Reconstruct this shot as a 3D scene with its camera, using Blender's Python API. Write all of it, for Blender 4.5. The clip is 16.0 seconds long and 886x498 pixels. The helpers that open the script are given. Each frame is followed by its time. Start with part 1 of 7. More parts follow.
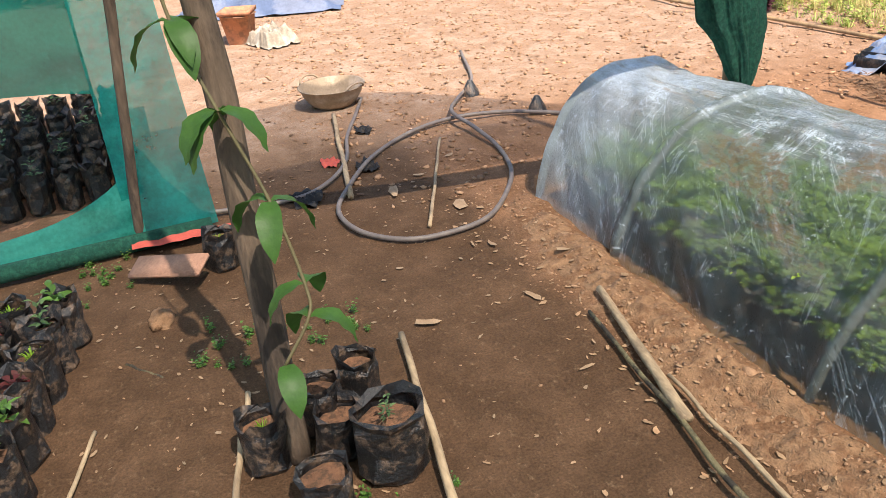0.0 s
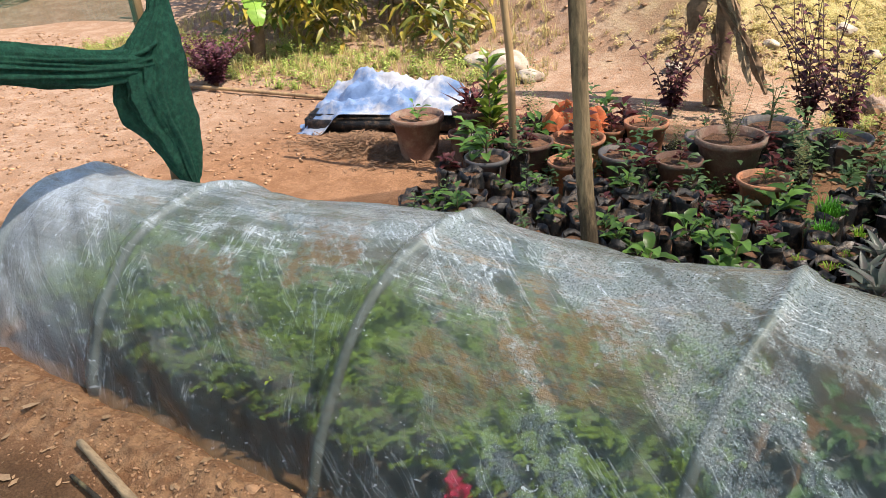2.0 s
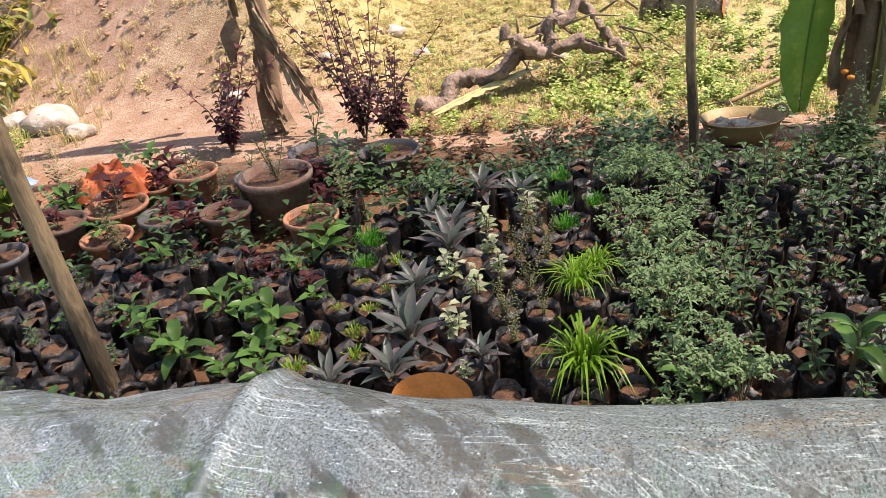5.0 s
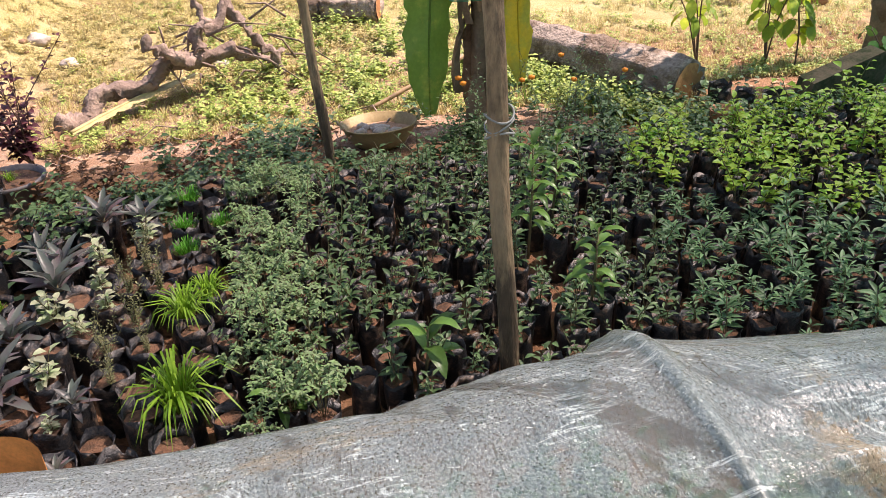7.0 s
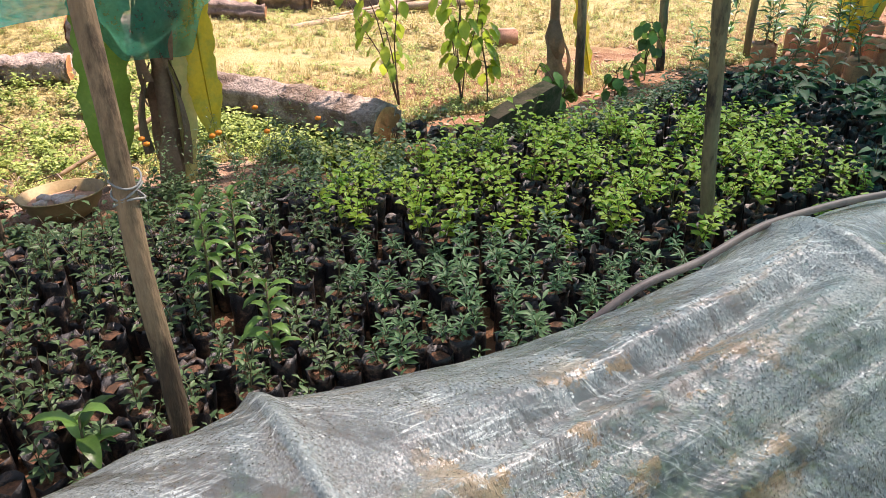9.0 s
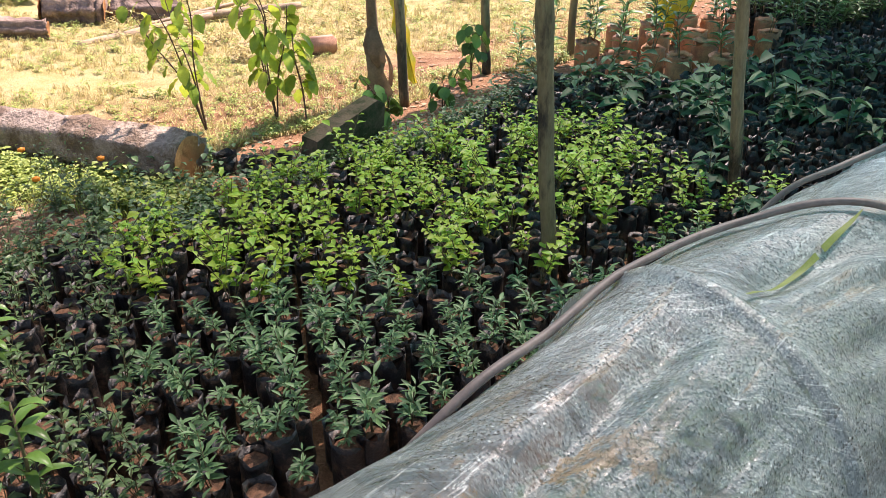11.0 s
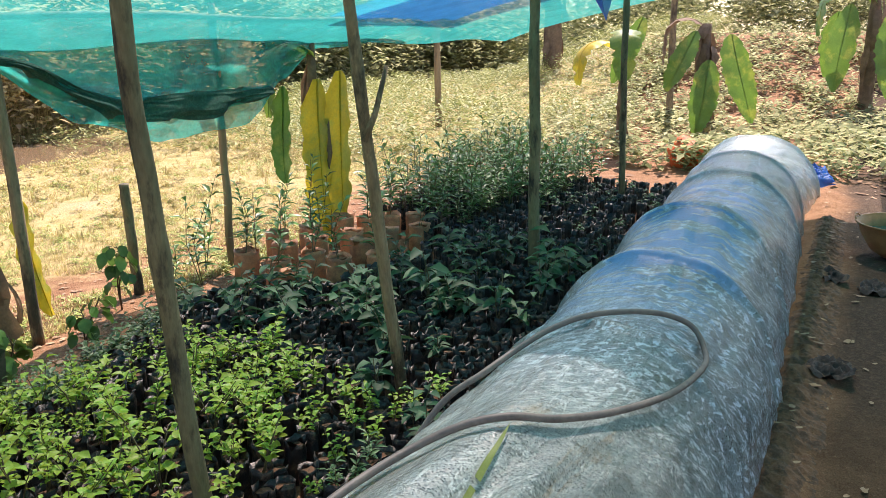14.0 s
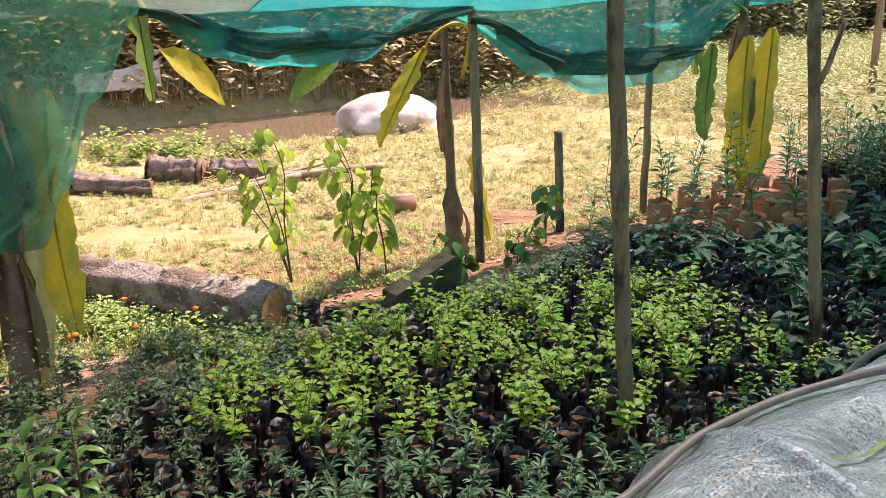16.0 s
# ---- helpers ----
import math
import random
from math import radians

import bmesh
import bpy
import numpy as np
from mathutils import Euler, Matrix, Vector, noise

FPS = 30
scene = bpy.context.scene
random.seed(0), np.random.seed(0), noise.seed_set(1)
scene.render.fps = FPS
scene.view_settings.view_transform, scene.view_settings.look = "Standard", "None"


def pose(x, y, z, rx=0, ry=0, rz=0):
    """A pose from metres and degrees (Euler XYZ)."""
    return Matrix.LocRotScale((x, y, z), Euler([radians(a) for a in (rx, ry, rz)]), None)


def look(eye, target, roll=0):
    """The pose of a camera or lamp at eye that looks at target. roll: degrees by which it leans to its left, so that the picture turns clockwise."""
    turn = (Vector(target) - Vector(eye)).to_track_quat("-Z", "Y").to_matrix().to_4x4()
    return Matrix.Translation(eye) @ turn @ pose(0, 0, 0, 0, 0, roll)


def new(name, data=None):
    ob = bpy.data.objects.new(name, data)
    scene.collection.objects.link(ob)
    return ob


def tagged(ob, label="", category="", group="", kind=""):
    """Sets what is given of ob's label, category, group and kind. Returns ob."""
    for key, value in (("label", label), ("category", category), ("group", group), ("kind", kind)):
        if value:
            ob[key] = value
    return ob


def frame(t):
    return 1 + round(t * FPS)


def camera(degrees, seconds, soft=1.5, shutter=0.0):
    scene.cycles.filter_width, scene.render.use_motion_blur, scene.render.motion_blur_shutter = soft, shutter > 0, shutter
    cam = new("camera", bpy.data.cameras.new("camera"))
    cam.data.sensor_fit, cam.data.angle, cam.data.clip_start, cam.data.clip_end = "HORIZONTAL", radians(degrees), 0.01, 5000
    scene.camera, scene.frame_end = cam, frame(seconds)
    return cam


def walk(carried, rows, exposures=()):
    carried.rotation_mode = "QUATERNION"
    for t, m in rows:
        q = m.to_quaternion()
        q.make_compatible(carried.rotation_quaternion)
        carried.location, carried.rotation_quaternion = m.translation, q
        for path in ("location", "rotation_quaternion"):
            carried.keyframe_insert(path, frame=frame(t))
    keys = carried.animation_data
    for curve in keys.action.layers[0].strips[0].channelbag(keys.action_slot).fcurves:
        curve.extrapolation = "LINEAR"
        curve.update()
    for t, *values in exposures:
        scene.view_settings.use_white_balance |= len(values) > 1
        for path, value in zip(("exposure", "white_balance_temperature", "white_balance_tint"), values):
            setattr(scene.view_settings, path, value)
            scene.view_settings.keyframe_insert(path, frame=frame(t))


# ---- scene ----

# ---- camera and its way ----
cam = camera(57.69, 16.0, soft=0.8)
PATH = [
    (0, (-0.507, -1.948, 1.360), (-2.182, -1.358, 0.440), -5.12),
    (0.5, (-0.506, -1.732, 1.425), (-2.055, -0.845, 0.523), -5.18),
    (1, (-0.518, -1.655, 1.436), (-1.906, -0.515, 0.556), -4.88),
    (1.5, (-0.532, -1.648, 1.432), (-1.742, -0.325, 0.547), -4.72),
    (2, (-0.528, -1.637, 1.437), (-1.559, -0.167, 0.556), -3.93),
    (2.5, (-0.511, -1.595, 1.456), (-1.400, -0.028, 0.589), -4.12),
    (3, (-0.484, -1.490, 1.504), (-1.281, 0.123, 0.631), -5.72),
    (3.2, (-0.475, -1.444, 1.516), (-1.235, 0.185, 0.639), -6.30),
    (5.3, (-0.137, -1.080, 1.453), (-0.353, 0.668, 0.506), -6.00),
    (5.5, (-0.101, -1.078, 1.465), (-0.248, 0.672, 0.509), -5.28),
    (6, (0.011, -1.073, 1.491), (0.020, 0.672, 0.513), -3.91),
    (6.5, (0.123, -1.071, 1.509), (0.293, 0.656, 0.515), -3.25),
    (7, (0.235, -1.085, 1.518), (0.537, 0.619, 0.515), -2.75),
    (7.5, (0.341, -1.097, 1.503), (0.810, 0.574, 0.510), -2.26),
    (8, (0.415, -1.121, 1.510), (1.047, 0.502, 0.526), -2.22),
    (8.5, (0.480, -1.151, 1.517), (1.250, 0.429, 0.564), -1.85),
    (8.7, (0.508, -1.155, 1.515), (1.305, 0.425, 0.584), -1.49),
    (10.8, (0.780, -0.850, 1.483), (1.888, 0.529, 0.552), -1.00),
    (11, (0.845, -0.836, 1.486), (1.985, 0.517, 0.554), -0.70),
    (11.5, (0.982, -0.835, 1.492), (2.244, 0.412, 0.568), -0.36),
    (12, (1.070, -0.825, 1.488), (2.490, 0.278, 0.613), -0.63),
    (12.5, (1.136, -0.801, 1.505), (2.696, 0.163, 0.707), -0.53),
    (13, (1.159, -0.775, 1.516), (2.822, 0.087, 0.816), -0.24),
    (13.5, (1.159, -0.769, 1.528), (2.894, 0.035, 0.940), 0.34),
    (14, (1.141, -0.796, 1.534), (2.863, 0.085, 1.025), -0.35),
    (14.5, (1.088, -0.828, 1.529), (2.711, 0.227, 1.026), -1.45),
    (15, (0.999, -0.857, 1.521), (2.489, 0.379, 1.016), -1.81),
    (15.5, (0.919, -0.863, 1.520), (2.238, 0.549, 1.004), -1.76),
    (16, (0.781, -0.874, 1.528), (1.878, 0.694, 0.946), -1.64),
]
walk(cam, [(t, look(e, g, r)) for t, e, g, r in PATH],
     exposures=((0.0, 1.08, 6900, 15), (0.6, 0.92, 6900, 15), (1.5, 0.82, 6900, 15), (3.0, 0.87, 6900, 15), (5.5, 1.01, 6900, 26), (8.5, 1.11, 6900, 30), (11.0, 1.18, 6900, 31), (13.0, 1.06, 6900, 25), (14.0, 1.08, 6900, 27), (15.0, 1.01, 6900, 31), (16.0, 1.11, 6900, 33)))

# ---- light ----
SUN_AZ, SUN_EL = radians(12), radians(56)
world = bpy.data.worlds.new("daylight")
scene.world = world
world.use_nodes = True
wn = world.node_tree.nodes
sky = wn.new("ShaderNodeTexSky")
sky.sky_type = "NISHITA"
sky.sun_disc = False
sky.sun_elevation = SUN_EL
sky.sun_rotation = radians(90) - SUN_AZ
world.node_tree.links.new(sky.outputs[0], wn["Background"].inputs[0])
wn["Background"].inputs[1].default_value = 0.15
sun_data = bpy.data.lights.new("sun", "SUN")
sun_data.energy = 5.0
sun_data.angle = radians(0.6)
sun_data.color = (1.0, 0.93, 0.82)
sun = new("sun", sun_data)
sun.matrix_world = look((math.cos(SUN_AZ) * math.cos(SUN_EL) * 30, math.sin(SUN_AZ) * math.cos(SUN_EL) * 30, math.sin(SUN_EL) * 30), (0, 0, 0))

# ---- materials ----


def mat(name, base, rough=0.8, var=0.25, scale=12.0, fine=90.0, bump=0.3, second=None, second_amount=0.5, metal=0.0,
        island=0.0, translucent=0.0, alpha=1.0, stretch=(1, 1, 1), spec=0.5, objrand=0.0, bump_dist=0.01, alpha_noise=0.0, holes=0.0):
    """A procedural surface: base colour with coarse and fine variation, an optional second colour in patches, and a bump."""
    m = bpy.data.materials.new(name)
    m.use_nodes = True
    nt = m.node_tree
    n, l = nt.nodes, nt.links
    bs = n["Principled BSDF"]
    tc = n.new("ShaderNodeTexCoord")
    mp = n.new("ShaderNodeMapping")
    mp.inputs["Scale"].default_value = stretch
    l.new(tc.outputs["Object"], mp.inputs[0])
    n1 = n.new("ShaderNodeTexNoise")
    n1.inputs["Scale"].default_value = scale
    n1.inputs["Detail"].default_value = 6
    n1.inputs["Roughness"].default_value = 0.65
    l.new(mp.outputs[0], n1.inputs["Vector"])
    n2 = n.new("ShaderNodeTexNoise")
    n2.inputs["Scale"].default_value = fine
    n2.inputs["Detail"].default_value = 4
    l.new(mp.outputs[0], n2.inputs["Vector"])
    add = n.new("ShaderNodeMath")
    add.operation = "MULTIPLY_ADD"
    l.new(n2.outputs[0], add.inputs[0])
    add.inputs[1].default_value = 0.5
    l.new(n1.outputs[0], add.inputs[2])
    rng = n.new("ShaderNodeMapRange")
    rng.inputs["From Min"].default_value = 0.45
    rng.inputs["From Max"].default_value = 1.05
    rng.inputs["To Min"].default_value = 1 - var
    rng.inputs["To Max"].default_value = 1 + var
    l.new(add.outputs[0], rng.inputs[0])
    col = n.new("ShaderNodeMix")
    col.data_type = "RGBA"
    col.inputs["A"].default_value = (*base, 1)
    col.inputs["B"].default_value = (*(second or base), 1)
    if second:
        sr = n.new("ShaderNodeMapRange")
        sr.inputs["From Min"].default_value = 0.62 - 0.3 * second_amount
        sr.inputs["From Max"].default_value = 0.72 - 0.3 * second_amount
        n3 = n.new("ShaderNodeTexNoise")
        n3.inputs["Scale"].default_value = scale * 0.6
        n3.inputs["Detail"].default_value = 8
        n3.inputs["Roughness"].default_value = 0.7
        off = n.new("ShaderNodeVectorMath")
        off.inputs[1].default_value = (7.3, 2.1, 4.4)
        l.new(mp.outputs[0], off.inputs[0])
        l.new(off.outputs[0], n3.inputs["Vector"])
        l.new(n3.outputs[0], sr.inputs[0])
        fac_out = sr.outputs[0]
        if island > 0:
            gi = n.new("ShaderNodeNewGeometry")
            mx = n.new("ShaderNodeMix")
            mx.inputs["Factor"].default_value = 0.75
            l.new(sr.outputs[0], mx.inputs["A"])
            l.new(gi.outputs["Random Per Island"], mx.inputs["B"])
            fac_out = mx.outputs["Result"]
        l.new(fac_out, col.inputs["Factor"])
    else:
        col.inputs["Factor"].default_value = 0.0
    mul = n.new("ShaderNodeVectorMath")
    mul.operation = "MULTIPLY"
    l.new(col.outputs["Result"], mul.inputs[0])
    val = rng.outputs[0]
    for src, amount in (("island", island), ("object", objrand)):
        if amount <= 0:
            continue
        if src == "island":
            g = n.new("ShaderNodeNewGeometry").outputs["Random Per Island"]
        else:
            g = n.new("ShaderNodeObjectInfo").outputs["Random"]
        r2 = n.new("ShaderNodeMapRange")
        r2.inputs["To Min"].default_value = 1 - amount
        r2.inputs["To Max"].default_value = 1 + amount
        l.new(g, r2.inputs[0])
        mm = n.new("ShaderNodeMath")
        mm.operation = "MULTIPLY"
        l.new(val, mm.inputs[0])
        l.new(r2.outputs[0], mm.inputs[1])
        val = mm.outputs[0]
    l.new(val, mul.inputs[1])
    l.new(mul.outputs[0], bs.inputs["Base Color"])
    bs.inputs["Roughness"].default_value = rough
    bs.inputs["Metallic"].default_value = metal
    bs.inputs["Specular IOR Level"].default_value = spec
    if bump:
        b = n.new("ShaderNodeBump")
        b.inputs["Strength"].default_value = bump
        b.inputs["Distance"].default_value = bump_dist
        l.new(add.outputs[0], b.inputs["Height"])
        l.new(b.outputs[0], bs.inputs["Normal"])
    out = bs.outputs[0]
    if translucent > 0:
        tr = n.new("ShaderNodeBsdfTranslucent")
        l.new(mul.outputs[0], tr.inputs["Color"])
        mix = n.new("ShaderNodeMixShader")
        mix.inputs[0].default_value = translucent
        l.new(out, mix.inputs[1])
        l.new(tr.outputs[0], mix.inputs[2])
        out = mix.outputs[0]
    if alpha < 1:
        tp = n.new("ShaderNodeBsdfTransparent")
        mix = n.new("ShaderNodeMixShader")
        l.new(tp.outputs[0], mix.inputs[1])
        l.new(out, mix.inputs[2])
        if alpha_noise > 0:
            ar = n.new("ShaderNodeMapRange")
            ar.inputs["From Min"].default_value = 0.4
            ar.inputs["From Max"].default_value = 1.1
            ar.inputs["To Min"].default_value = alpha - alpha_noise
            ar.inputs["To Max"].default_value = alpha + alpha_noise
            l.new(add.outputs[0], ar.inputs[0])
            l.new(ar.outputs[0], mix.inputs[0])
        else:
            mix.inputs[0].default_value = alpha
        out = mix.outputs[0]
    l.new(out, n["Material Output"].inputs["Surface"])
    return m


def leaf_mat(name, a, b=None, rough=0.45, island=0.35, translucent=0.28):
    return mat(name, a, rough, 0.15, 30, 200, 0.1, second=b, second_amount=0.5, island=island, translucent=translucent, spec=0.4)


BARK = mat("weathered_pole_wood", (0.27, 0.19, 0.105), 0.85, 0.5, 11, 90, 1.0, second=(0.075, 0.052, 0.03), second_amount=0.42, stretch=(1, 1, 0.3))
BAMBOO = mat("old_bamboo", (0.33, 0.22, 0.11), 0.6, 0.25, 10, 90, 0.3, second=(0.2, 0.13, 0.07), stretch=(1, 1, 0.15))
DARKPOLE = mat("dark_stained_pole", (0.17, 0.145, 0.075), 0.8, 0.5, 13, 90, 0.9, second=(0.032, 0.026, 0.018), second_amount=0.48, stretch=(1, 1, 0.3))
LEANPOLE = mat("dark_weathered_bark", (0.125, 0.088, 0.06), 0.9, 0.5, 11, 90, 0.9, second=(0.05, 0.036, 0.026), second_amount=0.45, stretch=(1, 1, 0.25))
BAG = mat("black_polythene", (0.017, 0.018, 0.020), 0.38, 0.5, 40, 160, 0.5, second=(0.13, 0.09, 0.064), second_amount=0.38, spec=0.5, objrand=0.3)
SOIL = mat("bag_soil", (0.21, 0.105, 0.058), 0.95, 0.4, 60, 300, 0.8, second=(0.10, 0.055, 0.033), objrand=0.3)
STEM = mat("green_brown_stem", (0.13, 0.11, 0.05), 0.7, 0.3, 40, 200, 0.2)
WOODY = mat("thin_brown_stem", (0.11, 0.07, 0.045), 0.8, 0.3, 40, 200, 0.3)
L_COFFEE = leaf_mat("mid_green_leaf", (0.07, 0.16, 0.03), (0.12, 0.24, 0.05), 0.35)
L_DARK = leaf_mat("dark_green_leaf", (0.065, 0.135, 0.05), (0.12, 0.20, 0.08))
L_WHORL = leaf_mat("grey_green_leaf", (0.085, 0.19, 0.075), (0.15, 0.27, 0.115))
L_LIME = leaf_mat("lime_green_leaf", (0.40, 0.55, 0.055), (0.15, 0.33, 0.04), 0.45, 0.3, 0.35)
L_TEAL = leaf_mat("deep_blue_green_leaf", (0.03, 0.10, 0.045), (0.055, 0.145, 0.06), 0.6)
L_VARI = leaf_mat("pale_feathery_leaf", (0.30, 0.41, 0.20), (0.16, 0.28, 0.10))
L_WHITE = leaf_mat("cream_variegated_leaf", (0.72, 0.70, 0.50), (0.22, 0.33, 0.13))
L_GRASSY = leaf_mat("bright_tuft_leaf", (0.16, 0.36, 0.02), (0.26, 0.42, 0.04), 0.45, 0.3, 0.35)
L_GREENTUFT = leaf_mat("fresh_green_tuft_leaf", (0.06, 0.26, 0.02), (0.10, 0.34, 0.03), 0.45, 0.3, 0.35)
L_RHOEO = leaf_mat("purple_grey_leaf", (0.15, 0.215, 0.17), (0.16, 0.10, 0.12), 0.35)
L_OLIVE = leaf_mat("olive_fine_leaf", (0.15, 0.20, 0.075), (0.23, 0.21, 0.10))
L_PURPLE = leaf_mat("dark_purple_leaf", (0.06, 0.022, 0.03), (0.10, 0.03, 0.035), 0.45)
L_PLUM = leaf_mat("plum_leaf", (0.17, 0.065, 0.09), (0.10, 0.035, 0.05), 0.45)
L_RED = leaf_mat("dark_red_leaf", (0.15, 0.028, 0.03), (0.08, 0.03, 0.025), 0.45)
L_TALL = leaf_mat("slim_green_leaf", (0.07, 0.175, 0.05), (0.125, 0.26, 0.08), 0.4)
L_BANANA = mat("banana_leaf_green", (0.14, 0.26, 0.04), 0.4, 0.25, 6, 60, 0.25, second=(0.30, 0.36, 0.06), second_amount=0.35, translucent=0.4)
L_BANYELLOW = mat("banana_leaf_yellow", (0.62, 0.47, 0.03), 0.45, 0.2, 7, 60, 0.3, second=(0.42, 0.40, 0.05), second_amount=0.45, translucent=0.4)
L_PALEYELLOW = mat("withering_banana_leaf", (0.62, 0.52, 0.20), 0.5, 0.2, 7, 60, 0.4, second=(0.50, 0.47, 0.16), second_amount=0.45, translucent=0.35)
L_FRESH = mat("fresh_banana_leaf", (0.26, 0.46, 0.07), 0.4, 0.25, 6, 60, 0.25, second=(0.40, 0.52, 0.10), second_amount=0.35, translucent=0.4)
L_DRY = mat("dry_banana_leaf", (0.30, 0.20, 0.12), 0.85, 0.4, 10, 90, 0.6, second=(0.12, 0.075, 0.045), translucent=0.15, island=0.3)
L_MANGO = leaf_mat("mango_leaf", (0.09, 0.17, 0.03), (0.36, 0.25, 0.04), 0.4)
L_BROWN = leaf_mat("brown_dry_leaf", (0.24, 0.13, 0.06), (0.14, 0.07, 0.035), 0.8, 0.4, 0.15)
L_GRASS = leaf_mat("meadow_grass", (0.56, 0.45, 0.20), (0.40, 0.36, 0.14), 0.6, 0.35, 0.3)
L_WEED = leaf_mat("sunlit_weed_leaf", (0.24, 0.36, 0.07), (0.40, 0.44, 0.13), 0.5, 0.3, 0.3)
L_WOODS = mat("far_scrub_leaf", (0.30, 0.36, 0.17), 0.95, 0.2, 4, 60, 0.1, second=(0.46, 0.44, 0.26), second_amount=0.5, island=0.45, translucent=0.55, spec=0.05)
CLAY = mat("terracotta", (0.50, 0.215, 0.115), 0.85, 0.25, 20, 120, 0.3, second=(0.30, 0.15, 0.09), objrand=0.2)
PLANTER = mat("orange_red_polythene", (0.60, 0.25, 0.12), 0.6, 0.3, 18, 120, 0.4, second=(0.42, 0.17, 0.09), objrand=0.25)
CLAYBROWN = mat("weathered_brown_pot", (0.18, 0.10, 0.075), 0.85, 0.35, 14, 120, 0.6, second=(0.22, 0.155, 0.115), objrand=0.25)
GREYPOT = mat("grey_plastic_pot", (0.10, 0.095, 0.10), 0.6, 0.3, 16, 120, 0.2, second=(0.17, 0.14, 0.12), objrand=0.25)
LOGBARK = mat("log_bark", (0.33, 0.26, 0.205), 0.95, 0.4, 9, 60, 0.9, second=(0.16, 0.11, 0.075), bump_dist=0.03)
CUTWOOD = mat("fresh_cut_wood", (0.50, 0.25, 0.09), 0.8, 0.25, 10, 120, 0.4, second=(0.34, 0.14, 0.045))
BRANCHBARK = mat("dead_branch_bark", (0.19, 0.135, 0.105), 0.95, 0.4, 9, 70, 0.8, second=(0.30, 0.22, 0.17), bump_dist=0.02)
STONE = mat("pale_stone", (0.46, 0.40, 0.33), 0.9, 0.25, 6, 80, 0.6, second=(0.33, 0.26, 0.20))
ROCKW = mat("white_boulder", (0.64, 0.58, 0.50), 0.9, 0.2, 3, 40, 0.5, second=(0.45, 0.34, 0.28))
CONCRETE = mat("mossy_slab", (0.13, 0.10, 0.065), 0.95, 0.35, 9, 90, 0.6, second=(0.055, 0.06, 0.03), spec=0.1)
BRICK = mat("weathered_brick", (0.40, 0.22, 0.15), 0.95, 0.3, 20, 120, 0.5)
HOSE = mat("grey_rubber_hose", (0.155, 0.13, 0.12), 0.55, 0.25, 20, 120, 0.1, second=(0.19, 0.16, 0.14))
HOOP = mat("hoop_pipe", (0.16, 0.16, 0.15), 0.45, 0.2, 30, 120, 0.1)
BLUEPIPE = mat("blue_pipe", (0.03, 0.13, 0.27), 0.45, 0.2, 30, 120, 0.1)
CLOD = mat("earth_clod", (.34, .20, .115), .95, .3, 40, 200, .5, island=.35)
WIRE = mat("tie_wire", (0.25, 0.27, 0.25), 0.5, 0.2, 30, 120, 0.1)
BASIN = mat("tan_plastic_basin", (0.33, 0.245, 0.115), 0.6, 0.25, 8, 90, 0.2, second=(0.26, 0.185, 0.085), spec=0.3)
BASINGREY = mat("mortar_stained_basin", (0.25, 0.185, 0.12), 0.7, 0.3, 8, 90, 0.3, second=(0.38, 0.29, 0.21))
NET = mat("green_shade_net", (0.012, 0.36, 0.30), 0.7, 0.3, 3.5, 60, 0.3, second=(0.008, 0.22, 0.19), translucent=0.65, alpha=0.78, alpha_noise=0.14, stretch=(1, 1, 1), spec=0.08)
NETFLAP = mat("thin_green_net_flap", (0.07, 0.36, 0.24), 0.7, 0.3, 3.5, 60, 0.3, second=(0.03, 0.28, 0.20), translucent=0.65, alpha=0.66, alpha_noise=0.14, spec=0.08)
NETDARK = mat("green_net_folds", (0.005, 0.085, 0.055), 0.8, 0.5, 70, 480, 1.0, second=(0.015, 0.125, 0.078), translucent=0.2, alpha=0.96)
NETWALL = mat("thin_green_net_wall", (0.012, 0.13, 0.10), 0.7, 0.3, 2.5, 80, 0.3, second=(0.02, 0.18, 0.14), translucent=0.4, alpha=0.5, alpha_noise=0.14, spec=0.08)
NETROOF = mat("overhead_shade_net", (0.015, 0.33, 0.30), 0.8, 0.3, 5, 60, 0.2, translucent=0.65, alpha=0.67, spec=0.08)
NETADDED = mat("added_overhead_net", (0.012, 0.22, 0.20), 0.8, 0.3, 5, 60, 0.2, translucent=0.5, alpha=0.88, spec=0.08)
# pale colour chosen so this unseen roof half tints the light below less
NETPALE = mat("pale_shade_net", (0.21, 0.25, 0.19), 0.8, 0.25, 3, 60, 0.2, translucent=0.6, alpha=0.54, spec=0.08)
BLUETARP = mat("blue_roof_tarp", (0.02, 0.16, 0.55), 0.5, 0.2, 4, 60, 0.3, translucent=0.6, alpha=0.85)
NETTHICK = mat("doubled_green_net", (0.012, 0.20, 0.15), 0.7, 0.35, 3.0, 70, 0.3, second=(0.03, 0.30, 0.24), translucent=0.5, alpha=0.92, spec=0.08)
TARP = mat("faded_blue_tarp", (0.33, 0.35, 0.40), 0.75, 0.25, 4.5, 40, 0.5, second=(0.13, 0.21, 0.37), second_amount=0.55, spec=0.2)
GREYTARP = mat("grey_blue_tarp", (0.15, 0.18, 0.25), 0.75, 0.3, 5, 50, 0.5, second=(0.085, 0.12, 0.20), second_amount=0.5, spec=0.2)
SACKING = mat("pale_sacking", (0.40, 0.36, 0.29), 0.9, 0.3, 12, 90, 0.5, second=(0.24, 0.20, 0.15))
REDCLOTH = mat("red_cloth", (0.55, 0.10, 0.07), 0.8, 0.25, 12, 120, 0.4)
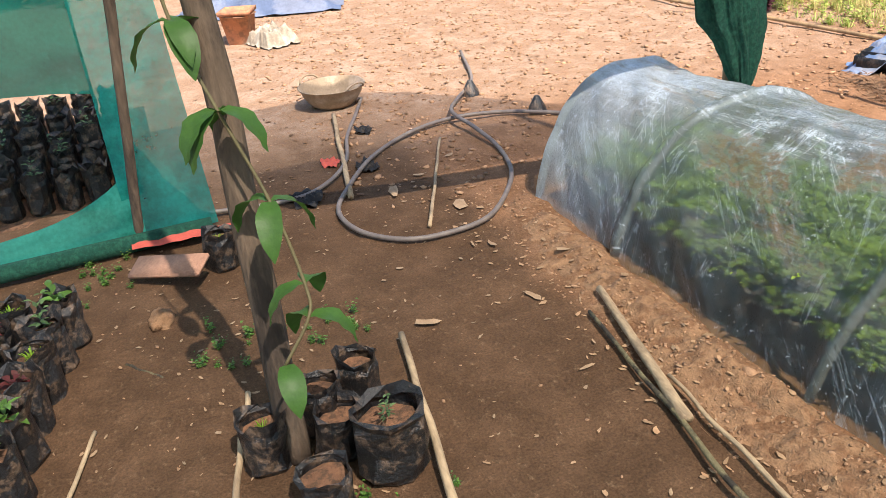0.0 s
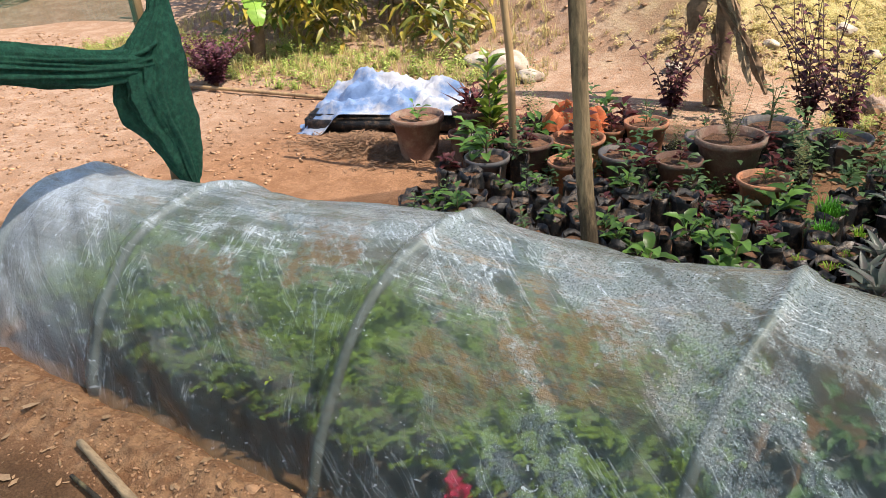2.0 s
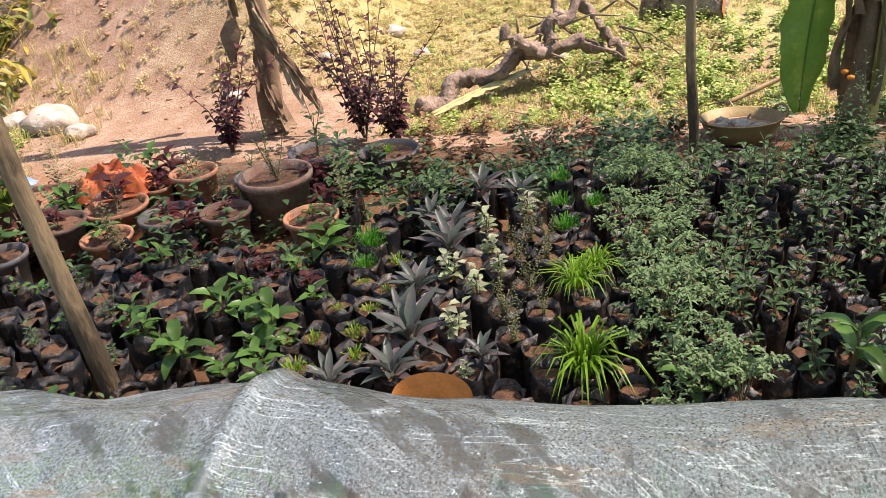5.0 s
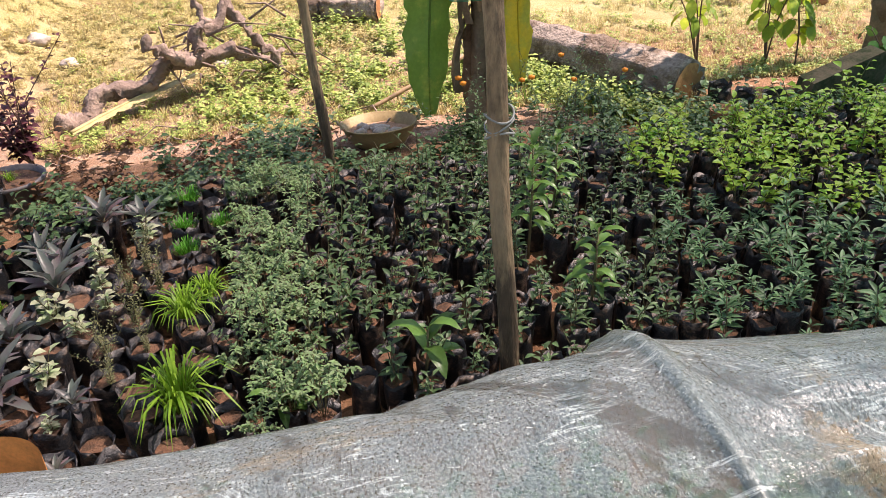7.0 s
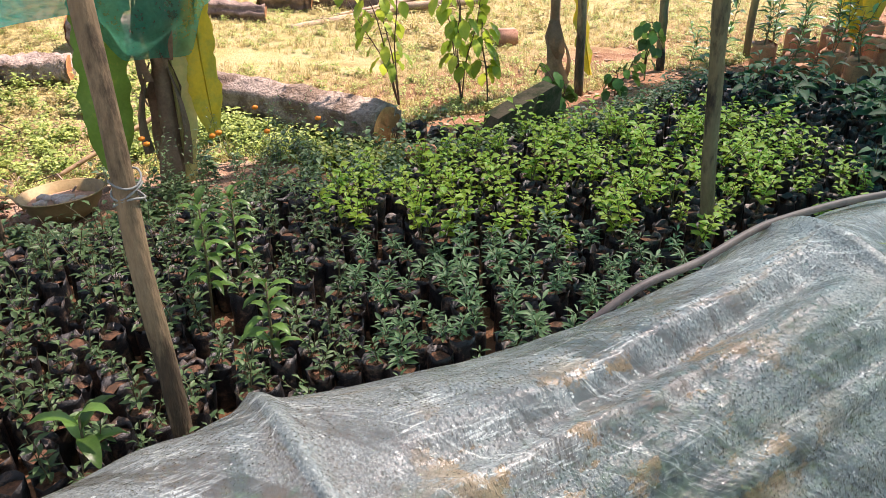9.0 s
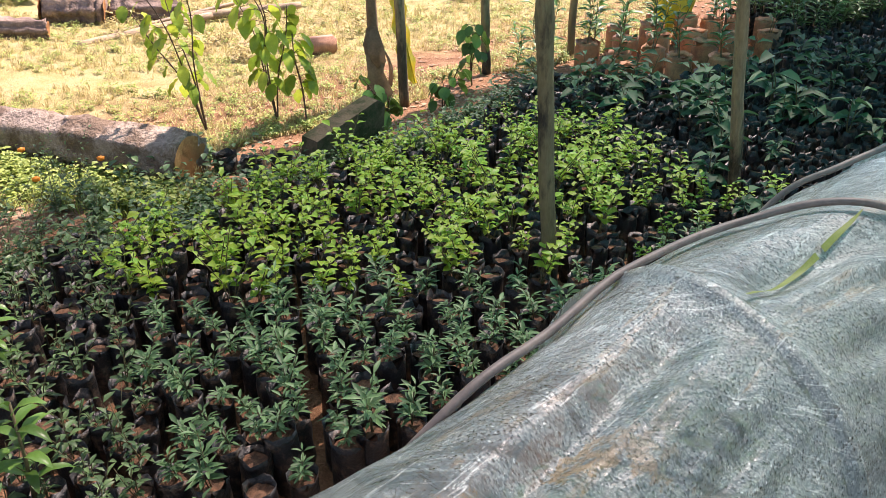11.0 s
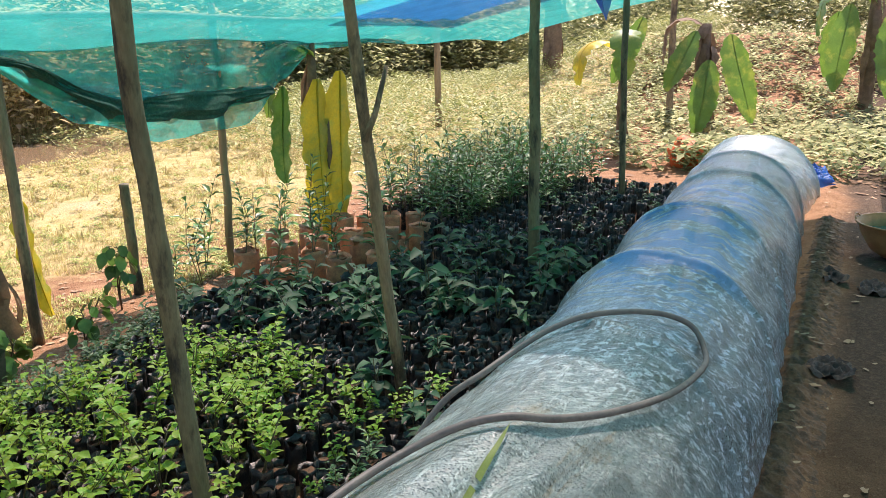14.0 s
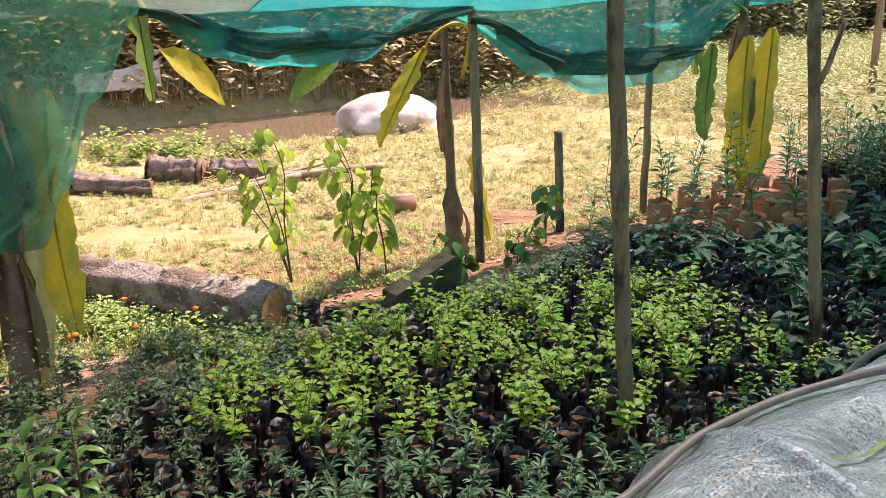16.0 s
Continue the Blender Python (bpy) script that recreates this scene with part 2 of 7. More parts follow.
SACK = mat("orange_net_sack", (0.70, 0.13, 0.03), 0.7, 0.3, 20, 160, 0.6, second=(0.5, 0.08, 0.02))
LITTER = mat("dry_leaf_litter", (0.42, 0.30, 0.19), 0.85, 0.3, 30, 160, 0.4, second=(0.25, 0.15, 0.08), island=0.4)
PALEWOOD = mat("pale_split_wood", (0.42, 0.31, 0.19), 0.85, 0.5, 14, 120, 0.5, second=(0.26, 0.19, 0.12), stretch=(0.3, 1, 1))
WHITEBITS = mat("white_plastic_scrap", (0.62, 0.60, 0.54), 0.5, 0.2, 20, 120, 0.4)
FLOWER = mat("orange_petal", (0.85, 0.25, 0.01), 0.6, 0.2, 40, 160, 0.2)


def ground_material():
    m = bpy.data.materials.new("nursery_earth")
    m.use_nodes = True
    nt = m.node_tree
    n, l = nt.nodes, nt.links
    bs = n["Principled BSDF"]
    tc = n.new("ShaderNodeTexCoord")

    def noise_tex(scale, detail=6, rough=0.6):
        q = n.new("ShaderNodeTexNoise")
        q.inputs["Scale"].default_value = scale
        q.inputs["Detail"].default_value = detail
        q.inputs["Roughness"].default_value = rough
        l.new(tc.outputs["Object"], q.inputs["Vector"])
        return q.outputs[0]

    def ramp(src, lo, hi, a=0.0, b=1.0):
        q = n.new("ShaderNodeMapRange")
        q.interpolation_type = "SMOOTHSTEP"
        for key, v in (("From Min", lo), ("From Max", hi), ("To Min", a), ("To Max", b)):
            q.inputs[key].default_value = v
        l.new(src, q.inputs[0])
        return q.outputs[0]

    def mixc(f, a, b):
        q = n.new("ShaderNodeMix")
        q.data_type = "RGBA"
        l.new(f, q.inputs["Factor"])
        for key, v in (("A", a), ("B", b)):
            if isinstance(v, tuple):
                q.inputs[key].default_value = (*v, 1)
            else:
                l.new(v, q.inputs[key])
        return q.outputs["Result"]

    def mth(op, a, b):
        q = n.new("ShaderNodeMath")
        q.operation = op
        for i, v in enumerate((a, b)):
            if isinstance(v, (int, float)):
                q.inputs[i].default_value = v
            else:
                l.new(v, q.inputs[i])
        return q.outputs[0]

    sep = n.new("ShaderNodeSeparateXYZ")
    l.new(tc.outputs["Object"], sep.inputs[0])
    coarse, mid, fine, grit = noise_tex(0.9), noise_tex(5.5), noise_tex(38, 5, 0.7), noise_tex(150, 3, 0.7)
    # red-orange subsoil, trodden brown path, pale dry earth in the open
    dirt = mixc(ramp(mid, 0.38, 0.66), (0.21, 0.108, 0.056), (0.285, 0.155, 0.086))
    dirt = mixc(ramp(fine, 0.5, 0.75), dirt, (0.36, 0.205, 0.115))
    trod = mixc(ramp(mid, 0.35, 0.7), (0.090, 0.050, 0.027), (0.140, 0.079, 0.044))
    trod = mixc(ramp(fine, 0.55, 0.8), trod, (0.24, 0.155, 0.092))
    # damp grey-brown earth farther along the path, with the net's shade painted in
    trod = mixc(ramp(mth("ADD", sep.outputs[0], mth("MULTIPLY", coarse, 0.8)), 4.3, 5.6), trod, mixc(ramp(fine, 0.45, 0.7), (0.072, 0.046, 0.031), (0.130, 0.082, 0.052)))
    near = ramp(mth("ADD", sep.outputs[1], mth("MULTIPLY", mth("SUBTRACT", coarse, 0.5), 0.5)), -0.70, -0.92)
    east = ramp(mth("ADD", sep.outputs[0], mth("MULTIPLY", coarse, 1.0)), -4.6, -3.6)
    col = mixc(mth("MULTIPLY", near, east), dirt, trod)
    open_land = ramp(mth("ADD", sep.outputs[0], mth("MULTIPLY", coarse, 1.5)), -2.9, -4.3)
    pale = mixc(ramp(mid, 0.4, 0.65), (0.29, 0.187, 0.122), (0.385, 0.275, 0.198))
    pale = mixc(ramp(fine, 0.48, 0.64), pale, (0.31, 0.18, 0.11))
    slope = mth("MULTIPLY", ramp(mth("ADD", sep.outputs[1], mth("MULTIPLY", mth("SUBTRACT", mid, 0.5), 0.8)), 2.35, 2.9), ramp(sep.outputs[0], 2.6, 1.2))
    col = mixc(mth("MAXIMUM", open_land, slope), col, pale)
    # meadow behind the beds
    back = ramp(mth("ADD", sep.outputs[1], mth("MULTIPLY", mth("SUBTRACT", mid, 0.5), 1.6)), 3.4, 4.4)
    right = ramp(mth("ADD", sep.outputs[0], mth("MULTIPLY", mid, 1.2)), -2.6, -1.0)
    grass = mixc(ramp(mid, 0.35, 0.62), (0.30, 0.26, 0.10), (0.41, 0.335, 0.165))
    grass = mixc(ramp(fine, 0.5, 0.7), grass, (0.31, 0.285, 0.10))
    grass = mixc(ramp(coarse, 0.55, 0.7), grass, (0.42, 0.32, 0.185))
    col = mixc(mth("MULTIPLY", back, right), col, grass)
    speck = n.new("ShaderNodeMix")
    speck.data_type = "RGBA"
    speck.blend_type = "MULTIPLY"
    speck.inputs["Factor"].default_value = 1.0
    l.new(col, speck.inputs["A"])
    g2 = ramp(grit, 0.3, 0.7, 0.72, 1.22)
    l.new(g2, speck.inputs["B"])
    l.new(speck.outputs["Result"], bs.inputs["Base Color"])
    bs.inputs["Roughness"].default_value = 0.95
    bs.inputs["Specular IOR Level"].default_value = 0.2
    hsum = mth("ADD", mth("MULTIPLY", fine, 1.0), mth("ADD", mth("MULTIPLY", grit, 0.35), mth("MULTIPLY", mid, 1.2)))
    b = n.new("ShaderNodeBump")
    b.inputs["Strength"].default_value = 0.7
    b.inputs["Distance"].default_value = 0.02
    l.new(hsum, b.inputs["Height"])
    l.new(b.outputs[0], bs.inputs["Normal"])
    return m


def plastic_material():
    """Clear greenhouse film: see-through where dry, milky where fine drops cling to it, with rusty mud and dried
    flecks. Glints, crease highlights, sky sheen and a blue reflection are painted into its colour.
    The sheet's own coordinates: x along the tunnel, y up the path side, over the crest and down, both in metres."""
    m = bpy.data.materials.new("wet_polythene_film")
    m.use_nodes = True
    nt = m.node_tree
    n, l = nt.nodes, nt.links
    bs = n["Principled BSDF"]
    tc = n.new("ShaderNodeTexCoord")
    sep = n.new("ShaderNodeSeparateXYZ")
    l.new(tc.outputs["UV"], sep.inputs[0])
    along, over = sep.outputs[0], sep.outputs[1]

    def mth(op, a, b=0.0):
        q = n.new("ShaderNodeMath")
        q.operation = op
        for i, v in enumerate((a, b)):
            if isinstance(v, (int, float)):
                q.inputs[i].default_value = v
            else:
                l.new(v, q.inputs[i])
        return q.outputs[0]

    def flat(a, b):
        q = n.new("ShaderNodeCombineXYZ")
        l.new(a, q.inputs[0])
        l.new(b, q.inputs[1])
        return q.outputs[0]

    # the folds run slantwise down the sheet, so the drops gather along a skewed grid
    skew = flat(mth("ADD", along, over), mth("SUBTRACT", over, along))

    def noise_tex(sx, sy, detail=4, rough=0.6, slant=False, dist=0.0):
        p = n.new("ShaderNodeMapping")
        p.inputs["Scale"].default_value = (sx, sy, 1)
        l.new(skew if slant else tc.outputs["UV"], p.inputs[0])
        q = n.new("ShaderNodeTexNoise")
        q.inputs["Scale"].default_value = 1.0
        q.inputs["Detail"].default_value = detail
        q.inputs["Roughness"].default_value = rough
        q.inputs["Distortion"].default_value = dist
        l.new(p.outputs[0], q.inputs["Vector"])
        return q.outputs[0]

    def ramp(src, lo, hi, a=0.0, b=1.0):
        q = n.new("ShaderNodeMapRange")
        q.interpolation_type = "SMOOTHSTEP"
        for key, v in (("From Min", lo), ("From Max", hi), ("To Min", a), ("To Max", b)):
            q.inputs[key].default_value = v
        l.new(src, q.inputs[0])
        return q.outputs[0]

    def mul(a, b):
        return mth("MULTIPLY", a, b)

    def add(*v):
        r = v[0]
        for q in v[1:]:
            r = mth("ADD", r, q)
        return r

    def cells(sx, sy, bend):
        """Distance to the nearest of many scattered drops, the grid bent by a slow noise so that no rows show."""
        p = n.new("ShaderNodeMapping")
        p.inputs["Scale"].default_value = (sx, sy, 1)
        l.new(tc.outputs["UV"], p.inputs[0])
        off = n.new("ShaderNodeVectorMath")
        l.new(p.outputs[0], off.inputs[0])
        l.new(flat(mul(noise_tex(sx * .22, sy * .22, 3), bend), mul(noise_tex(sx * .25, sy * .2, 3), bend)), off.inputs[1])
        q = n.new("ShaderNodeTexVoronoi")
        q.inputs["Scale"].default_value = 1.0
        l.new(off.outputs[0], q.inputs["Vector"])
        return q.outputs[0]

    def inv(a):
        return mth("SUBTRACT", 1.0, a)

    big = noise_tex(1.7, 2.4, 5, 0.6)
    wide = noise_tex(6, 4, 6, 0.7)
    # crest band, whitened below to carry the sky's reflection along the top
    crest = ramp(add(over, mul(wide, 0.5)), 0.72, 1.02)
    old = ramp(add(along, mul(big, 0.8)), -0.55, -1.25)
    young = ramp(add(along, mul(big, 0.8)), 0.9, 1.7)
    head = ramp(along, -2.3, -3.0)
    # old stretch: clear on the flank, milky streaks and painted sky sheen along the crest
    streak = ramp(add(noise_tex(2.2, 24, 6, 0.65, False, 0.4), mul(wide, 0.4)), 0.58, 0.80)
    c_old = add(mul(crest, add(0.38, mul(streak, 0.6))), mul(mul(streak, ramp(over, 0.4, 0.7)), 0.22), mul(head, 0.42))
    # middle: slanting bands of fine drops between clear bands
    bands = noise_tex(4.4, 0.6, 5, 0.6, True, 0.35)
    c_mid = add(0.05, ramp(add(bands, mul(mth("SUBTRACT", wide, 0.5), 0.45), mul(crest, 0.10)), 0.505, 0.565, 0.0, 0.95), mul(crest, 0.20))
    # young stretch: drops all over, parted by dark runs down the slope
    runs = noise_tex(12, 1.6, 6, 0.66, True, 0.6)
    c_new = ramp(add(runs, mul(mth("SUBTRACT", noise_tex(3, 5, 4), 0.5), 0.5)), 0.37, 0.57, 0.18, 0.95)
    c_new = add(c_new, mul(ramp(along, 1.3, 2.1), ramp(noise_tex(3.4, 1.6, 5, 0.65), 0.32, 0.55, 0.18, 0.55)))
    cover = mth("MINIMUM", add(mul(old, c_old), mul(mul(inv(old), inv(young)), c_mid), mul(young, c_new)), 1.0)
    # drops: small clear ones in a milky film, beads with painted-in glints, and runs where they slid down
    small, large, beads = cells(175, 150, 2.2), cells(165, 125, 2.6), cells(230, 260, 2.0)
    gate = ramp(noise_tex(34, 22, 3, 0.6), 0.40, 0.54)
    clear = add(mul(ramp(small, 0.44, 0.30), inv(young)), mul(mul(ramp(large, 0.46, 0.30), young), gate))
    slid = mul(ramp(noise_tex(75, 7.5, 4, 0.6, False, 0.6), 0.585, 0.63), ramp(noise_tex(7, 5, 3), 0.45, 0.6))
    clear = mth("MINIMUM", add(mul(clear, ramp(noise_tex(40, 30, 3, 0.7), 0.36, 0.52)), slid), 1.0)
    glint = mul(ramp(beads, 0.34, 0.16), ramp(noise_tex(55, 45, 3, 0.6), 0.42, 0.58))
    grain = ramp(noise_tex(210, 170, 3, 0.6), 0.42, 0.58)
    # milk cut past 2.6 m, darkening the film in place of the net's shade
    milk = mul(mul(mul(cover, inv(mul(clear, add(0.62, mul(young, 0.05))))), add(0.32, mul(grain, 0.36), mul(glint, 0.65))), mul(ramp(along, 6.9, 7.4, 1.0, 0.45), ramp(along, 2.6, 3.6, 1.0, 0.72)))
    # highlights along the creases painted as white lines, and dried white flecks
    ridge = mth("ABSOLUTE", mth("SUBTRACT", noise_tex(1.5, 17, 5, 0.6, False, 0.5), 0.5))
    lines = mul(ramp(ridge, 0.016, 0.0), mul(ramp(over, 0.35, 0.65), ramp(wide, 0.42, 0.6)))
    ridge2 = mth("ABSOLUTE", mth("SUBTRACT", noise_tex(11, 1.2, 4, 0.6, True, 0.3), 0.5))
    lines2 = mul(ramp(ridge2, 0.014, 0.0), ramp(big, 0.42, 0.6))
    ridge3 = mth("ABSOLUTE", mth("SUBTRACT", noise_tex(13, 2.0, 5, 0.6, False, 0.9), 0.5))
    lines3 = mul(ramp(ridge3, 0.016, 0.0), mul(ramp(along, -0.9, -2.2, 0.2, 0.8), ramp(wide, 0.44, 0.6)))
    flecks = mul(ramp(noise_tex(26, 44, 5, 0.75, False, 0.8), 0.64, 0.66), ramp(big, 0.36, 0.52))
    specks = mul(ramp(cells(44, 62, 2.0), 0.14, 0.09), ramp(noise_tex(9, 9, 3), 0.48, 0.56))
    chips = mul(ramp(noise_tex(9, 14, 7, 0.8), 0.685, 0.70), 0.9)
    newer = ramp(along, 7.1, 7.4, 0.0, 0.12)
    # glitter of light on the newest, wettest length, painted as hard white marks
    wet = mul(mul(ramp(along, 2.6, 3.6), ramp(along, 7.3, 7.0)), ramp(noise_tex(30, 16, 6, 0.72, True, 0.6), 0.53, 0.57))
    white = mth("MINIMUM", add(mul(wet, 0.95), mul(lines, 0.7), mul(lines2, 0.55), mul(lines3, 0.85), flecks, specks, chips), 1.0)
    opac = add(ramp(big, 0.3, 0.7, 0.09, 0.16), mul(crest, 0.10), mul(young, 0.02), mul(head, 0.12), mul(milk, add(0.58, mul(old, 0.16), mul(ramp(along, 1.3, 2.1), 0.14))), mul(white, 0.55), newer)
    colr = n.new("ShaderNodeMix")
    colr.data_type = "RGBA"
    colr.inputs["A"].default_value = (0.23, 0.34, 0.38, 1)
    tone = n.new("ShaderNodeMix")
    tone.data_type = "RGBA"
    tone.inputs["A"].default_value = (0.72, 0.83, 0.93, 1)
    tone.inputs["B"].default_value = (0.675, 0.775, 0.745, 1)
    cool = n.new("ShaderNodeMix")
    cool.data_type = "RGBA"
    l.new(tone.outputs["Result"], cool.inputs["A"])
    cool.inputs["B"].default_value = (0.62, 0.81, 0.95, 1)
    l.new(ramp(along, 2.8, 3.8), cool.inputs["Factor"])
    l.new(ramp(along, -1.1, 0.2), tone.inputs["Factor"])
    l.new(cool.outputs["Result"], colr.inputs["B"])
    # head and old stretch painted paler, for the sun falling on them
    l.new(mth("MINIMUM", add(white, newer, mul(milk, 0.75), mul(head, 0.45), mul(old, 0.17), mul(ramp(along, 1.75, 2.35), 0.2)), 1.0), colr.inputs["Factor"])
    # the blue tarp's reflection, painted as streaks along one length of the sheet
    blue = n.new("ShaderNodeMix")
    blue.data_type = "RGBA"
    l.new(colr.outputs["Result"], blue.inputs["A"])
    blue.inputs["B"].default_value = (0.02, 0.25, 0.60, 1)
    reflect_noise = noise_tex(9.0, 1.7, 6, 0.72, False, 0.5)
    span = mul(ramp(along, 3.4, 4.6), ramp(along, 7.15, 6.9))
    stripe = mul(ramp(over, 0.30, 0.62), ramp(over, 1.35, 1.05))
    bluef = mul(mul(span, stripe), ramp(reflect_noise, 0.47, 0.53, 0.0, 0.9))
    l.new(bluef, blue.inputs["Factor"])
    # rusty mud with crisp edges, in blotches on the flank and along the crest
    mud = n.new("ShaderNodeMix")
    mud.data_type = "RGBA"
    l.new(blue.outputs["Result"], mud.inputs["A"])
    mud.inputs["B"].default_value = (0.25, 0.145, 0.052, 1)
    blot = noise_tex(2.3, 3.6, 9, 0.7)
    thin = noise_tex(24, 34, 6, 0.75)
    mudf = mul(mul(ramp(blot, 0.47, 0.56, 0.0, 0.85), ramp(thin, 0.36, 0.56, 0.3, 1.0)), mul(ramp(along, -0.7, -1.1), ramp(along, -2.6, -2.3)))
    mudf = mul(mudf, mul(ramp(over, 0.12, 0.35), ramp(over, 0.95, 0.62, 0.25, 1.0)))
    l.new(mudf, mud.inputs["Factor"])
    # thin tan smears of dried silt along the folds
    silt = n.new("ShaderNodeMix")
    silt.data_type = "RGBA"
    l.new(mud.outputs["Result"], silt.inputs["A"])
    silt.inputs["B"].default_value = (0.40, 0.29, 0.15, 1)
    patch = mul(mul(ramp(noise_tex(5.5, 8, 7, 0.7), 0.54, 0.575), ramp(thin, 0.36, 0.5, 0.2, 1.0)), mul(mul(ramp(along, 0.85, 1.05), ramp(along, 1.9, 1.6)), mul(ramp(over, 0.35, 0.45), ramp(over, 0.85, 0.75))))
    siltf = mul(mul(ramp(noise_tex(2.0, 9, 7, 0.7, False, 0.4), 0.56, 0.63, 0.0, 0.6), ramp(thin, 0.38, 0.55, 0.3, 1.0)), mul(ramp(over, 0.4, 0.6), ramp(along, 3.8, 2.8)))
    siltf = mth("MAXIMUM", siltf, mul(patch, 0.85))
    l.new(siltf, silt.inputs["Factor"])
    opac = mth("MINIMUM", add(opac, mul(mudf, 0.78), mul(siltf, 0.3), mul(bluef, 0.55)), 0.95)
    mud = silt
    l.new(mud.outputs["Result"], bs.inputs["Base Color"])
    bs.inputs["Roughness"].default_value = 0.42
    bs.inputs["Specular IOR Level"].default_value = 0.35
    dome = add(mul(ramp(small, 0.42, 0.05), inv(young)), mul(ramp(large, 0.44, 0.05), young))
    h = add(mul(mul(dome, cover), add(0.08, mul(young, 0.03))), mul(glint, 0.05), mul(grain, 0.012), mul(noise_tex(2.2, 16, 5, 0.6), 0.5), mul(noise_tex(6.5, 1.2, 4, 0.55, True), 0.9), mul(slid, -0.05))
    b = n.new("ShaderNodeBump")
    b.inputs["Strength"].default_value = 0.8
    b.inputs["Distance"].default_value = 0.024
    l.new(h, b.inputs["Height"])
    l.new(b.outputs[0], bs.inputs["Normal"])
    trl = n.new("ShaderNodeBsdfTranslucent")
    l.new(mud.outputs["Result"], trl.inputs["Color"])
    m1 = n.new("ShaderNodeMixShader")
    m1.inputs[0].default_value = 0.16
    l.new(bs.outputs[0], m1.inputs[1])
    l.new(trl.outputs[0], m1.inputs[2])
    tp = n.new("ShaderNodeBsdfTransparent")
    tp.inputs[0].default_value = (0.78, 0.87, 0.82, 1)
    blur = n.new("ShaderNodeBsdfRefraction")
    blur.inputs["Color"].default_value = (0.76, 0.87, 0.82, 1)
    blur.inputs["Roughness"].default_value = 0.38
    blur.inputs["IOR"].default_value = 1.12
    m0 = n.new("ShaderNodeMixShader")
    m0.inputs[0].default_value = 0.4
    l.new(tp.outputs[0], m0.inputs[1])
    l.new(blur.outputs[0], m0.inputs[2])
    m2 = n.new("ShaderNodeMixShader")
    l.new(opac, m2.inputs[0])
    l.new(m0.outputs[0], m2.inputs[1])
    l.new(m1.outputs[0], m2.inputs[2])
    gl = n.new("ShaderNodeBsdfGlossy")
    gl.inputs["Roughness"].default_value = 0.2
    l.new(b.outputs[0], gl.inputs["Normal"])
    fr = n.new("ShaderNodeFresnel")
    fr.inputs["IOR"].default_value = 1.28
    l.new(b.outputs[0], fr.inputs["Normal"])
    m3 = n.new("ShaderNodeMixShader")
    l.new(fr.outputs[0], m3.inputs[0])
    l.new(m2.outputs[0], m3.inputs[1])
    l.new(gl.outputs[0], m3.inputs[2])
    l.new(m3.outputs[0], n["Material Output"].inputs["Surface"])
    return m


GROUND = ground_material()
FILM = plastic_material()
WATER = mat("brown_pond_water", (0.20, 0.14, 0.085), 0.08, 0.1, 2, 20, 0.08, spec=0.5)

# ---- mesh tools ----


class Geo:
    """A growing mesh: vertices and faces."""

    def __init__(self):
        self.v, self.f = [], []

    def add(self, verts, faces):
        o = len(self.v)
        self.v.extend([tuple(p) for p in verts])
        self.f.extend([tuple(i + o for i in q) for q in faces])
        return self

    def join(self, other, m):
        return self.add([m @ Vector(p) for p in other.v], other.f)

    def mesh(self, name, material, smooth=True):
        me = bpy.data.meshes.new(name)
        me.from_pydata(self.v, [], self.f)
        me.materials.append(material)
        if smooth:
            me.polygons.foreach_set("use_smooth", [True] * len(me.polygons))
        me.update()
        return me


def part(name, geo, material, parent=None, label="", smooth=True):
    """Links geometry as one mesh object, under a thing or a part."""
    data = geo.mesh(name, material, smooth) if isinstance(geo, Geo) else geo
    ob = new(name, data)
    ob.parent = parent
    if label:
        ob["label"] = label
    return ob


def thing(name, label, category, at=(0, 0, 0), rz=0.0, group="", kind=""):
    ob = new(name)
    ob.empty_display_size = 0.05
    ob.matrix_basis = pose(*at, 0, 0, rz)
    return tagged(ob, label, category, group, kind)


def tube(points, radius, sides=8, cap=True):
    """A tube along points; radius is a number or one a point."""
    g = Geo()
    pts = [Vector(p) for p in points]
    rad = radius if isinstance(radius, (list, tuple)) else [radius] * len(pts)
    rings = []
    side = None
    for i, p in enumerate(pts):
        d = (pts[min(i + 1, len(pts) - 1)] - pts[max(i - 1, 0)]).normalized()
        if side is None:
            side = d.orthogonal().normalized()
        side = (side - d * side.dot(d)).normalized()
        up = d.cross(side)
        rings.append([p + (side * math.cos(a) + up * math.sin(a)) * rad[i] for a in [2 * math.pi * k / sides for k in range(sides)]])
    g.v = [tuple(q) for r in rings for q in r]
    for i in range(len(pts) - 1):
        for k in range(sides):
            a, b = i * sides + k, i * sides + (k + 1) % sides
            g.f.append((a, b, b + sides, a + sides))
    if cap:
        g.f.append(tuple(range(sides))[::-1])
        g.f.append(tuple((len(pts) - 1) * sides + k for k in range(sides)))
    return g


def spline(points, n=24):
    """Smooth points through the given ones."""
    p = [Vector(q) for q in points]
    p = [p[0] * 2 - p[1]] + p + [p[-1] * 2 - p[-2]]
    out = []
    for i in range(1, len(p) - 2):
        for k in range(n):
            t = k / n
            a, b, c, d = p[i - 1], p[i], p[i + 1], p[i + 2]
            out.append(0.5 * ((2 * b) + (c - a) * t + (2 * a - 5 * b + 4 * c - d) * t * t + (3 * b - a - 3 * c + d) * t ** 3))
    out.append(p[-2])
    return out


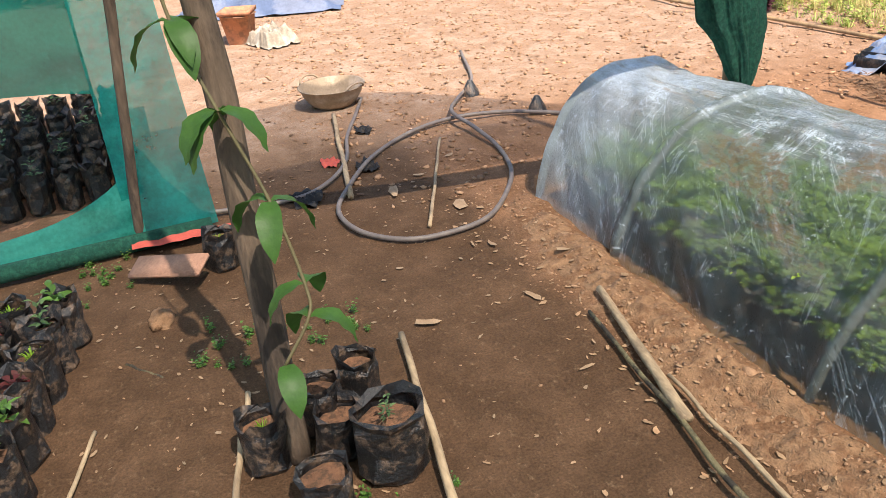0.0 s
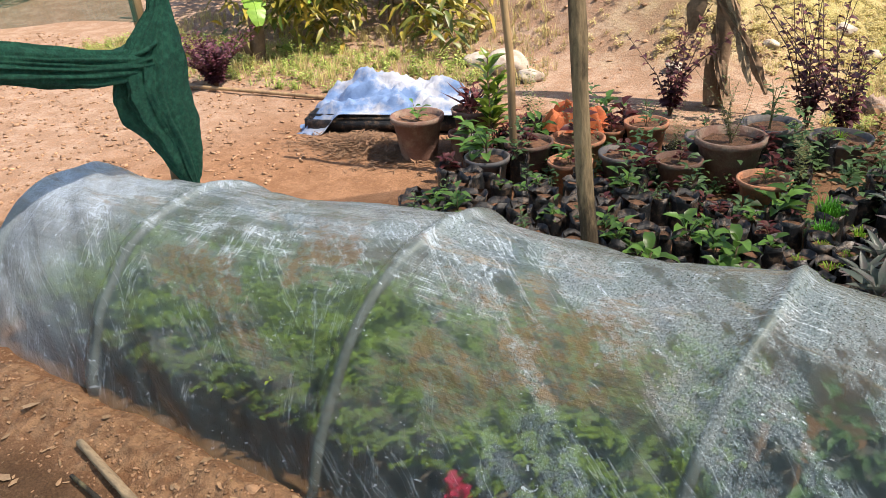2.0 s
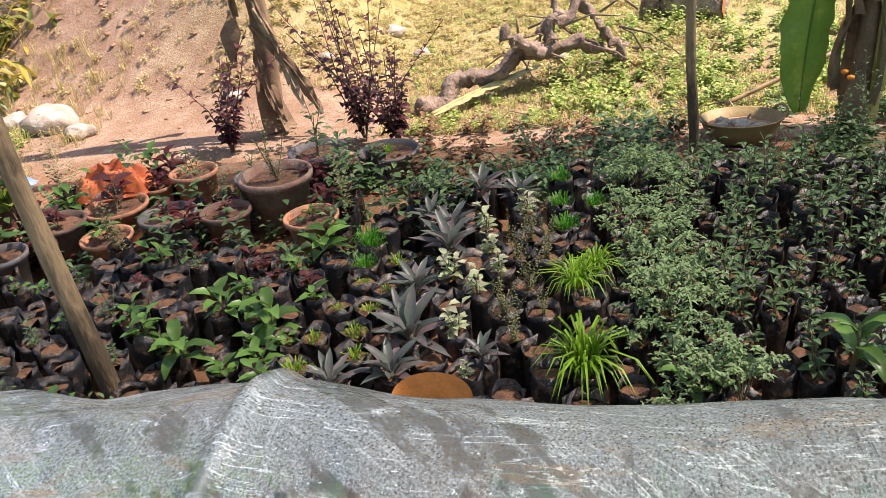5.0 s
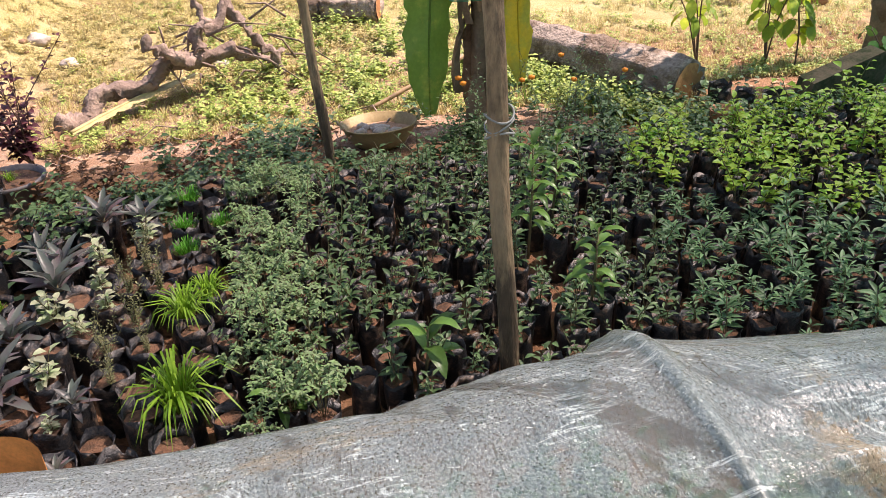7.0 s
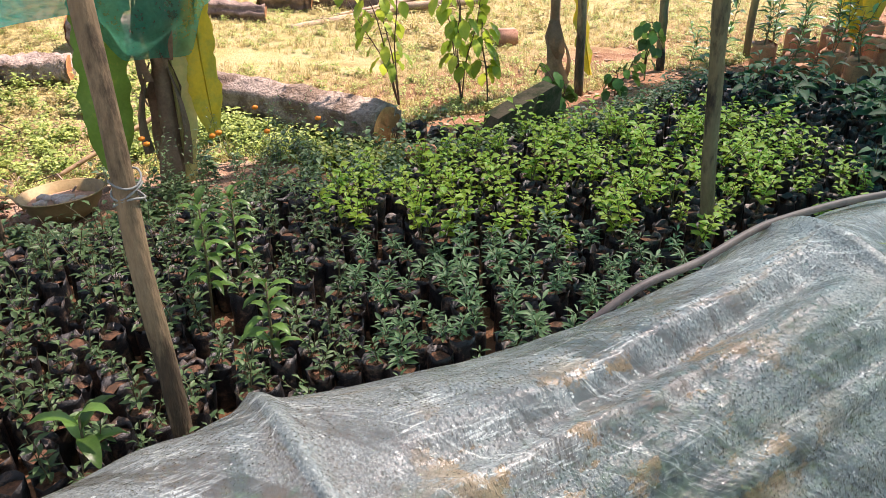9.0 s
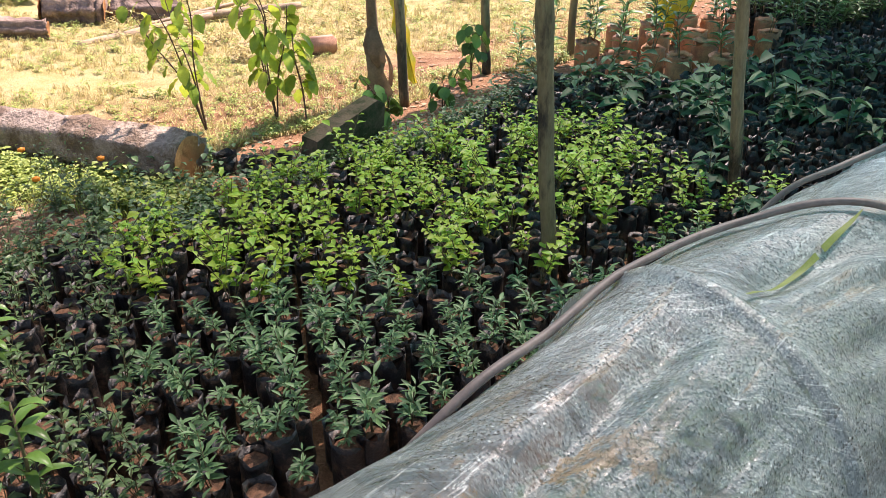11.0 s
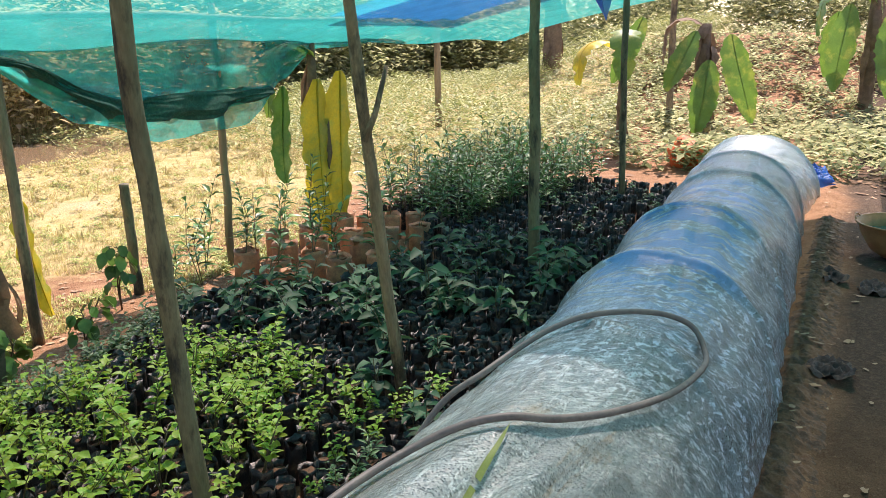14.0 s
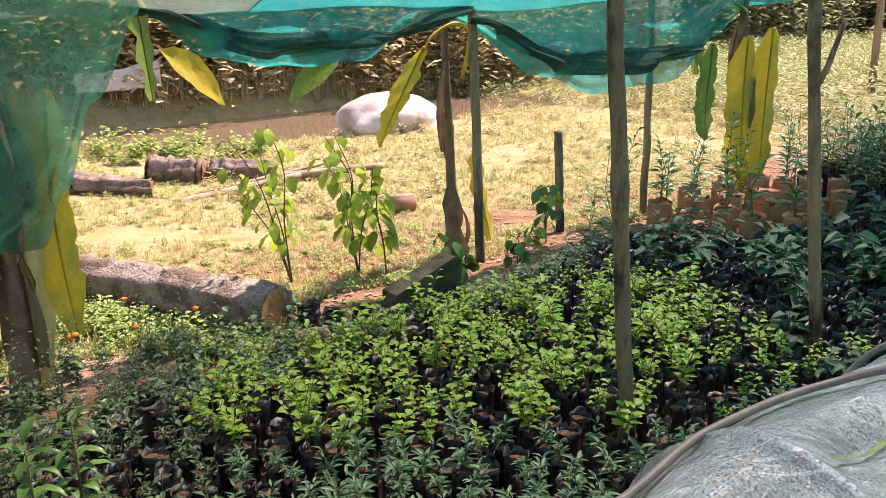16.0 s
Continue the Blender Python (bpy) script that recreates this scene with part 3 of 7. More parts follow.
def lathe(profile, sides=20, wobble=0.0, rng=None):
    """A turned shape from (radius, height) pairs."""
    g = Geo()
    for r, z in profile:
        for k in range(sides):
            a = 2 * math.pi * k / sides
            rr = r * (1 + (rng.uniform(-wobble, wobble) if rng else 0))
            g.v.append((rr * math.cos(a), rr * math.sin(a), z))
    for i in range(len(profile) - 1):
        for k in range(sides):
            a, b = i * sides + k, i * sides + (k + 1) % sides
            g.f.append((a, b, b + sides, a + sides))
    return g


def disc(radius, z, sides=14, rng=None, rough=0.0):
    g = Geo()
    g.v = [(0, 0, z + (rng.uniform(0, rough) if rng else 0))]
    for ring, rr in ((1, 0.55), (2, 1.0)):
        for k in range(sides):
            a = 2 * math.pi * k / sides
            g.v.append((radius * rr * math.cos(a), radius * rr * math.sin(a), z + (rng.uniform(-rough, rough) if rng else 0)))
    for k in range(sides):
        k2 = (k + 1) % sides
        g.f.append((0, 1 + k, 1 + k2))
        g.f.append((1 + k, 1 + sides + k, 1 + sides + k2, 1 + k2))
    return g


def sheet(fn, nu, nv):
    g = Geo()
    g.v = [tuple(fn(i / nu, j / nv)) for j in range(nv + 1) for i in range(nu + 1)]
    w = nu + 1
    g.f = [(j * w + i, j * w + i + 1, (j + 1) * w + i + 1, (j + 1) * w + i) for j in range(nv) for i in range(nu)]
    return g


def add_leaf(g, base, way, length, width, fold=0.25, droop=0.2, twist=0.0):
    """One folded leaf blade: a rib and two halves that taper to a tip."""
    d = Vector(way).normalized()
    s = d.cross(Vector((0, 0, 1)))
    s = s.normalized() if s.length > 1e-3 else Vector((1, 0, 0))
    if twist:
        s = Matrix.Rotation(twist, 3, d) @ s
    u = s.cross(d)
    b = Vector(base)
    m1 = b + d * length * 0.38 + u * length * 0.03
    m2 = b + d * length * 0.72 - Vector((0, 0, droop * length * 0.25))
    tip = b + d * length - Vector((0, 0, droop * length * 0.6))
    h = width * 0.5
    e = u * h * fold * 2
    g.add([b, m1 - s * h + e, m1, m1 + s * h + e, m2 - s * h * 0.72 + e * 0.7, m2, m2 + s * h * 0.72 + e * 0.7, tip],
          [(0, 2, 1), (0, 3, 2), (1, 2, 5, 4), (2, 3, 6, 5), (4, 5, 7), (5, 6, 7)])


def blade(g, base, way, length, width, droop=0.8, fold=0.2, twist=0.0):
    """A large smooth leaf: pointed at both ends, folded along the rib and arching down."""
    d = Vector(way).normalized()
    s = d.cross(Vector((0, 0, 1)))
    s = s.normalized() if s.length > 1e-3 else Vector((1, 0, 0))
    if twist:
        s = Matrix.Rotation(twist, 3, d) @ s
    o, n, p = len(g.v), 9, Vector(base)
    for i in range(n + 1):
        k = i / n
        w = width * .5 * max(.02, math.sin(math.pi * min(1, k ** .85))) ** .8
        up = s.cross(d)
        wave = .05 * width * math.sin(k * 19)
        for j in (-2, -1, 0, 1, 2):
            g.v.append(tuple(p + s * w * j * .5 + up * (fold * w * abs(j) * .5 + wave * (abs(j) == 2))))
        p = p + d * (length / n)
        d = (d + Vector((0, 0, -droop * 1.6 / n))).normalized()
    for i in range(n):
        for j in range(4):
            q = o + i * 5 + j
            g.f.append((q, q + 1, q + 6, q + 5))


def rock_geo(size, rng, rough=0.18, sub=2):
    bm = bmesh.new()
    bmesh.ops.create_icosphere(bm, subdivisions=sub, radius=1.0)
    o = Vector((rng.uniform(0, 50), rng.uniform(0, 50), rng.uniform(0, 50)))
    g = Geo()
    for v in bm.verts:
        k = 1 + rough * 2 * noise.noise(v.co * 1.3 + o) + rough * noise.noise(v.co * 3.1 + o)
        g.v.append((v.co.x * size[0] * k, v.co.y * size[1] * k, v.co.z * size[2] * k))
    g.f = [tuple(v.index for v in f.verts) for f in bm.faces]
    bm.free()
    return g


def block_geo(sx, sy, sz, bev, rng=None, jit=0.0):
    """A bevelled block standing on z = 0."""
    bm = bmesh.new()
    bmesh.ops.create_cube(bm, size=1.0)
    for v in bm.verts:
        v.co = Vector((v.co.x * sx, v.co.y * sy, (v.co.z + 0.5) * sz))
        if rng:
            v.co += Vector((rng.uniform(-jit, jit), rng.uniform(-jit, jit), rng.uniform(-jit, jit) if v.co.z > 0.01 else 0))
    bmesh.ops.bevel(bm, geom=bm.edges[:], offset=bev, segments=2, affect="EDGES")
    g = Geo()
    bm.verts.index_update()
    g.v = [tuple(v.co) for v in bm.verts]
    g.f = [tuple(v.index for v in f.verts) for f in bm.faces]
    bm.free()
    return g


def smooth01(a, b, x):
    t = min(max((x - a) / (b - a), 0.0), 1.0)
    return t * t * (3 - 2 * t)


# ---- ground ----


def land(x, y):
    """Height of the ground."""
    z = 0.0
    near = 1 - smooth01(12, 30, abs(x) + abs(y))
    z += near * (0.020 * noise.noise(Vector((x * 1.3, y * 1.3, 0))) + 0.010 * noise.noise(Vector((x * 5, y * 5, 3))) + 0.005 * noise.noise(Vector((x * 13, y * 13, 9))))
    # crumbled earth along the foot of the tunnel
    z += 0.035 * math.exp(-((y + 0.66) / 0.09) ** 2) * smooth01(-3.5, -3.0, x) * (1 + 0.8 * noise.noise(Vector((x * 9, y * 9, 5))))
    # cut bank and slope at the back
    bank = smooth01(3.2, 5.4, y + 0.25 * (x + 2.5)) * (1 - smooth01(-2.4, -1.2, x)) * smooth01(-5.0, -3.9, x)
    z += bank * (1.15 + 0.25 * noise.noise(Vector((x * 0.9, y * 0.9, 1))))
    z += 0.10 * max(0.0, y - 3.6) * (1 - smooth01(0.5, 4.0, x)) * (1 - smooth01(30, 80, y))
    # pond hollow and its far bank
    pond = smooth01(7.9, 8.5, y - 0.05 * x) * (1 - smooth01(10.8, 11.6, y - 0.05 * x)) * smooth01(0.5, 2.5, x) * (1 - smooth01(9.5, 11.5, x))
    z -= 0.45 * pond
    z += 0.75 * smooth01(10.9, 12.4, y - 0.05 * x) * smooth01(-2, 2, x) * (1 - smooth01(10, 16, x))
    # rise beyond the far end
    z += 1.6 * smooth01(15, 23, x - 0.25 * abs(y)) * (1 - smooth01(4, 10, y))
    return z


def axis(lo, hi, step, far, grow=1.22):
    a = [lo + step * i for i in range(int((hi - lo) / step) + 1)]
    s, p = step, a[-1]
    while p < far:
        s *= grow
        p += s
        a.append(p)
    s, p, pre = step, a[0], []
    while p > -far:
        s *= grow
        p -= s
        pre.append(p)
    return pre[::-1] + a


gx, gy = axis(-9.0, 11.0, 0.07, 1800), axis(-3.4, 7.0, 0.07, 1800)
g = Geo()
g.v = [(x, y, land(x, y)) for y in gy for x in gx]
w = len(gx)
g.f = [(j * w + i, j * w + i + 1, (j + 1) * w + i + 1, (j + 1) * w + i) for j in range(len(gy) - 1) for i in range(w - 1)]
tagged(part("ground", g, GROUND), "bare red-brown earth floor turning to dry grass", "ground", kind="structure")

# ---- plastic tunnel ----
# hoops as (x, crest height, half width, middle line, how far the path-side foot stands off along the tunnel); bays between them as (sag, how far the slack sheet is drawn in on the bed side)
HOOPS = [(-3.20, .49, .385, -.15, 0), (-2.50, .534, .43, -.143, -.10), (-1.56, .614, .428, -.146, -.15), (-.755, .617, .41, -.118, -.13), (.80, .638, .535, -.175, .08), (2.12, .672, .435, -.125, 0),
         (3.53, .65, .445, -.15, 0), (4.53, .63, .495, -.12, 0), (5.44, .685, .46, -.10, 0), (7.2, .595, .49, -.025, 0), (8.44, .575, .495, .045, 0), (9.70, .565, .57, .055, 0)]
BAYS = [(.005, .05), (.015, .05), (.03, .0), (.062, .09), (.045, .24), (.02, .02), (.06, .0), (.057, .02), (.12, .0), (.08, .0), (.085, .0)]


def bay(x):
    """The bay over x and how far along it x lies."""
    k = 0
    while k < len(HOOPS) - 2 and x > HOOPS[k + 1][0]:
        k += 1
    a, b = HOOPS[k][0], HOOPS[k + 1][0]
    return k, min(max((x - a) / (b - a), 0.0), 1.0)


def tun_at(x, i):
    k, t = bay(x)
    return HOOPS[k][i] + (HOOPS[k + 1][i] - HOOPS[k][i]) * t


def tun_mid(x):
    return tun_at(x, 3)


def tun_half(x):
    return tun_at(x, 2)


def tun_top(x):
    """Height of the film over x: hoops hold it up, it sags between them."""
    k, t = bay(x)
    return tun_at(x, 1) - BAYS[k][0] * math.sin(math.pi * t) ** 0.75


def hoop_x(q, v):
    """Where along the tunnel a hoop stands at v."""
    return q[0] + q[4] * max(0.0, 1 - 2 * v)


def film_point(x, v, proud=0.0):
    """A point of the film: v runs from the path side (0) over the crest to the bed side (1)."""
    a = math.pi * v
    hx, h = tun_half(x) + proud, tun_top(x) + proud
    if v > .5:
        k, t = bay(x)
        hx -= BAYS[k][1] * math.sin(math.pi * t) * smooth01(.5, .75, v)
    near = min(abs(x - hoop_x(q, v)) for q in HOOPS)
    tight = smooth01(0.02, 0.3, near)
    fold = 0.010 * noise.noise(Vector((x * 2.1, v * 9, 0))) + 0.007 * noise.noise(Vector((x * 9 + v * 14, v * 4, 2)))
    fold += 0.016 * noise.noise(Vector((x * 3.5 + v * 5, x * 1.2 - v * 3.5, 4))) * tight * (0.15 + abs(math.cos(a)))
    down = (0.5 - v) * 1.6
    fold += 0.013 * noise.noise(Vector(((x - down) * 6.5, (x + down) * 0.8, 11))) * tight * (0.35 + abs(math.cos(a)))
    # long slack folds that run from hoop to hoop where the sheet hangs loose
    loose = smooth01(.75, 1.0, x) * (1 - smooth01(2.4, 3.0, x))
    fold += (0.006 + 0.020 * loose) * (1 - 4 * abs(noise.noise(Vector((x * 0.7, v * 15 + .9 * math.sin(x * 2) + x, 15))))) * math.sin(a) ** 2 * smooth01(0.01, 0.2, near) * (1 - smooth01(.46, .6, v))
    for q in HOOPS:
        if abs(x - q[0]) < 0.5:
            # folds that fan out from the feet of the hoops
            dx, dy = x - q[0], min(v, 1 - v) * 1.6 + 0.05
            fan = math.atan2(dy, dx) * 9 + 5 * noise.noise(Vector((q[0] * 7, dx * 2, dy * 2)))
            fold += 0.010 * math.sin(fan) * math.exp(-math.hypot(dx, dy) / 0.22) * smooth01(0.0, 0.08, abs(dx))
    fold += 0.015 * noise.noise(Vector((x * 1.3, v * 13, 8))) * smooth01(0.03, 0.4, near)
    fold += 0.017 * math.exp(-(near / 0.022) ** 2)
    s, c = math.sin(a), -math.cos(a)
    flare = 0.03 * (1 - s) ** 3
    return Vector((x, tun_mid(x) - math.copysign(abs(c) ** 0.92, -c) * (hx + fold + flare), max(s, 0) ** 0.9 * (h + fold)))


tunnel = thing("plastic_tunnel", "low hoop tunnel of clear wet polythene film over bent pipes", "polytunnel", (0, 0, 0))
xs = []
x = -3.20
while x < 9.705:
    xs.append(x)
    x += 0.0135 if x < 4.6 else 0.02
g = Geo()
NV = 72
g.v = [tuple(film_point(x, j / NV)) for j in range(NV + 1) for x in xs]
w = len(xs)
g.f = [(j * w + i, j * w + i + 1, (j + 1) * w + i + 1, (j + 1) * w + i) for j in range(NV) for i in range(w - 1)]
film = part("film", g, FILM, tunnel, "milky translucent polythene sheet with water beads, mud smears and painted glints")
film.visible_shadow = False
uv = film.data.uv_layers.new(name="sheet").data
for loop in film.data.loops:
    uv[loop.index].uv = (xs[loop.vertex_index % w], loop.vertex_index // w / NV * 1.6)
for i, hoop in enumerate(HOOPS):
    pts = [film_point(min(max(hoop_x(hoop, j / 28) + 0.002, -3.2), 9.7), j / 28, -0.024) for j in range(29)]
    blue = i == 9
    part("hoop", tube(pts, 0.0135 if not blue else 0.015, 8), BLUEPIPE if blue else HOOP, tunnel, "blue pipe hoop" if blue else "")
for hx, sgn in ((-3.20, -1), (9.70, 1)):
    def end_fn(u, v, hx=hx, sgn=sgn):
        p = film_point(hx, u)
        q = Vector((hx + sgn * 0.06, tun_mid(hx) + (p.y - tun_mid(hx)) * 0.3, 0.0))
        r = p.lerp(q, v)
        r.x += sgn * (0.05 * math.sin(v * math.pi) + 0.012 * noise.noise(Vector((u * 14, v * 3, 0))) * v)
        return r
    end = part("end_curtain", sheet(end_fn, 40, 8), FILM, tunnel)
    uv = end.data.uv_layers.new(name="sheet").data
    for loop in end.data.loops:
        co = end.data.vertices[loop.vertex_index].co
        uv[loop.index].uv = (hx + co.y, co.z)

# ---- poles ----


def pole(name, label, base, top, r0, r1, material, bend=0.02, nodes=0, seed=0, group=""):
    rng = random.Random(seed)
    b, t = Vector(base), Vector(top)
    side = Vector((rng.uniform(-1, 1), rng.uniform(-1, 1), 0)) * bend
    n = 26
    pts, rad = [], []
    for i in range(n + 1):
        k = i / n
        pts.append(b.lerp(t, k) + side * math.sin(math.pi * k) + Vector((0.011 * noise.noise(Vector((k * 5, seed, 0))), 0.011 * noise.noise(Vector((k * 5, seed, 7))), 0)) - b)
        r = r0 + (r1 - r0) * k
        if nodes and abs((k * nodes) % 1 - 0.5) < 0.03:
            r *= 1.13
        rad.append(r * (1 + 0.13 * noise.noise(Vector((k * 9, seed, 3)))))
    ob = part(name, tube(pts, rad, 10), material)
    ob.location = b
    return tagged(ob, label, "pole", group)


pole("support_pole", "weathered knotty wooden pole standing behind the tunnel", (-1.465, .56, 0), (-1.60, .56, 1.9), .029, .024, BARK, .015, 6, 1, "roof poles")
pole("bamboo_pole", "thin pale bamboo cane among clay pots", (-2.31, 1.56, 0), (-2.42, 1.56, 1.8), .02, .016, BAMBOO, .01, 7, 2, "roof poles")
pole("support_pole", "thin grey wooden pole at the back of the bed", (.345, 2.24, 0), (.265, 2.24, 1.7), .022, .019, BARK, .01, 0, 3, "roof poles")
pole("support_pole", "grey-brown wooden pole bound with tie wire", (.71, .60, 0), (.70, .86, 1.95), .028, .024, BARK, .012, 0, 4, "roof poles")
pole("support_pole", "dark mottled bamboo pole in the seedling bed", (2.69, .78, 0), (2.53, .78, 1.95), .028, .025, DARKPOLE, .02, 5, 5, "roof poles")
poleE = pole("forked_pole", "lichen-green thin branch pole with a short fork", (3.80, .74, 0), (3.42, .74, 1.95), .026, .02, BARK, .03, 0, 6, "roof poles")
pole("support_pole", "slim grey bamboo pole in the dark seedlings", (5.78, .93, 0), (5.66, .93, 1.95), .036, .03, DARKPOLE, .015, 7, 7, "roof poles")
pole("support_pole", "thin dark pole near the far end of the bed", (8.41, 1.05, 0), (8.2, 1.05, 1.95), .03, .028, DARKPOLE, .015, 0, 8, "roof poles")
pole("support_pole", "slim bamboo pole behind the red pots", (5.25, 2.95, 0), (5.22, 2.93, 1.75), .028, .024, BAMBOO, .01, 6, 9, "roof poles")
pole("support_pole", "reddish bare pole at the meadow edge", (3.68, 2.87, 0), (3.63, 2.86, 1.72), .03, .026, BARK, .012, 0, 10, "roof poles")
pole("short_stake", "short green bamboo stake with a cut top", (4.52, 3.05, 0), (4.49, 3.05, .70), .03, .03, DARKPOLE, .004, 2, 11)
pole("distant_pole", "thin bare pole standing in the dry meadow", (13.9, 5.8, 0), (13.8, 5.78, 2.6), .06, .05, BAMBOO, .02, 0, 12)
pole("distant_pole", "thin dark pole beyond the tunnel's end", (15.2, 2.05, 0), (15.0, 2.05, 2.6), .06, .05, BARK, .02, 0, 13)
pole("leaning_pole", "brown wooden pole leaning beside black planting bags", (-2.12, -1.81, 0), (-2.46, -1.81, 1.75), .036, .034, LEANPOLE, .015, 0, 14)
pole("net_pole", "rusty brown pole holding the net wall", (-3.65, -2.11, 0), (-3.65, -1.86, 1.9), .02, .018, LEANPOLE, .006, 0, 15)

# ---- nets ----


def roof_point(u, v, x0, x1, y0, y1):
    y = y0 + (y1 - y0) * v
    lo = x0 + 2.5 * smooth01(-.7, 1.8, y)
    x = lo + (x1 - lo) * u
    z = 2.06 - 0.1 * abs(y) - 0.011 * max(0, y) ** 3 + 0.04 * noise.noise(Vector((x * 0.8, y * 0.8, 0))) - 0.03 * math.sin(x * 2.3) ** 2
    return (x, y, z)


tagged(part("roof_net", sheet(lambda u, v: roof_point(u, v, -3.9, 2.3, -5.0, 2.88), 40, 28), NETPALE), "pale green shade netting stretched unseen overhead on poles", "shade net")
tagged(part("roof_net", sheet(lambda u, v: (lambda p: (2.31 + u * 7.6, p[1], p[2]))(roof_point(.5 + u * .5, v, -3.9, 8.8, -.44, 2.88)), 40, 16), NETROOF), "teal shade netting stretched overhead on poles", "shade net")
# denser roof strip, added out of view to darken the path
tagged(part("roof_net", sheet(lambda u, v: (lambda p: (2.31 + u * 7.6, p[1], p[2] + .01))(roof_point(.5 + u * .5, v, -3.9, 8.8, -5.0, -.36)), 40, 18), NETADDED), "denser teal netting added unseen over the path to shade it", "shade net")
# extra net layer, added only to cut the sun on the film
tagged(part("roof_net", sheet(lambda u, v: (lambda p: (4.2 + u * 5.7, p[1], p[2] + .016))(roof_point(.62 + u * .38, v, -3.9, 8.8, -.38, .62)), 36, 10), NETROOF), "extra layer of teal netting added over the roof to shade the film", "shade net")
# out-of-view sheet, added to throw shade on the far path
tagged(part("roof_net", sheet(lambda u, v: (9.92 + 2.3 * u, -5.0 + 4.2 * v, 2.06 + .04 * noise.noise(Vector((u * 3, v * 3, 0)))), 16, 16), NETROOF), "unseen teal netting added to shade the far path", "shade net")

# ---- seedling beds ----


def stem_and_leaves(rng, h, stems, per, L, W, spread=0.3, start=0.3, up=0.5, droop=0.3, curl=0.0, stem_r=0.0022, whorl=False):
    """A small plant: thin stems with leaves along them."""
    lv, st = Geo(), Geo()
    for s in range(stems):
        a = rng.uniform(0, 6.283)
        lean = rng.uniform(0.05, spread) if stems > 1 else rng.uniform(0, spread * 0.5)
        hh = h * rng.uniform(0.7, 1.15)
        tip = Vector((math.cos(a) * lean * hh, math.sin(a) * lean * hh, hh))
        mid = tip * 0.5 + Vector((rng.uniform(-.1, .1) * hh, rng.uniform(-.1, .1) * hh, 0)) + Vector((-tip.x * .2, -tip.y * .2, 0))
        pts = [Vector((rng.uniform(-.008, .008), rng.uniform(-.008, .008), 0)), mid * 0.5 + Vector((0, 0, 0)), mid, tip]
        o = tube(pts, [stem_r, stem_r * .9, stem_r * .8, stem_r * .5], 4, False)
        st.add(o.v, o.f)
        for k in range(per):
            t = start + (1 - start) * ((k + rng.random()) / per)
            if whorl:
                t = 1 - (1 - t) ** 1.0 * 0.75
                t = round(t * 5) / 5 + rng.uniform(-.03, .03)
            t = min(max(t, 0.05), 1.0)
            p = pts[0].lerp(pts[1], t * 3) if t < 1 / 3 else (pts[1].lerp(pts[2], t * 3 - 1) if t < 2 / 3 else pts[2].lerp(pts[3], t * 3 - 2))
            b = k * 2.4 + rng.uniform(-.5, .5) + a
            e = up * rng.uniform(0.4, 1.3) * (0.6 + 0.8 * t)
            way = Vector((math.cos(b), math.sin(b), e))
            f = rng.uniform(0.65, 1.15) * (1.0 - 0.25 * t if not whorl else 1.0)
            add_leaf(lv, p + way.normalized() * 0.004, way, L * f, W * f * rng.uniform(.85, 1.15), 0.25, droop, rng.uniform(-.4, .4))
    return lv, st


def blade_tuft(rng, n, L, W, spread=1.0, arch=0.6, base=0.03, short=False):
    lv = Geo()
    for k in range(n):
        a = rng.uniform(0, 6.283)
        r = rng.uniform(0, base)
        out = rng.uniform(0.1, spread)
        ll = L * rng.uniform(0.6, 1.15)
        d = Vector((math.cos(a), math.sin(a), 0))
        s = Vector((-d.y, d.x, 0)) * W * 0.5
        p0 = d * r
        p1 = p0 + d * ll * 0.35 * out + Vector((0, 0, ll * 0.6))
        p2 = p0 + d * ll * (0.4 + 0.45 * arch) * out + Vector((0, 0, ll * (0.95 - 0.5 * arch * out)))
        p3 = p0 + d * ll * (0.5 + 0.75 * arch) * out + Vector((0, 0, ll * (0.95 - 1.0 * arch * out)))
        if short:
            m = (p1 + p2) * .5
            lv.add([p0 - s, p0 + s, m - s, m + s, p3], [(0, 1, 3, 2), (2, 3, 4)])
            continue
        lv.add([p0 - s, p0 + s, p1 - s, p1 + s, p2 - s * .8, p2 + s * .8, p3], [(0, 1, 3, 2), (2, 3, 5, 4), (4, 5, 6)])
    return lv, Geo()


def rosette(rng, n, L, W, up=0.9, droop=0.3):
    lv = Geo()
    for k in range(n):
        a = k * 2.4 + rng.uniform(-.2, .2)
        e = up * (0.35 + 1.3 * k / n)
        add_leaf(lv, (0, 0, 0.01 + 0.03 * k / n), (math.cos(a), math.sin(a), e), L * rng.uniform(.7, 1.1), W, 0.35, droop)
    return lv, tube([(0, 0, -.01), (0, 0, .04)], .006, 5)


def fine_shrub(rng, h, stems, per, L):
    return stem_and_leaves(rng, h, stems, per, L, L * .45, 0.55, 0.12, 0.5, 0.2, stem_r=0.0014)


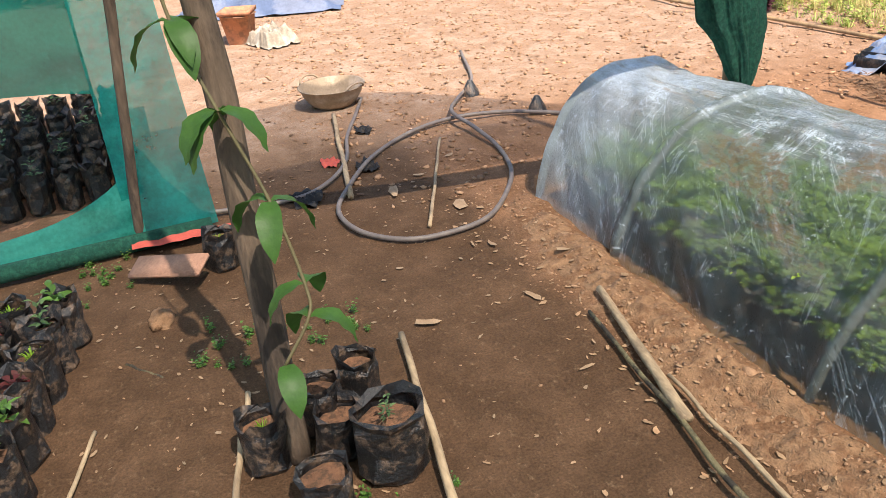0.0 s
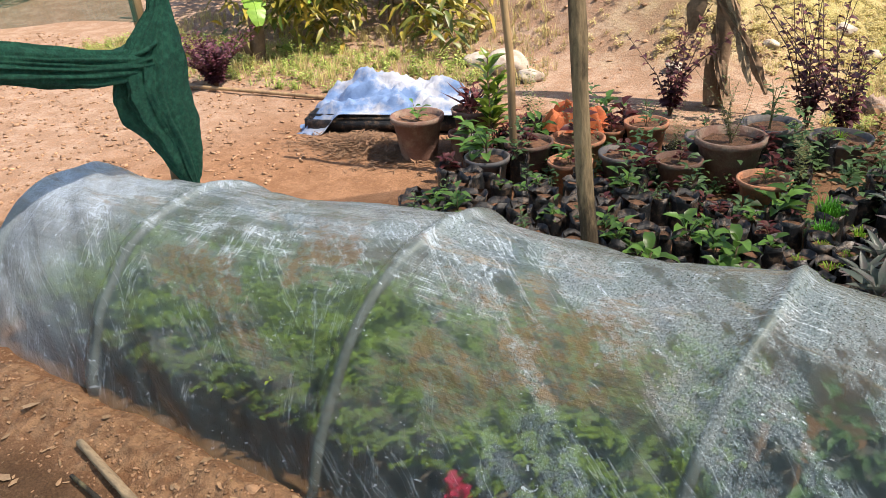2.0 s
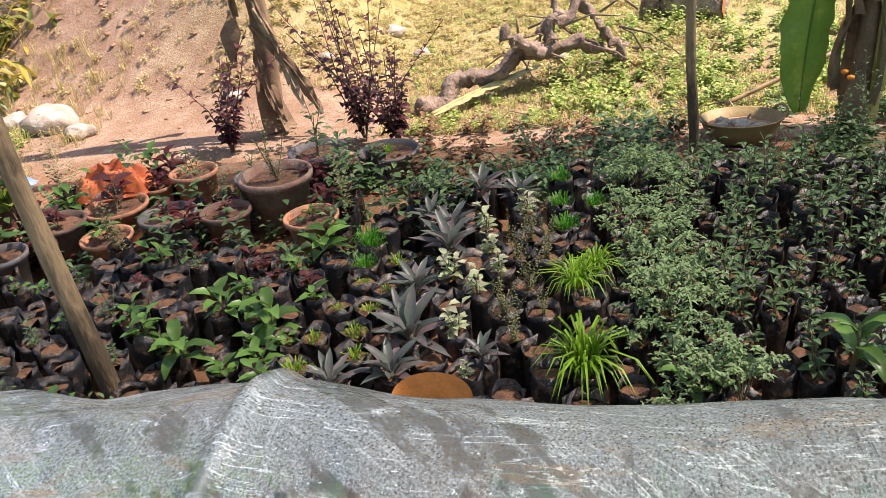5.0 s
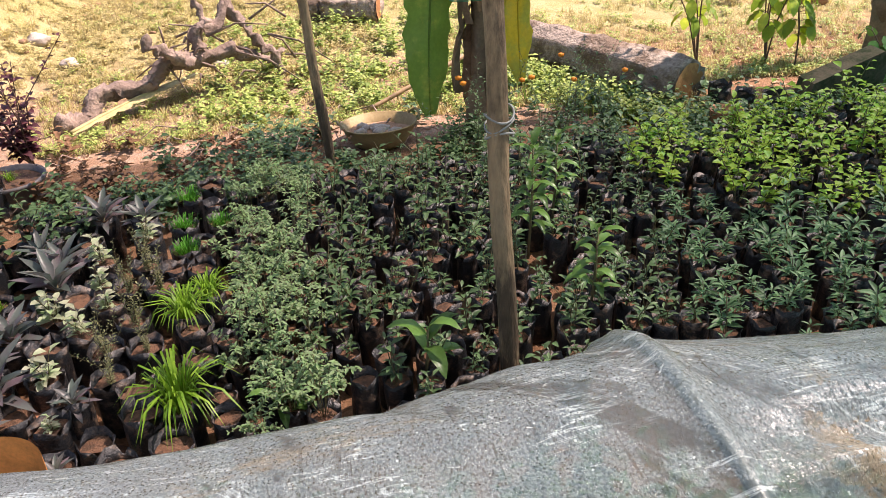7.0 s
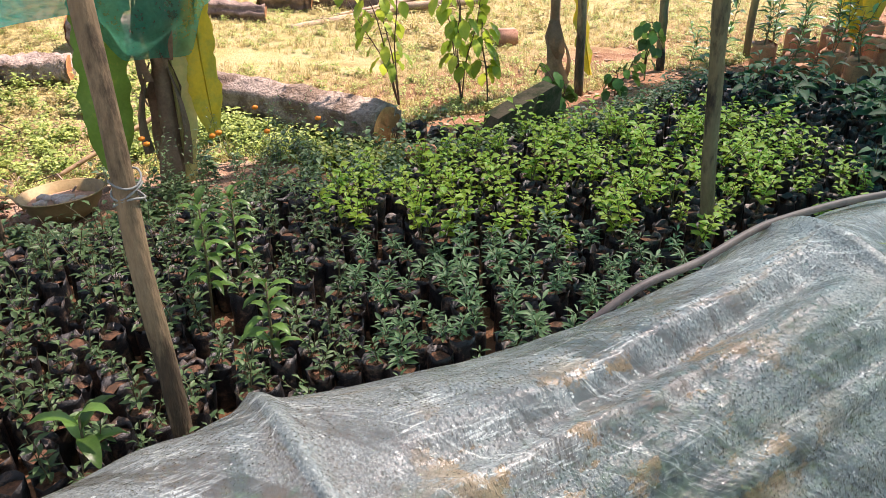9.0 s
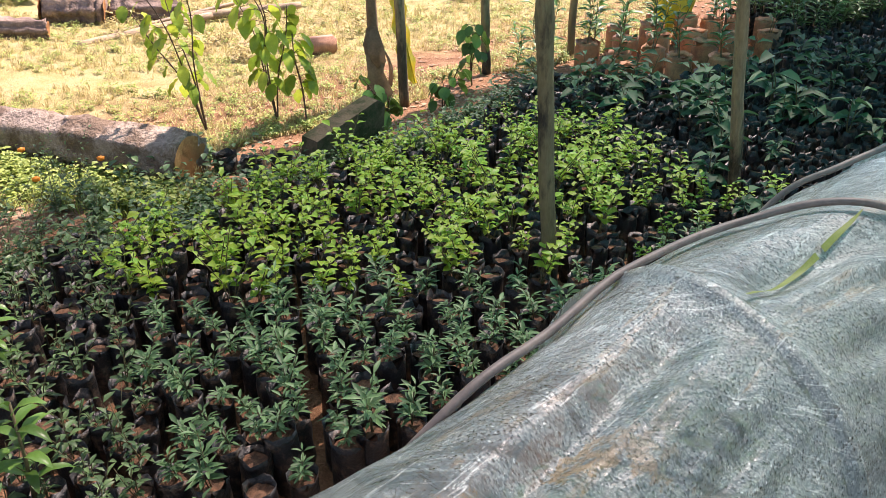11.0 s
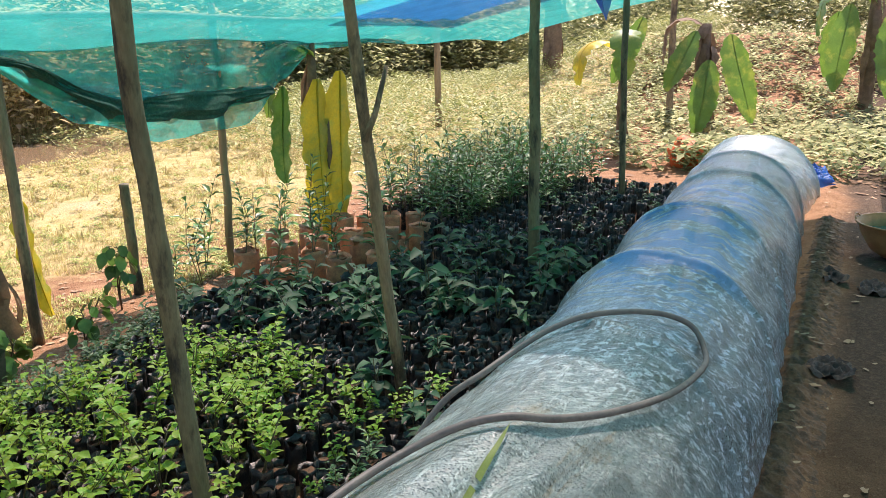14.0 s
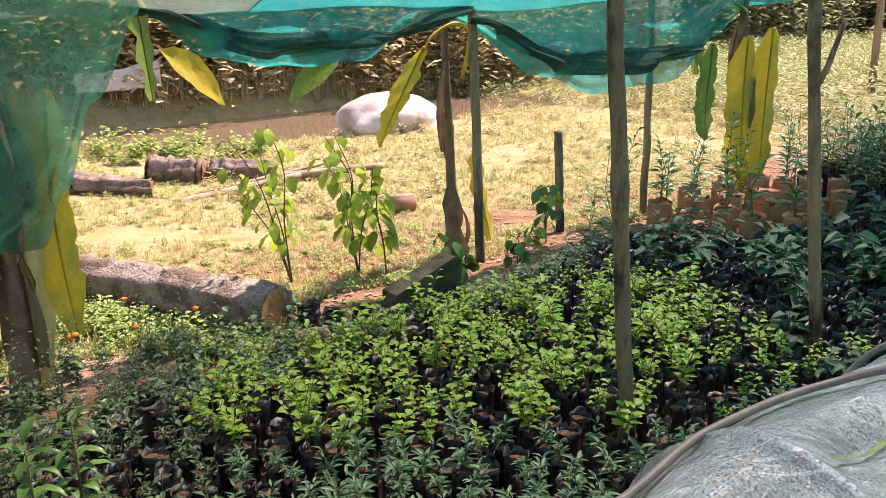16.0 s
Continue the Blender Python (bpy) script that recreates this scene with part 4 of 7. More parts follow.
def feathery(rng):
    """Bushy plant with many divided leaves on arching stalks."""
    lv, st = Geo(), Geo()
    for s in range(11):
        a = s * 2.4 + rng.uniform(-.3, .3)
        h = rng.uniform(.10, .30)
        r = rng.uniform(.05, .11)
        p = [Vector((0, 0, 0)), Vector((math.cos(a) * r * .4, math.sin(a) * r * .4, h * .7)), Vector((math.cos(a) * r, math.sin(a) * r, h)), Vector((math.cos(a) * r * 1.6, math.sin(a) * r * 1.6, h * .9))]
        o = tube(p, .0015, 4, False)
        st.add(o.v, o.f)
        for k in range(30):
            t = rng.uniform(.25, 1.0)
            q = p[1].lerp(p[2], t * 2 - .5) if t < .75 else p[2].lerp(p[3], t * 4 - 3)
            b = rng.uniform(0, 6.283)
            add_leaf(lv, q, (math.cos(b), math.sin(b), rng.uniform(-.3, .6)), rng.uniform(.016, .032), rng.uniform(.008, .014), .3, .3)
    return lv, st


KINDS = {
    "broadleaf": (lambda r: stem_and_leaves(r, .10, 2, 6, .10, .040, .45, .35, .45, .35), L_COFFEE, "broad-leaved green seedling in a black polythene bag"),
    "shrub": (lambda r: stem_and_leaves(r, .16, 3, 8, .050, .018, .6, .3, .4, .3), L_DARK, "dark green shrubby seedling in a black polythene bag"),
    "whorl": (lambda r: stem_and_leaves(r, .125, 2, 17, .050, .013, .45, .35, .35, .25, whorl=True), L_WHORL, "narrow-leaved whorled seedling in a black polythene bag"),
    "lime": (lambda r: stem_and_leaves(r, .165, 4, 8, .050, .029, .7, .5, .30, .25), L_LIME, "lime-green leafy seedling in a black polythene bag"),
    "teal": (lambda r: stem_and_leaves(r, .16, 2, 7, .10, .046, .45, .4, .2, .4), L_TEAL, "deep green broad-leaved seedling in a black polythene bag"),
    "slim": (lambda r: stem_and_leaves(r, .46, 2, 17, .125, .032, .22, .25, .6, .35, stem_r=.003), L_TALL, "tall slim-leaved sapling in a black polythene bag"),
    "feather": (feathery, L_VARI, "pale feathery-leaved plant in a black polythene bag"),
    "tuft": (lambda r: blade_tuft(r, 110, .15, .006, 1.0, .75, .02), L_GRASSY, "bright yellow-green grassy tuft in a black polythene bag"),
    "lowtuft": (lambda r: blade_tuft(r, 36, .06, .004, 1.0, .5, .02), L_GRASSY, "tiny grassy sprout in a black polythene bag"),
    "greentuft": (lambda r: blade_tuft(r, 150, .11, .005, .8, .35, .06), L_GREENTUFT, "fresh green needle-leaved tuft in a black polythene bag"),
    "rosette": (lambda r: rosette(r, 15, .155, .030), L_RHOEO, "purple-grey rosette plant in a black polythene bag"),
    "cream": (lambda r: stem_and_leaves(r, .12, 3, 10, .06, .028, .4, .3, .5, .3), L_WHITE, "cream-variegated plant in a black polythene bag"),
    "olive": (lambda r: fine_shrub(r, .24, 6, 42, .016), L_OLIVE, "fine-leaved olive shrub in a black polythene bag"),
    "redleaf": (lambda r: stem_and_leaves(r, .09, 2, 8, .07, .034, .4, .35, .45, .35), L_RED, "dark red-leaved seedling in a black polythene bag"),
}


def bag_geo(rng, r=.045, h=.155, crumple=.045):
    """A filled polythene bag with creased sides and a loose open rim."""
    g = Geo()
    n = 12
    prof = [(.93, 0), (1.03, .12), (.99, .45), (1.02, .8), (.97, .92), (1.06, 1.06), (.9, .93)]
    ph = rng.uniform(0, 6)
    for j, (k, z) in enumerate(prof):
        for i in range(n):
            a = 2 * math.pi * i / n
            crease = 1 + .05 * math.sin(a * 3 + ph + z * 2) + rng.uniform(-crumple, crumple)
            rim = rng.uniform(-1.2, 1.2) * crumple * h if j >= 5 else 0
            g.v.append((math.cos(a) * r * k * crease, math.sin(a) * r * k * crease, z * h + rim))
    for j in range(len(prof) - 1):
        for i in range(n):
            a, b = j * n + i, j * n + (i + 1) % n
            g.f.append((a, b, b + n, a + n))
    return g


def soil_geo(rng, r=.040, z=.128):
    return disc(r, z, 9, rng, .006)


NVAR = 5
VARIANTS = {}
seed_rng = random.Random(11)
for key, (fn, lm, lab) in KINDS.items():
    VARIANTS[key] = []
    for i in range(NVAR):
        lv, st = fn(seed_rng)
        VARIANTS[key].append((lv, st, lv.mesh(key + "_leaves", lm), st.mesh(key + "_stem", STEM) if st.v else None))
BAGS = [bag_geo(seed_rng, .038, .155, .06) for i in range(6)]
SOILS = [soil_geo(seed_rng, .035, .140) for i in range(3)]
BAG_MESH = [b.mesh("bag", BAG) for b in BAGS]
SOIL_MESH = [s.mesh("soil", SOIL) for s in SOILS]


def joined(name, items, material, parent=None, label="", smooth=True):
    """One mesh out of many (geometry, matrix) pairs."""
    cache = {}
    vs, loops, totals, off = [], [], [], 0
    for geo, m in items:
        key = id(geo)
        if key not in cache:
            cache[key] = (np.array(geo.v, dtype=np.float64), np.array([i for f in geo.f for i in f]), np.array([len(f) for f in geo.f]))
        v, lp, tot = cache[key]
        a = np.array(m)
        vs.append(v @ a[:3, :3].T + a[:3, 3])
        loops.append(lp + off)
        totals.append(tot)
        off += len(v)
    v, lp, tot = np.concatenate(vs), np.concatenate(loops), np.concatenate(totals)
    me = bpy.data.meshes.new(name)
    me.vertices.add(len(v))
    me.vertices.foreach_set("co", v.ravel())
    me.loops.add(len(lp))
    me.loops.foreach_set("vertex_index", lp.astype(np.int32))
    me.polygons.add(len(tot))
    me.polygons.foreach_set("loop_start", (np.cumsum(tot) - tot).astype(np.int32))
    me.polygons.foreach_set("loop_total", tot.astype(np.int32))
    me.update(calc_edges=True)
    me.materials.append(material)
    if smooth:
        me.polygons.foreach_set("use_smooth", [True] * len(me.polygons))
    return part(name, me, material, parent, label)


def back_edge(x):
    return 1.30 + 0.62 * smooth01(-1.05, -.75, x) + .12 * smooth01(1.8, 2.6, x) + .35 * smooth01(3.4, 4.4, x) - .52 * smooth01(4.5, 5.0, x) * (1 - smooth01(6.5, 7.0, x)) + .45 * smooth01(5.2, 7.0, x)


def front_edge(x):
    return tun_mid(x) + tun_half(x) + 0.10


def lime_front(x):
    return 1.5 - .6 * smooth01(1.4, 2.4, x) - .42 * smooth01(2.3, 3.0, x)


def plant_at(x, y, rng):
    """Which seedling grows at a place in the bed, with its scale; None for a bare gap."""
    if x < -1.0:
        if y > 1.05 and rng.random() < .16:
            return "redleaf", .8
        k = rng.random()
        return ("broadleaf", rng.uniform(.6, 1.05)) if k < .7 else (("shrub", .7) if k < .85 else (None, 1))
    if x < -.03:
        k = rng.random()
        if y > 1.6 and x < -.6:
            return ("shrub", rng.uniform(.8, 1.2)) if k < .6 else (None, 1)
        if x < -.72 and y < 1.25:
            return ("lowtuft", rng.uniform(.5, .8)) if k < .2 else (None, 1)
        return ("rosette", rng.uniform(.5, .7)) if k < .10 and x < -.4 else (None, 1)
    if x < .20:
        return "feather", rng.uniform(.55, .74)
    if x < .30 and y < .72:
        return "gap", 1
    if x < 1.22 + .25 * (y - .5):
        return "shrub", rng.uniform(.65, 1.1)
    if x < 3.72 + .15 * math.sin(y * 5) and y > lime_front(x) + rng.uniform(-.12, .12):
        return "lime", rng.uniform(.65, 1.3)
    if x < 3.3:
        return "whorl", rng.uniform(.65, 1.1)
    if x < 5.9 - .5 * (y - 1.2):
        return "teal", rng.uniform(.9, 1.75)
    if y > 1.45 + .8 * (1 - smooth01(5.5, 7.6, x)):
        return ("slim", rng.uniform(.6, 1.3)) if rng.random() < .72 else (None, 1)
    return ("teal", .7) if rng.random() < .4 else (None, 1)


rng = random.Random(5)
bed_items = {"bag": [], "soil": []}
bed_leaves, bed_stems = {}, []
GRID = .104
# the motley corner of the bed: kind, scale and place of each plant
PICKED = (("greentuft", .75, (-.89, 1.36)), ("greentuft", .55, (-.89, 1.23)), ("greentuft", .62, (-.23, 1.85)), ("greentuft", .6, (-.23, 1.62)), ("greentuft", .62, (-.21, 1.43)), ("greentuft", .55, (-.10, 1.62)),
          ("lowtuft", .7, (-.87, 1.11)), ("lowtuft", .7, (-.78, 1.06)), ("lowtuft", .8, (-.81, .94)), ("lowtuft", .7, (-.91, .95)), ("lowtuft", .8, (-.95, .79)), ("lowtuft", .9, (-.83, .81)), ("lowtuft", .9, (-.80, .68)), ("lowtuft", 1.1, (-.96, .63)), ("lowtuft", .95, (-.77, 1.23)),
          ("rosette", .95, (-.53, 1.75)), ("rosette", .8, (-.70, 1.54)), ("rosette", .95, (-.61, 1.44)), ("rosette", 1.15, (-.60, 1.28)), ("rosette", .95, (-.68, 1.04)), ("rosette", .8, (-.71, .90)), ("rosette", 1.2, (-.65, .75)), ("rosette", .95, (-.68, .60)), ("rosette", .8, (-.84, .56)), ("rosette", .9, (-.38, 1.70)),
          ("cream", .9, (-.35, 1.55)), ("cream", .9, (-.48, 1.42)), ("cream", .8, (-.46, 1.27)), ("cream", 1.0, (-.57, 1.10)), ("cream", .85, (-.53, .79)), ("cream", .5, (-.48, .60)), ("cream", .8, (-.48, 1.00)), ("cream", .7, (-.42, 1.14)),
          ("olive", .8, (-.33, 1.35)), ("olive", .75, (-.37, 1.22)), ("olive", .85, (-.33, 1.02)), ("olive", .8, (-.39, .90)), ("olive", .7, (-.36, .76)), ("olive", .75, (-.27, 1.20)), ("olive", .6, (-.28, .88)),
          ("tuft", .85, (-.18, 1.02)), ("tuft", .75, (-.12, 1.12)), ("tuft", 1.15, (-.17, .62)), ("broadleaf", 1.1, (-1.28, .93)), ("broadleaf", 1.0, (-1.17, .90)))
PICKED_SPOTS = [p for k, q, p in PICKED]
x = -2.42
while x < 9.0:
    wide = x < -.06
    step = GRID * 1.2 if wide else (GRID if x < 5 else GRID * 1.25)
    y = front_edge(x) + .03
    row = 0
    while y < back_edge(x):
        px, py = x + rng.uniform(-.026, .026) + (.5 * step if row % 2 else 0) * .6, y + rng.uniform(-.02, .02)
        skip = any(math.hypot(px - a, py - b) < .07 for a, b in ((-1.46, .56), (.71, .60), (2.69, .78), (3.80, .74), (5.78, .93), (8.41, 1.05)))
        kind, sc = plant_at(px, py, rng)
        row += 1
        if kind in ("whorl", "lime", "shrub", "teal", "broadleaf") and rng.random() < ({"teal": .78, "broadleaf": .52, "lime": .36, "shrub": .2}.get(kind, .12)):
            kind = None
        y += step * .97
        if skip or kind == "gap" or rng.random() < .03 or (px < -2.1 and py > 1.0 and rng.random() < .5):
            continue
        if 4.7 < px < 6.7 and py > 1.72 + .5 * abs(px - 5.8) or any(math.hypot(px - a, py - b) < .085 for a, b in PICKED_SPOTS):
            continue
        s = rng.uniform(.88, 1.12) * (1.32 if wide else 1)
        tilt = Euler((rng.uniform(-.06, .06), rng.uniform(-.06, .06), rng.uniform(0, 6.283))).to_matrix().to_4x4()
        m = Matrix.Translation((px, py, land(px, py) - .004)) @ tilt @ Matrix.Diagonal((s, s, (.85 if wide else 1) * s * rng.uniform(.9, 1.1), 1))
        vi, bi, si = rng.randrange(NVAR), rng.randrange(6), rng.randrange(3)
        sc /= 1.32 if wide else 1
        grow = m @ Matrix.Translation((0, 0, .126)) @ Matrix.Diagonal((sc, sc, sc, 1))
        sc *= .9
        limit = front_edge(px) + (.27 if px < 4.2 else .05)
        if kind and py < limit and px < 6:
            # the rows along the tunnel: each bag a thing of its own
            ob = tagged(new("bagged_seedling"), KINDS[kind][2], "seedling", "bagged seedlings of the bed")
            ob.matrix_basis = m
            part("bag", BAG_MESH[bi], BAG, ob)
            part("soil", SOIL_MESH[si], SOIL, ob)
            lf = part("foliage", VARIANTS[kind][vi][2], None, ob)
            lf.matrix_basis = Matrix.Translation((0, 0, .126)) @ Matrix.Diagonal((sc, sc, sc, 1))
            if VARIANTS[kind][vi][3]:
                stm = part("stem", VARIANTS[kind][vi][3], None, ob)
                stm.matrix_basis = lf.matrix_basis
                stm["kind"] = "stuff"
            continue
        bed_items["bag"].append((BAGS[bi], m))
        bed_items["soil"].append((SOILS[si], m))
        if kind:
            bed_leaves.setdefault(kind, []).append((VARIANTS[kind][vi][0], grow))
            if VARIANTS[kind][vi][1].v:
                bed_stems.append((VARIANTS[kind][vi][1], grow))
    x += step
bed = thing("seedling_bed", "dense rows of leafy seedlings in black polythene bags", "seedling bed", kind="stuff")
joined("bag", bed_items["bag"], BAG, bed)
joined("soil", bed_items["soil"], SOIL, bed, "crumbly red-brown soil")
joined("stem", bed_stems, STEM, bed)
for key, items in bed_leaves.items():
    joined("foliage", items, KINDS[key][1], bed, KINDS[key][2].split(" in ")[0])

# seedlings under the film
rng = random.Random(8)
inner = {"bag": [], "leaf": [], "tealleaf": []}
x = -3.05
while x < 9.4:
    for j in range(9 if x < 4 else 8):
        y = tun_mid(x) - tun_half(x) + .085 + j * .095 + rng.uniform(-.01, .01)
        if y > tun_mid(x) + tun_half(x) - .10 - BAYS[bay(x)[0]][1]:
            continue
        s = rng.uniform(.9, 1.1)
        m = Matrix.Translation((x + rng.uniform(-.012, .012), y, 0)) @ Matrix.Rotation(rng.uniform(0, 6.28), 4, "Z") @ Matrix.Diagonal((s, s, s, 1))
        inner["bag"].append((rng.choice(BAGS), m))
        room = tun_top(x) * max(0.02, 1 - ((y - tun_mid(x)) / tun_half(x)) ** 2) ** .5 - .19
        sc = min(1.5, max(.22, room / .28)) * rng.uniform(.7, 1.0)
        gm = m @ Matrix.Translation((0, 0, .126)) @ Matrix.Diagonal((sc, sc, sc, 1))
        if x < -1.1 + .3 * rng.random():
            inner["leaf"].append((rng.choice(VARIANTS["feather"])[0], gm @ Matrix.Diagonal((.85, .85, .62, 1))))
        elif x > .3 or rng.random() < .5:
            inner["tealleaf"].append((rng.choice(VARIANTS["shrub"])[0], gm))
    x += .1 if x < 4 else .14
covered = thing("covered_seedlings", "green seedlings in black bags crowded under the film", "seedling bed", kind="stuff")
joined("bag", inner["bag"], BAG, covered)
joined("foliage", inner["leaf"], leaf_mat("moist_green_leaf", (0.31, 0.42, 0.075), (0.18, 0.28, 0.05)), covered)
joined("foliage", inner["tealleaf"], L_DARK, covered)

lv, st = stem_and_leaves(random.Random(3), .05, 6, 12, .034, .026, .7, .3, .6, .3)
bloom = thing("pink_flower", "pink-red flowering plant pressed against the film", "flower", (-1.312, -.53, 0))
part("petals", lv, mat("pink_petal", (.72, .03, .12), .6, .2, translucent=.3), bloom).location = (0, 0, .13)
part("stem", tube([(0, 0, 0), (.004, 0, .14)], .003, 5), STEM, bloom)

# ---- nets and roof edge ----


def net_part(name, fn, nu, nv, material, label, category="shade net"):
    return tagged(part(name, sheet(fn, nu, nv), material), label, category)


def swag(x0, x1, top, hem, y, depth=.05, folds=7.0, phase=0.0):
    def fn(u, v):
        x = x0 + (x1 - x0) * u
        zt, zb = top(x), hem(x)
        f = depth * math.sin(u * folds * 6.283 * .5 + phase + v * 2.2) * (0.3 + v) + .04 * noise.noise(Vector((x * 3, v * 3, phase)))
        # slack creases that sag between the points where the net is tied
        f += .022 * noise.noise(Vector((x * 1.6, v * 11 + 1.5 * math.sin(u * 3.14), phase))) + .012 * noise.noise(Vector((x * 9, v * 5, phase + 4)))
        return (x + .02 * noise.noise(Vector((v * 4, x * 2, 3))), y + f - .05 * math.sin(v * math.pi), zt + (zb - zt) * v + .012 * noise.noise(Vector((x * 7, v * 6, 1))))
    return fn


def interp(pts):
    def fn(x):
        for (a, p), (b, q) in zip(pts, pts[1:]):
            if x <= b:
                t = smooth01(a, b, x)
                return p + (q - p) * t
        return pts[-1][1]
    return fn


flat = interp([(-4, 1.66), (8, 1.66)])
net_part("hanging_net", swag(3.55, 7.7, interp([(3.5, 1.60), (4.0, 1.66), (7.8, 1.66)]), interp([(3.55, 1.44), (4.1, 1.10), (4.75, .93), (5.3, .97), (5.9, 1.25), (6.4, 1.46), (7.7, 1.57)]), 2.9, .05, 6), 130, 44, NET, "teal-green shade net drooping in a deep swag from the roof edge")
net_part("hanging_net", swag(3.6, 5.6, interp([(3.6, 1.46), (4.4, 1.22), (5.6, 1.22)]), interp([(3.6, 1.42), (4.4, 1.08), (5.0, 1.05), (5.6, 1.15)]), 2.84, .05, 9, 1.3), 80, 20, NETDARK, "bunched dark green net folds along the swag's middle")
net_part("hanging_net", swag(1.8, 3.62, flat, interp([(1.8, 1.56), (2.1, 1.32), (2.5, 1.25), (2.95, 1.26), (3.38, 1.46), (3.62, 1.48)]), 2.9, .05, 5, .6), 90, 36, NET, "teal-green shade net sagging between two poles")
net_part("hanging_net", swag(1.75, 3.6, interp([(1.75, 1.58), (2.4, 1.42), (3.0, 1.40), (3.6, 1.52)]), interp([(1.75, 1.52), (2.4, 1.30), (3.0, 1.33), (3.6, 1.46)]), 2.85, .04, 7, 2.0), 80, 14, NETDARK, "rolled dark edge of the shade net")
net_part("hanging_net", swag(.86, 1.72, flat, interp([(.86, .80), (.98, .66), (1.25, .64), (1.36, .85), (1.5, 1.2), (1.72, 1.52)]), 2.55, .03, 3, 1.0), 60, 36, NETFLAP, "loose flap of green shade net hanging at the bed's back")
net_part("hanging_net", swag(-2.6, .9, interp([(-2.6, 1.6), (.9, 1.66)]), interp([(-2.6, .90), (-1.4, .83), (-.9, .82), (0, .79), (.9, .86)]), 2.62, .03, 9, .3), 120, 30, NET, "long curtain of green shade net along the roof edge")
bar = part("roof_bar", tube(spline([(3.3, 2.92, 1.63), (4.6, 2.9, 1.67), (6.0, 2.9, 1.66), (7.0, 2.9, 1.69)], 6), .018, 8), DARKPOLE)
tagged(bar, "dark bamboo bar carrying the net's edge", "roof bar")
bar = part("roof_bar", tube(spline([(-2.7, 2.62, 1.62), (-.5, 2.62, 1.66), (.9, 2.62, 1.67), (1.9, 2.85, 1.60), (3.5, 2.92, 1.64)], 6), .02, 8), DARKPOLE)
tagged(bar, "dark bamboo bar along the bed's back edge", "roof bar")
tip = sheet(lambda u, v: (6.3 + .5 * u, .75 + .35 * v * (1 - u), 1.95 - .32 * (1 - abs(2 * u - 1)) * (1 - v) + .02 * noise.noise(Vector((u * 4, v * 4, 0)))), 12, 8)
tagged(part("blue_tarp_corner", tip, BLUETARP), "bright blue tarpaulin corner hanging from the roof", "tarpaulin")
tagged(part("blue_tarp", sheet(lambda u, v: (5.9 + 1.9 * u, .2 + 2.3 * v, 2.10 - .10 * (.2 + 2.3 * v) - .011 * (.2 + 2.3 * v) ** 3 + .03 * noise.noise(Vector((u * 6, v * 4, 0)))), 24, 14), BLUETARP), "blue tarpaulin laid over the roof net", "tarpaulin")

# rolled net at the roof's open end
bundle = thing("rolled_net", "dark green shade net gathered in a knot and hanging down", "shade net")
pts = spline([(-2.9, -1.35, 1.24), (-2.9, -.75, 1.06), (-2.9, -.4, .965), (-2.9, -.19, .91), (-2.9, -.02, .875), (-2.9, .06, .87)], 8)


def folded(pts, radii, sides=22, deep=.22, seed=0):
    o = tube(pts, radii, sides, True)
    for i, p in enumerate(o.v):
        ring, k = divmod(i, sides)
        c = pts[min(ring, len(pts) - 1)]
        d = Vector(p) - Vector(c)
        f = 1 + deep * math.sin(k * 17.4 / sides * 2.2 + ring * .16 + seed) + deep * .5 * math.sin(k * 40 / sides * 2.2 + ring * .3) + .12 * noise.noise(Vector((k * .8, ring * .15, seed)))
        o.v[i] = tuple(Vector(c) + d * f)
    return o




def crease(g, seed, amp=1.0):
    """Fine gathers over a bundled cloth."""
    for i, p in enumerate(g.v):
        q = Vector(p)
        d = .012 * noise.noise(Vector((q.y * 20, q.z * 26, q.x * 20 + seed))) + .006 * noise.noise(Vector((q.y * 30, q.z * 30, q.x * 30 + seed)))
        d *= amp
        g.v[i] = (q.x + d, q.y + d * .4, q.z + d)
    return g


def pleated(rings, sides=96, seed=0):
    """Gathered cloth through rings (centre, half width, half depth), with pleats that run along it."""
    g = Geo()
    for i, (c, hw, hd, side) in enumerate(rings):
        for k in range(sides):
            a = 6.2832 * k / sides
            p, q = math.cos(a), math.sin(a)
            f = 1 + .42 * noise.noise(Vector((p * 2.4, q * 2.4, i * .05 + seed))) + .26 * noise.noise(Vector((p * 6, q * 6, i * .08 + seed))) + .10 * noise.noise(Vector((p * 13, q * 13, i * .3 + seed)))
            g.v.append(tuple(Vector(c) + side * (p * hw * f) + Vector((q * hd * f, 0, 0))))
    for i in range(len(rings) - 1):
        for k in range(sides):
            u, w = i * sides + k, i * sides + (k + 1) % sides
            g.f.append((u, w, w + sides, u + sides))
    return g


UP = Vector((0, -.3, 1)).normalized()
rings = [(p, .07 - .012 * i / len(pts), .05, UP) for i, p in enumerate(pts)]
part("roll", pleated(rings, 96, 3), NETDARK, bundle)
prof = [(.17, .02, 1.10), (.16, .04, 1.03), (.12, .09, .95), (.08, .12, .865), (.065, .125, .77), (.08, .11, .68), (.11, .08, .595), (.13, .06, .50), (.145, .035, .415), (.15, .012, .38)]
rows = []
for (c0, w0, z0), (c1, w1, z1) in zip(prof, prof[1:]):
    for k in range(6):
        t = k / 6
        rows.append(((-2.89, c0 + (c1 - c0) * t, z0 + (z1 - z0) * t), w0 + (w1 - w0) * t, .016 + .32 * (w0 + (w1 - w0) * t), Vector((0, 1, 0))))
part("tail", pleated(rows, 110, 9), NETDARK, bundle)
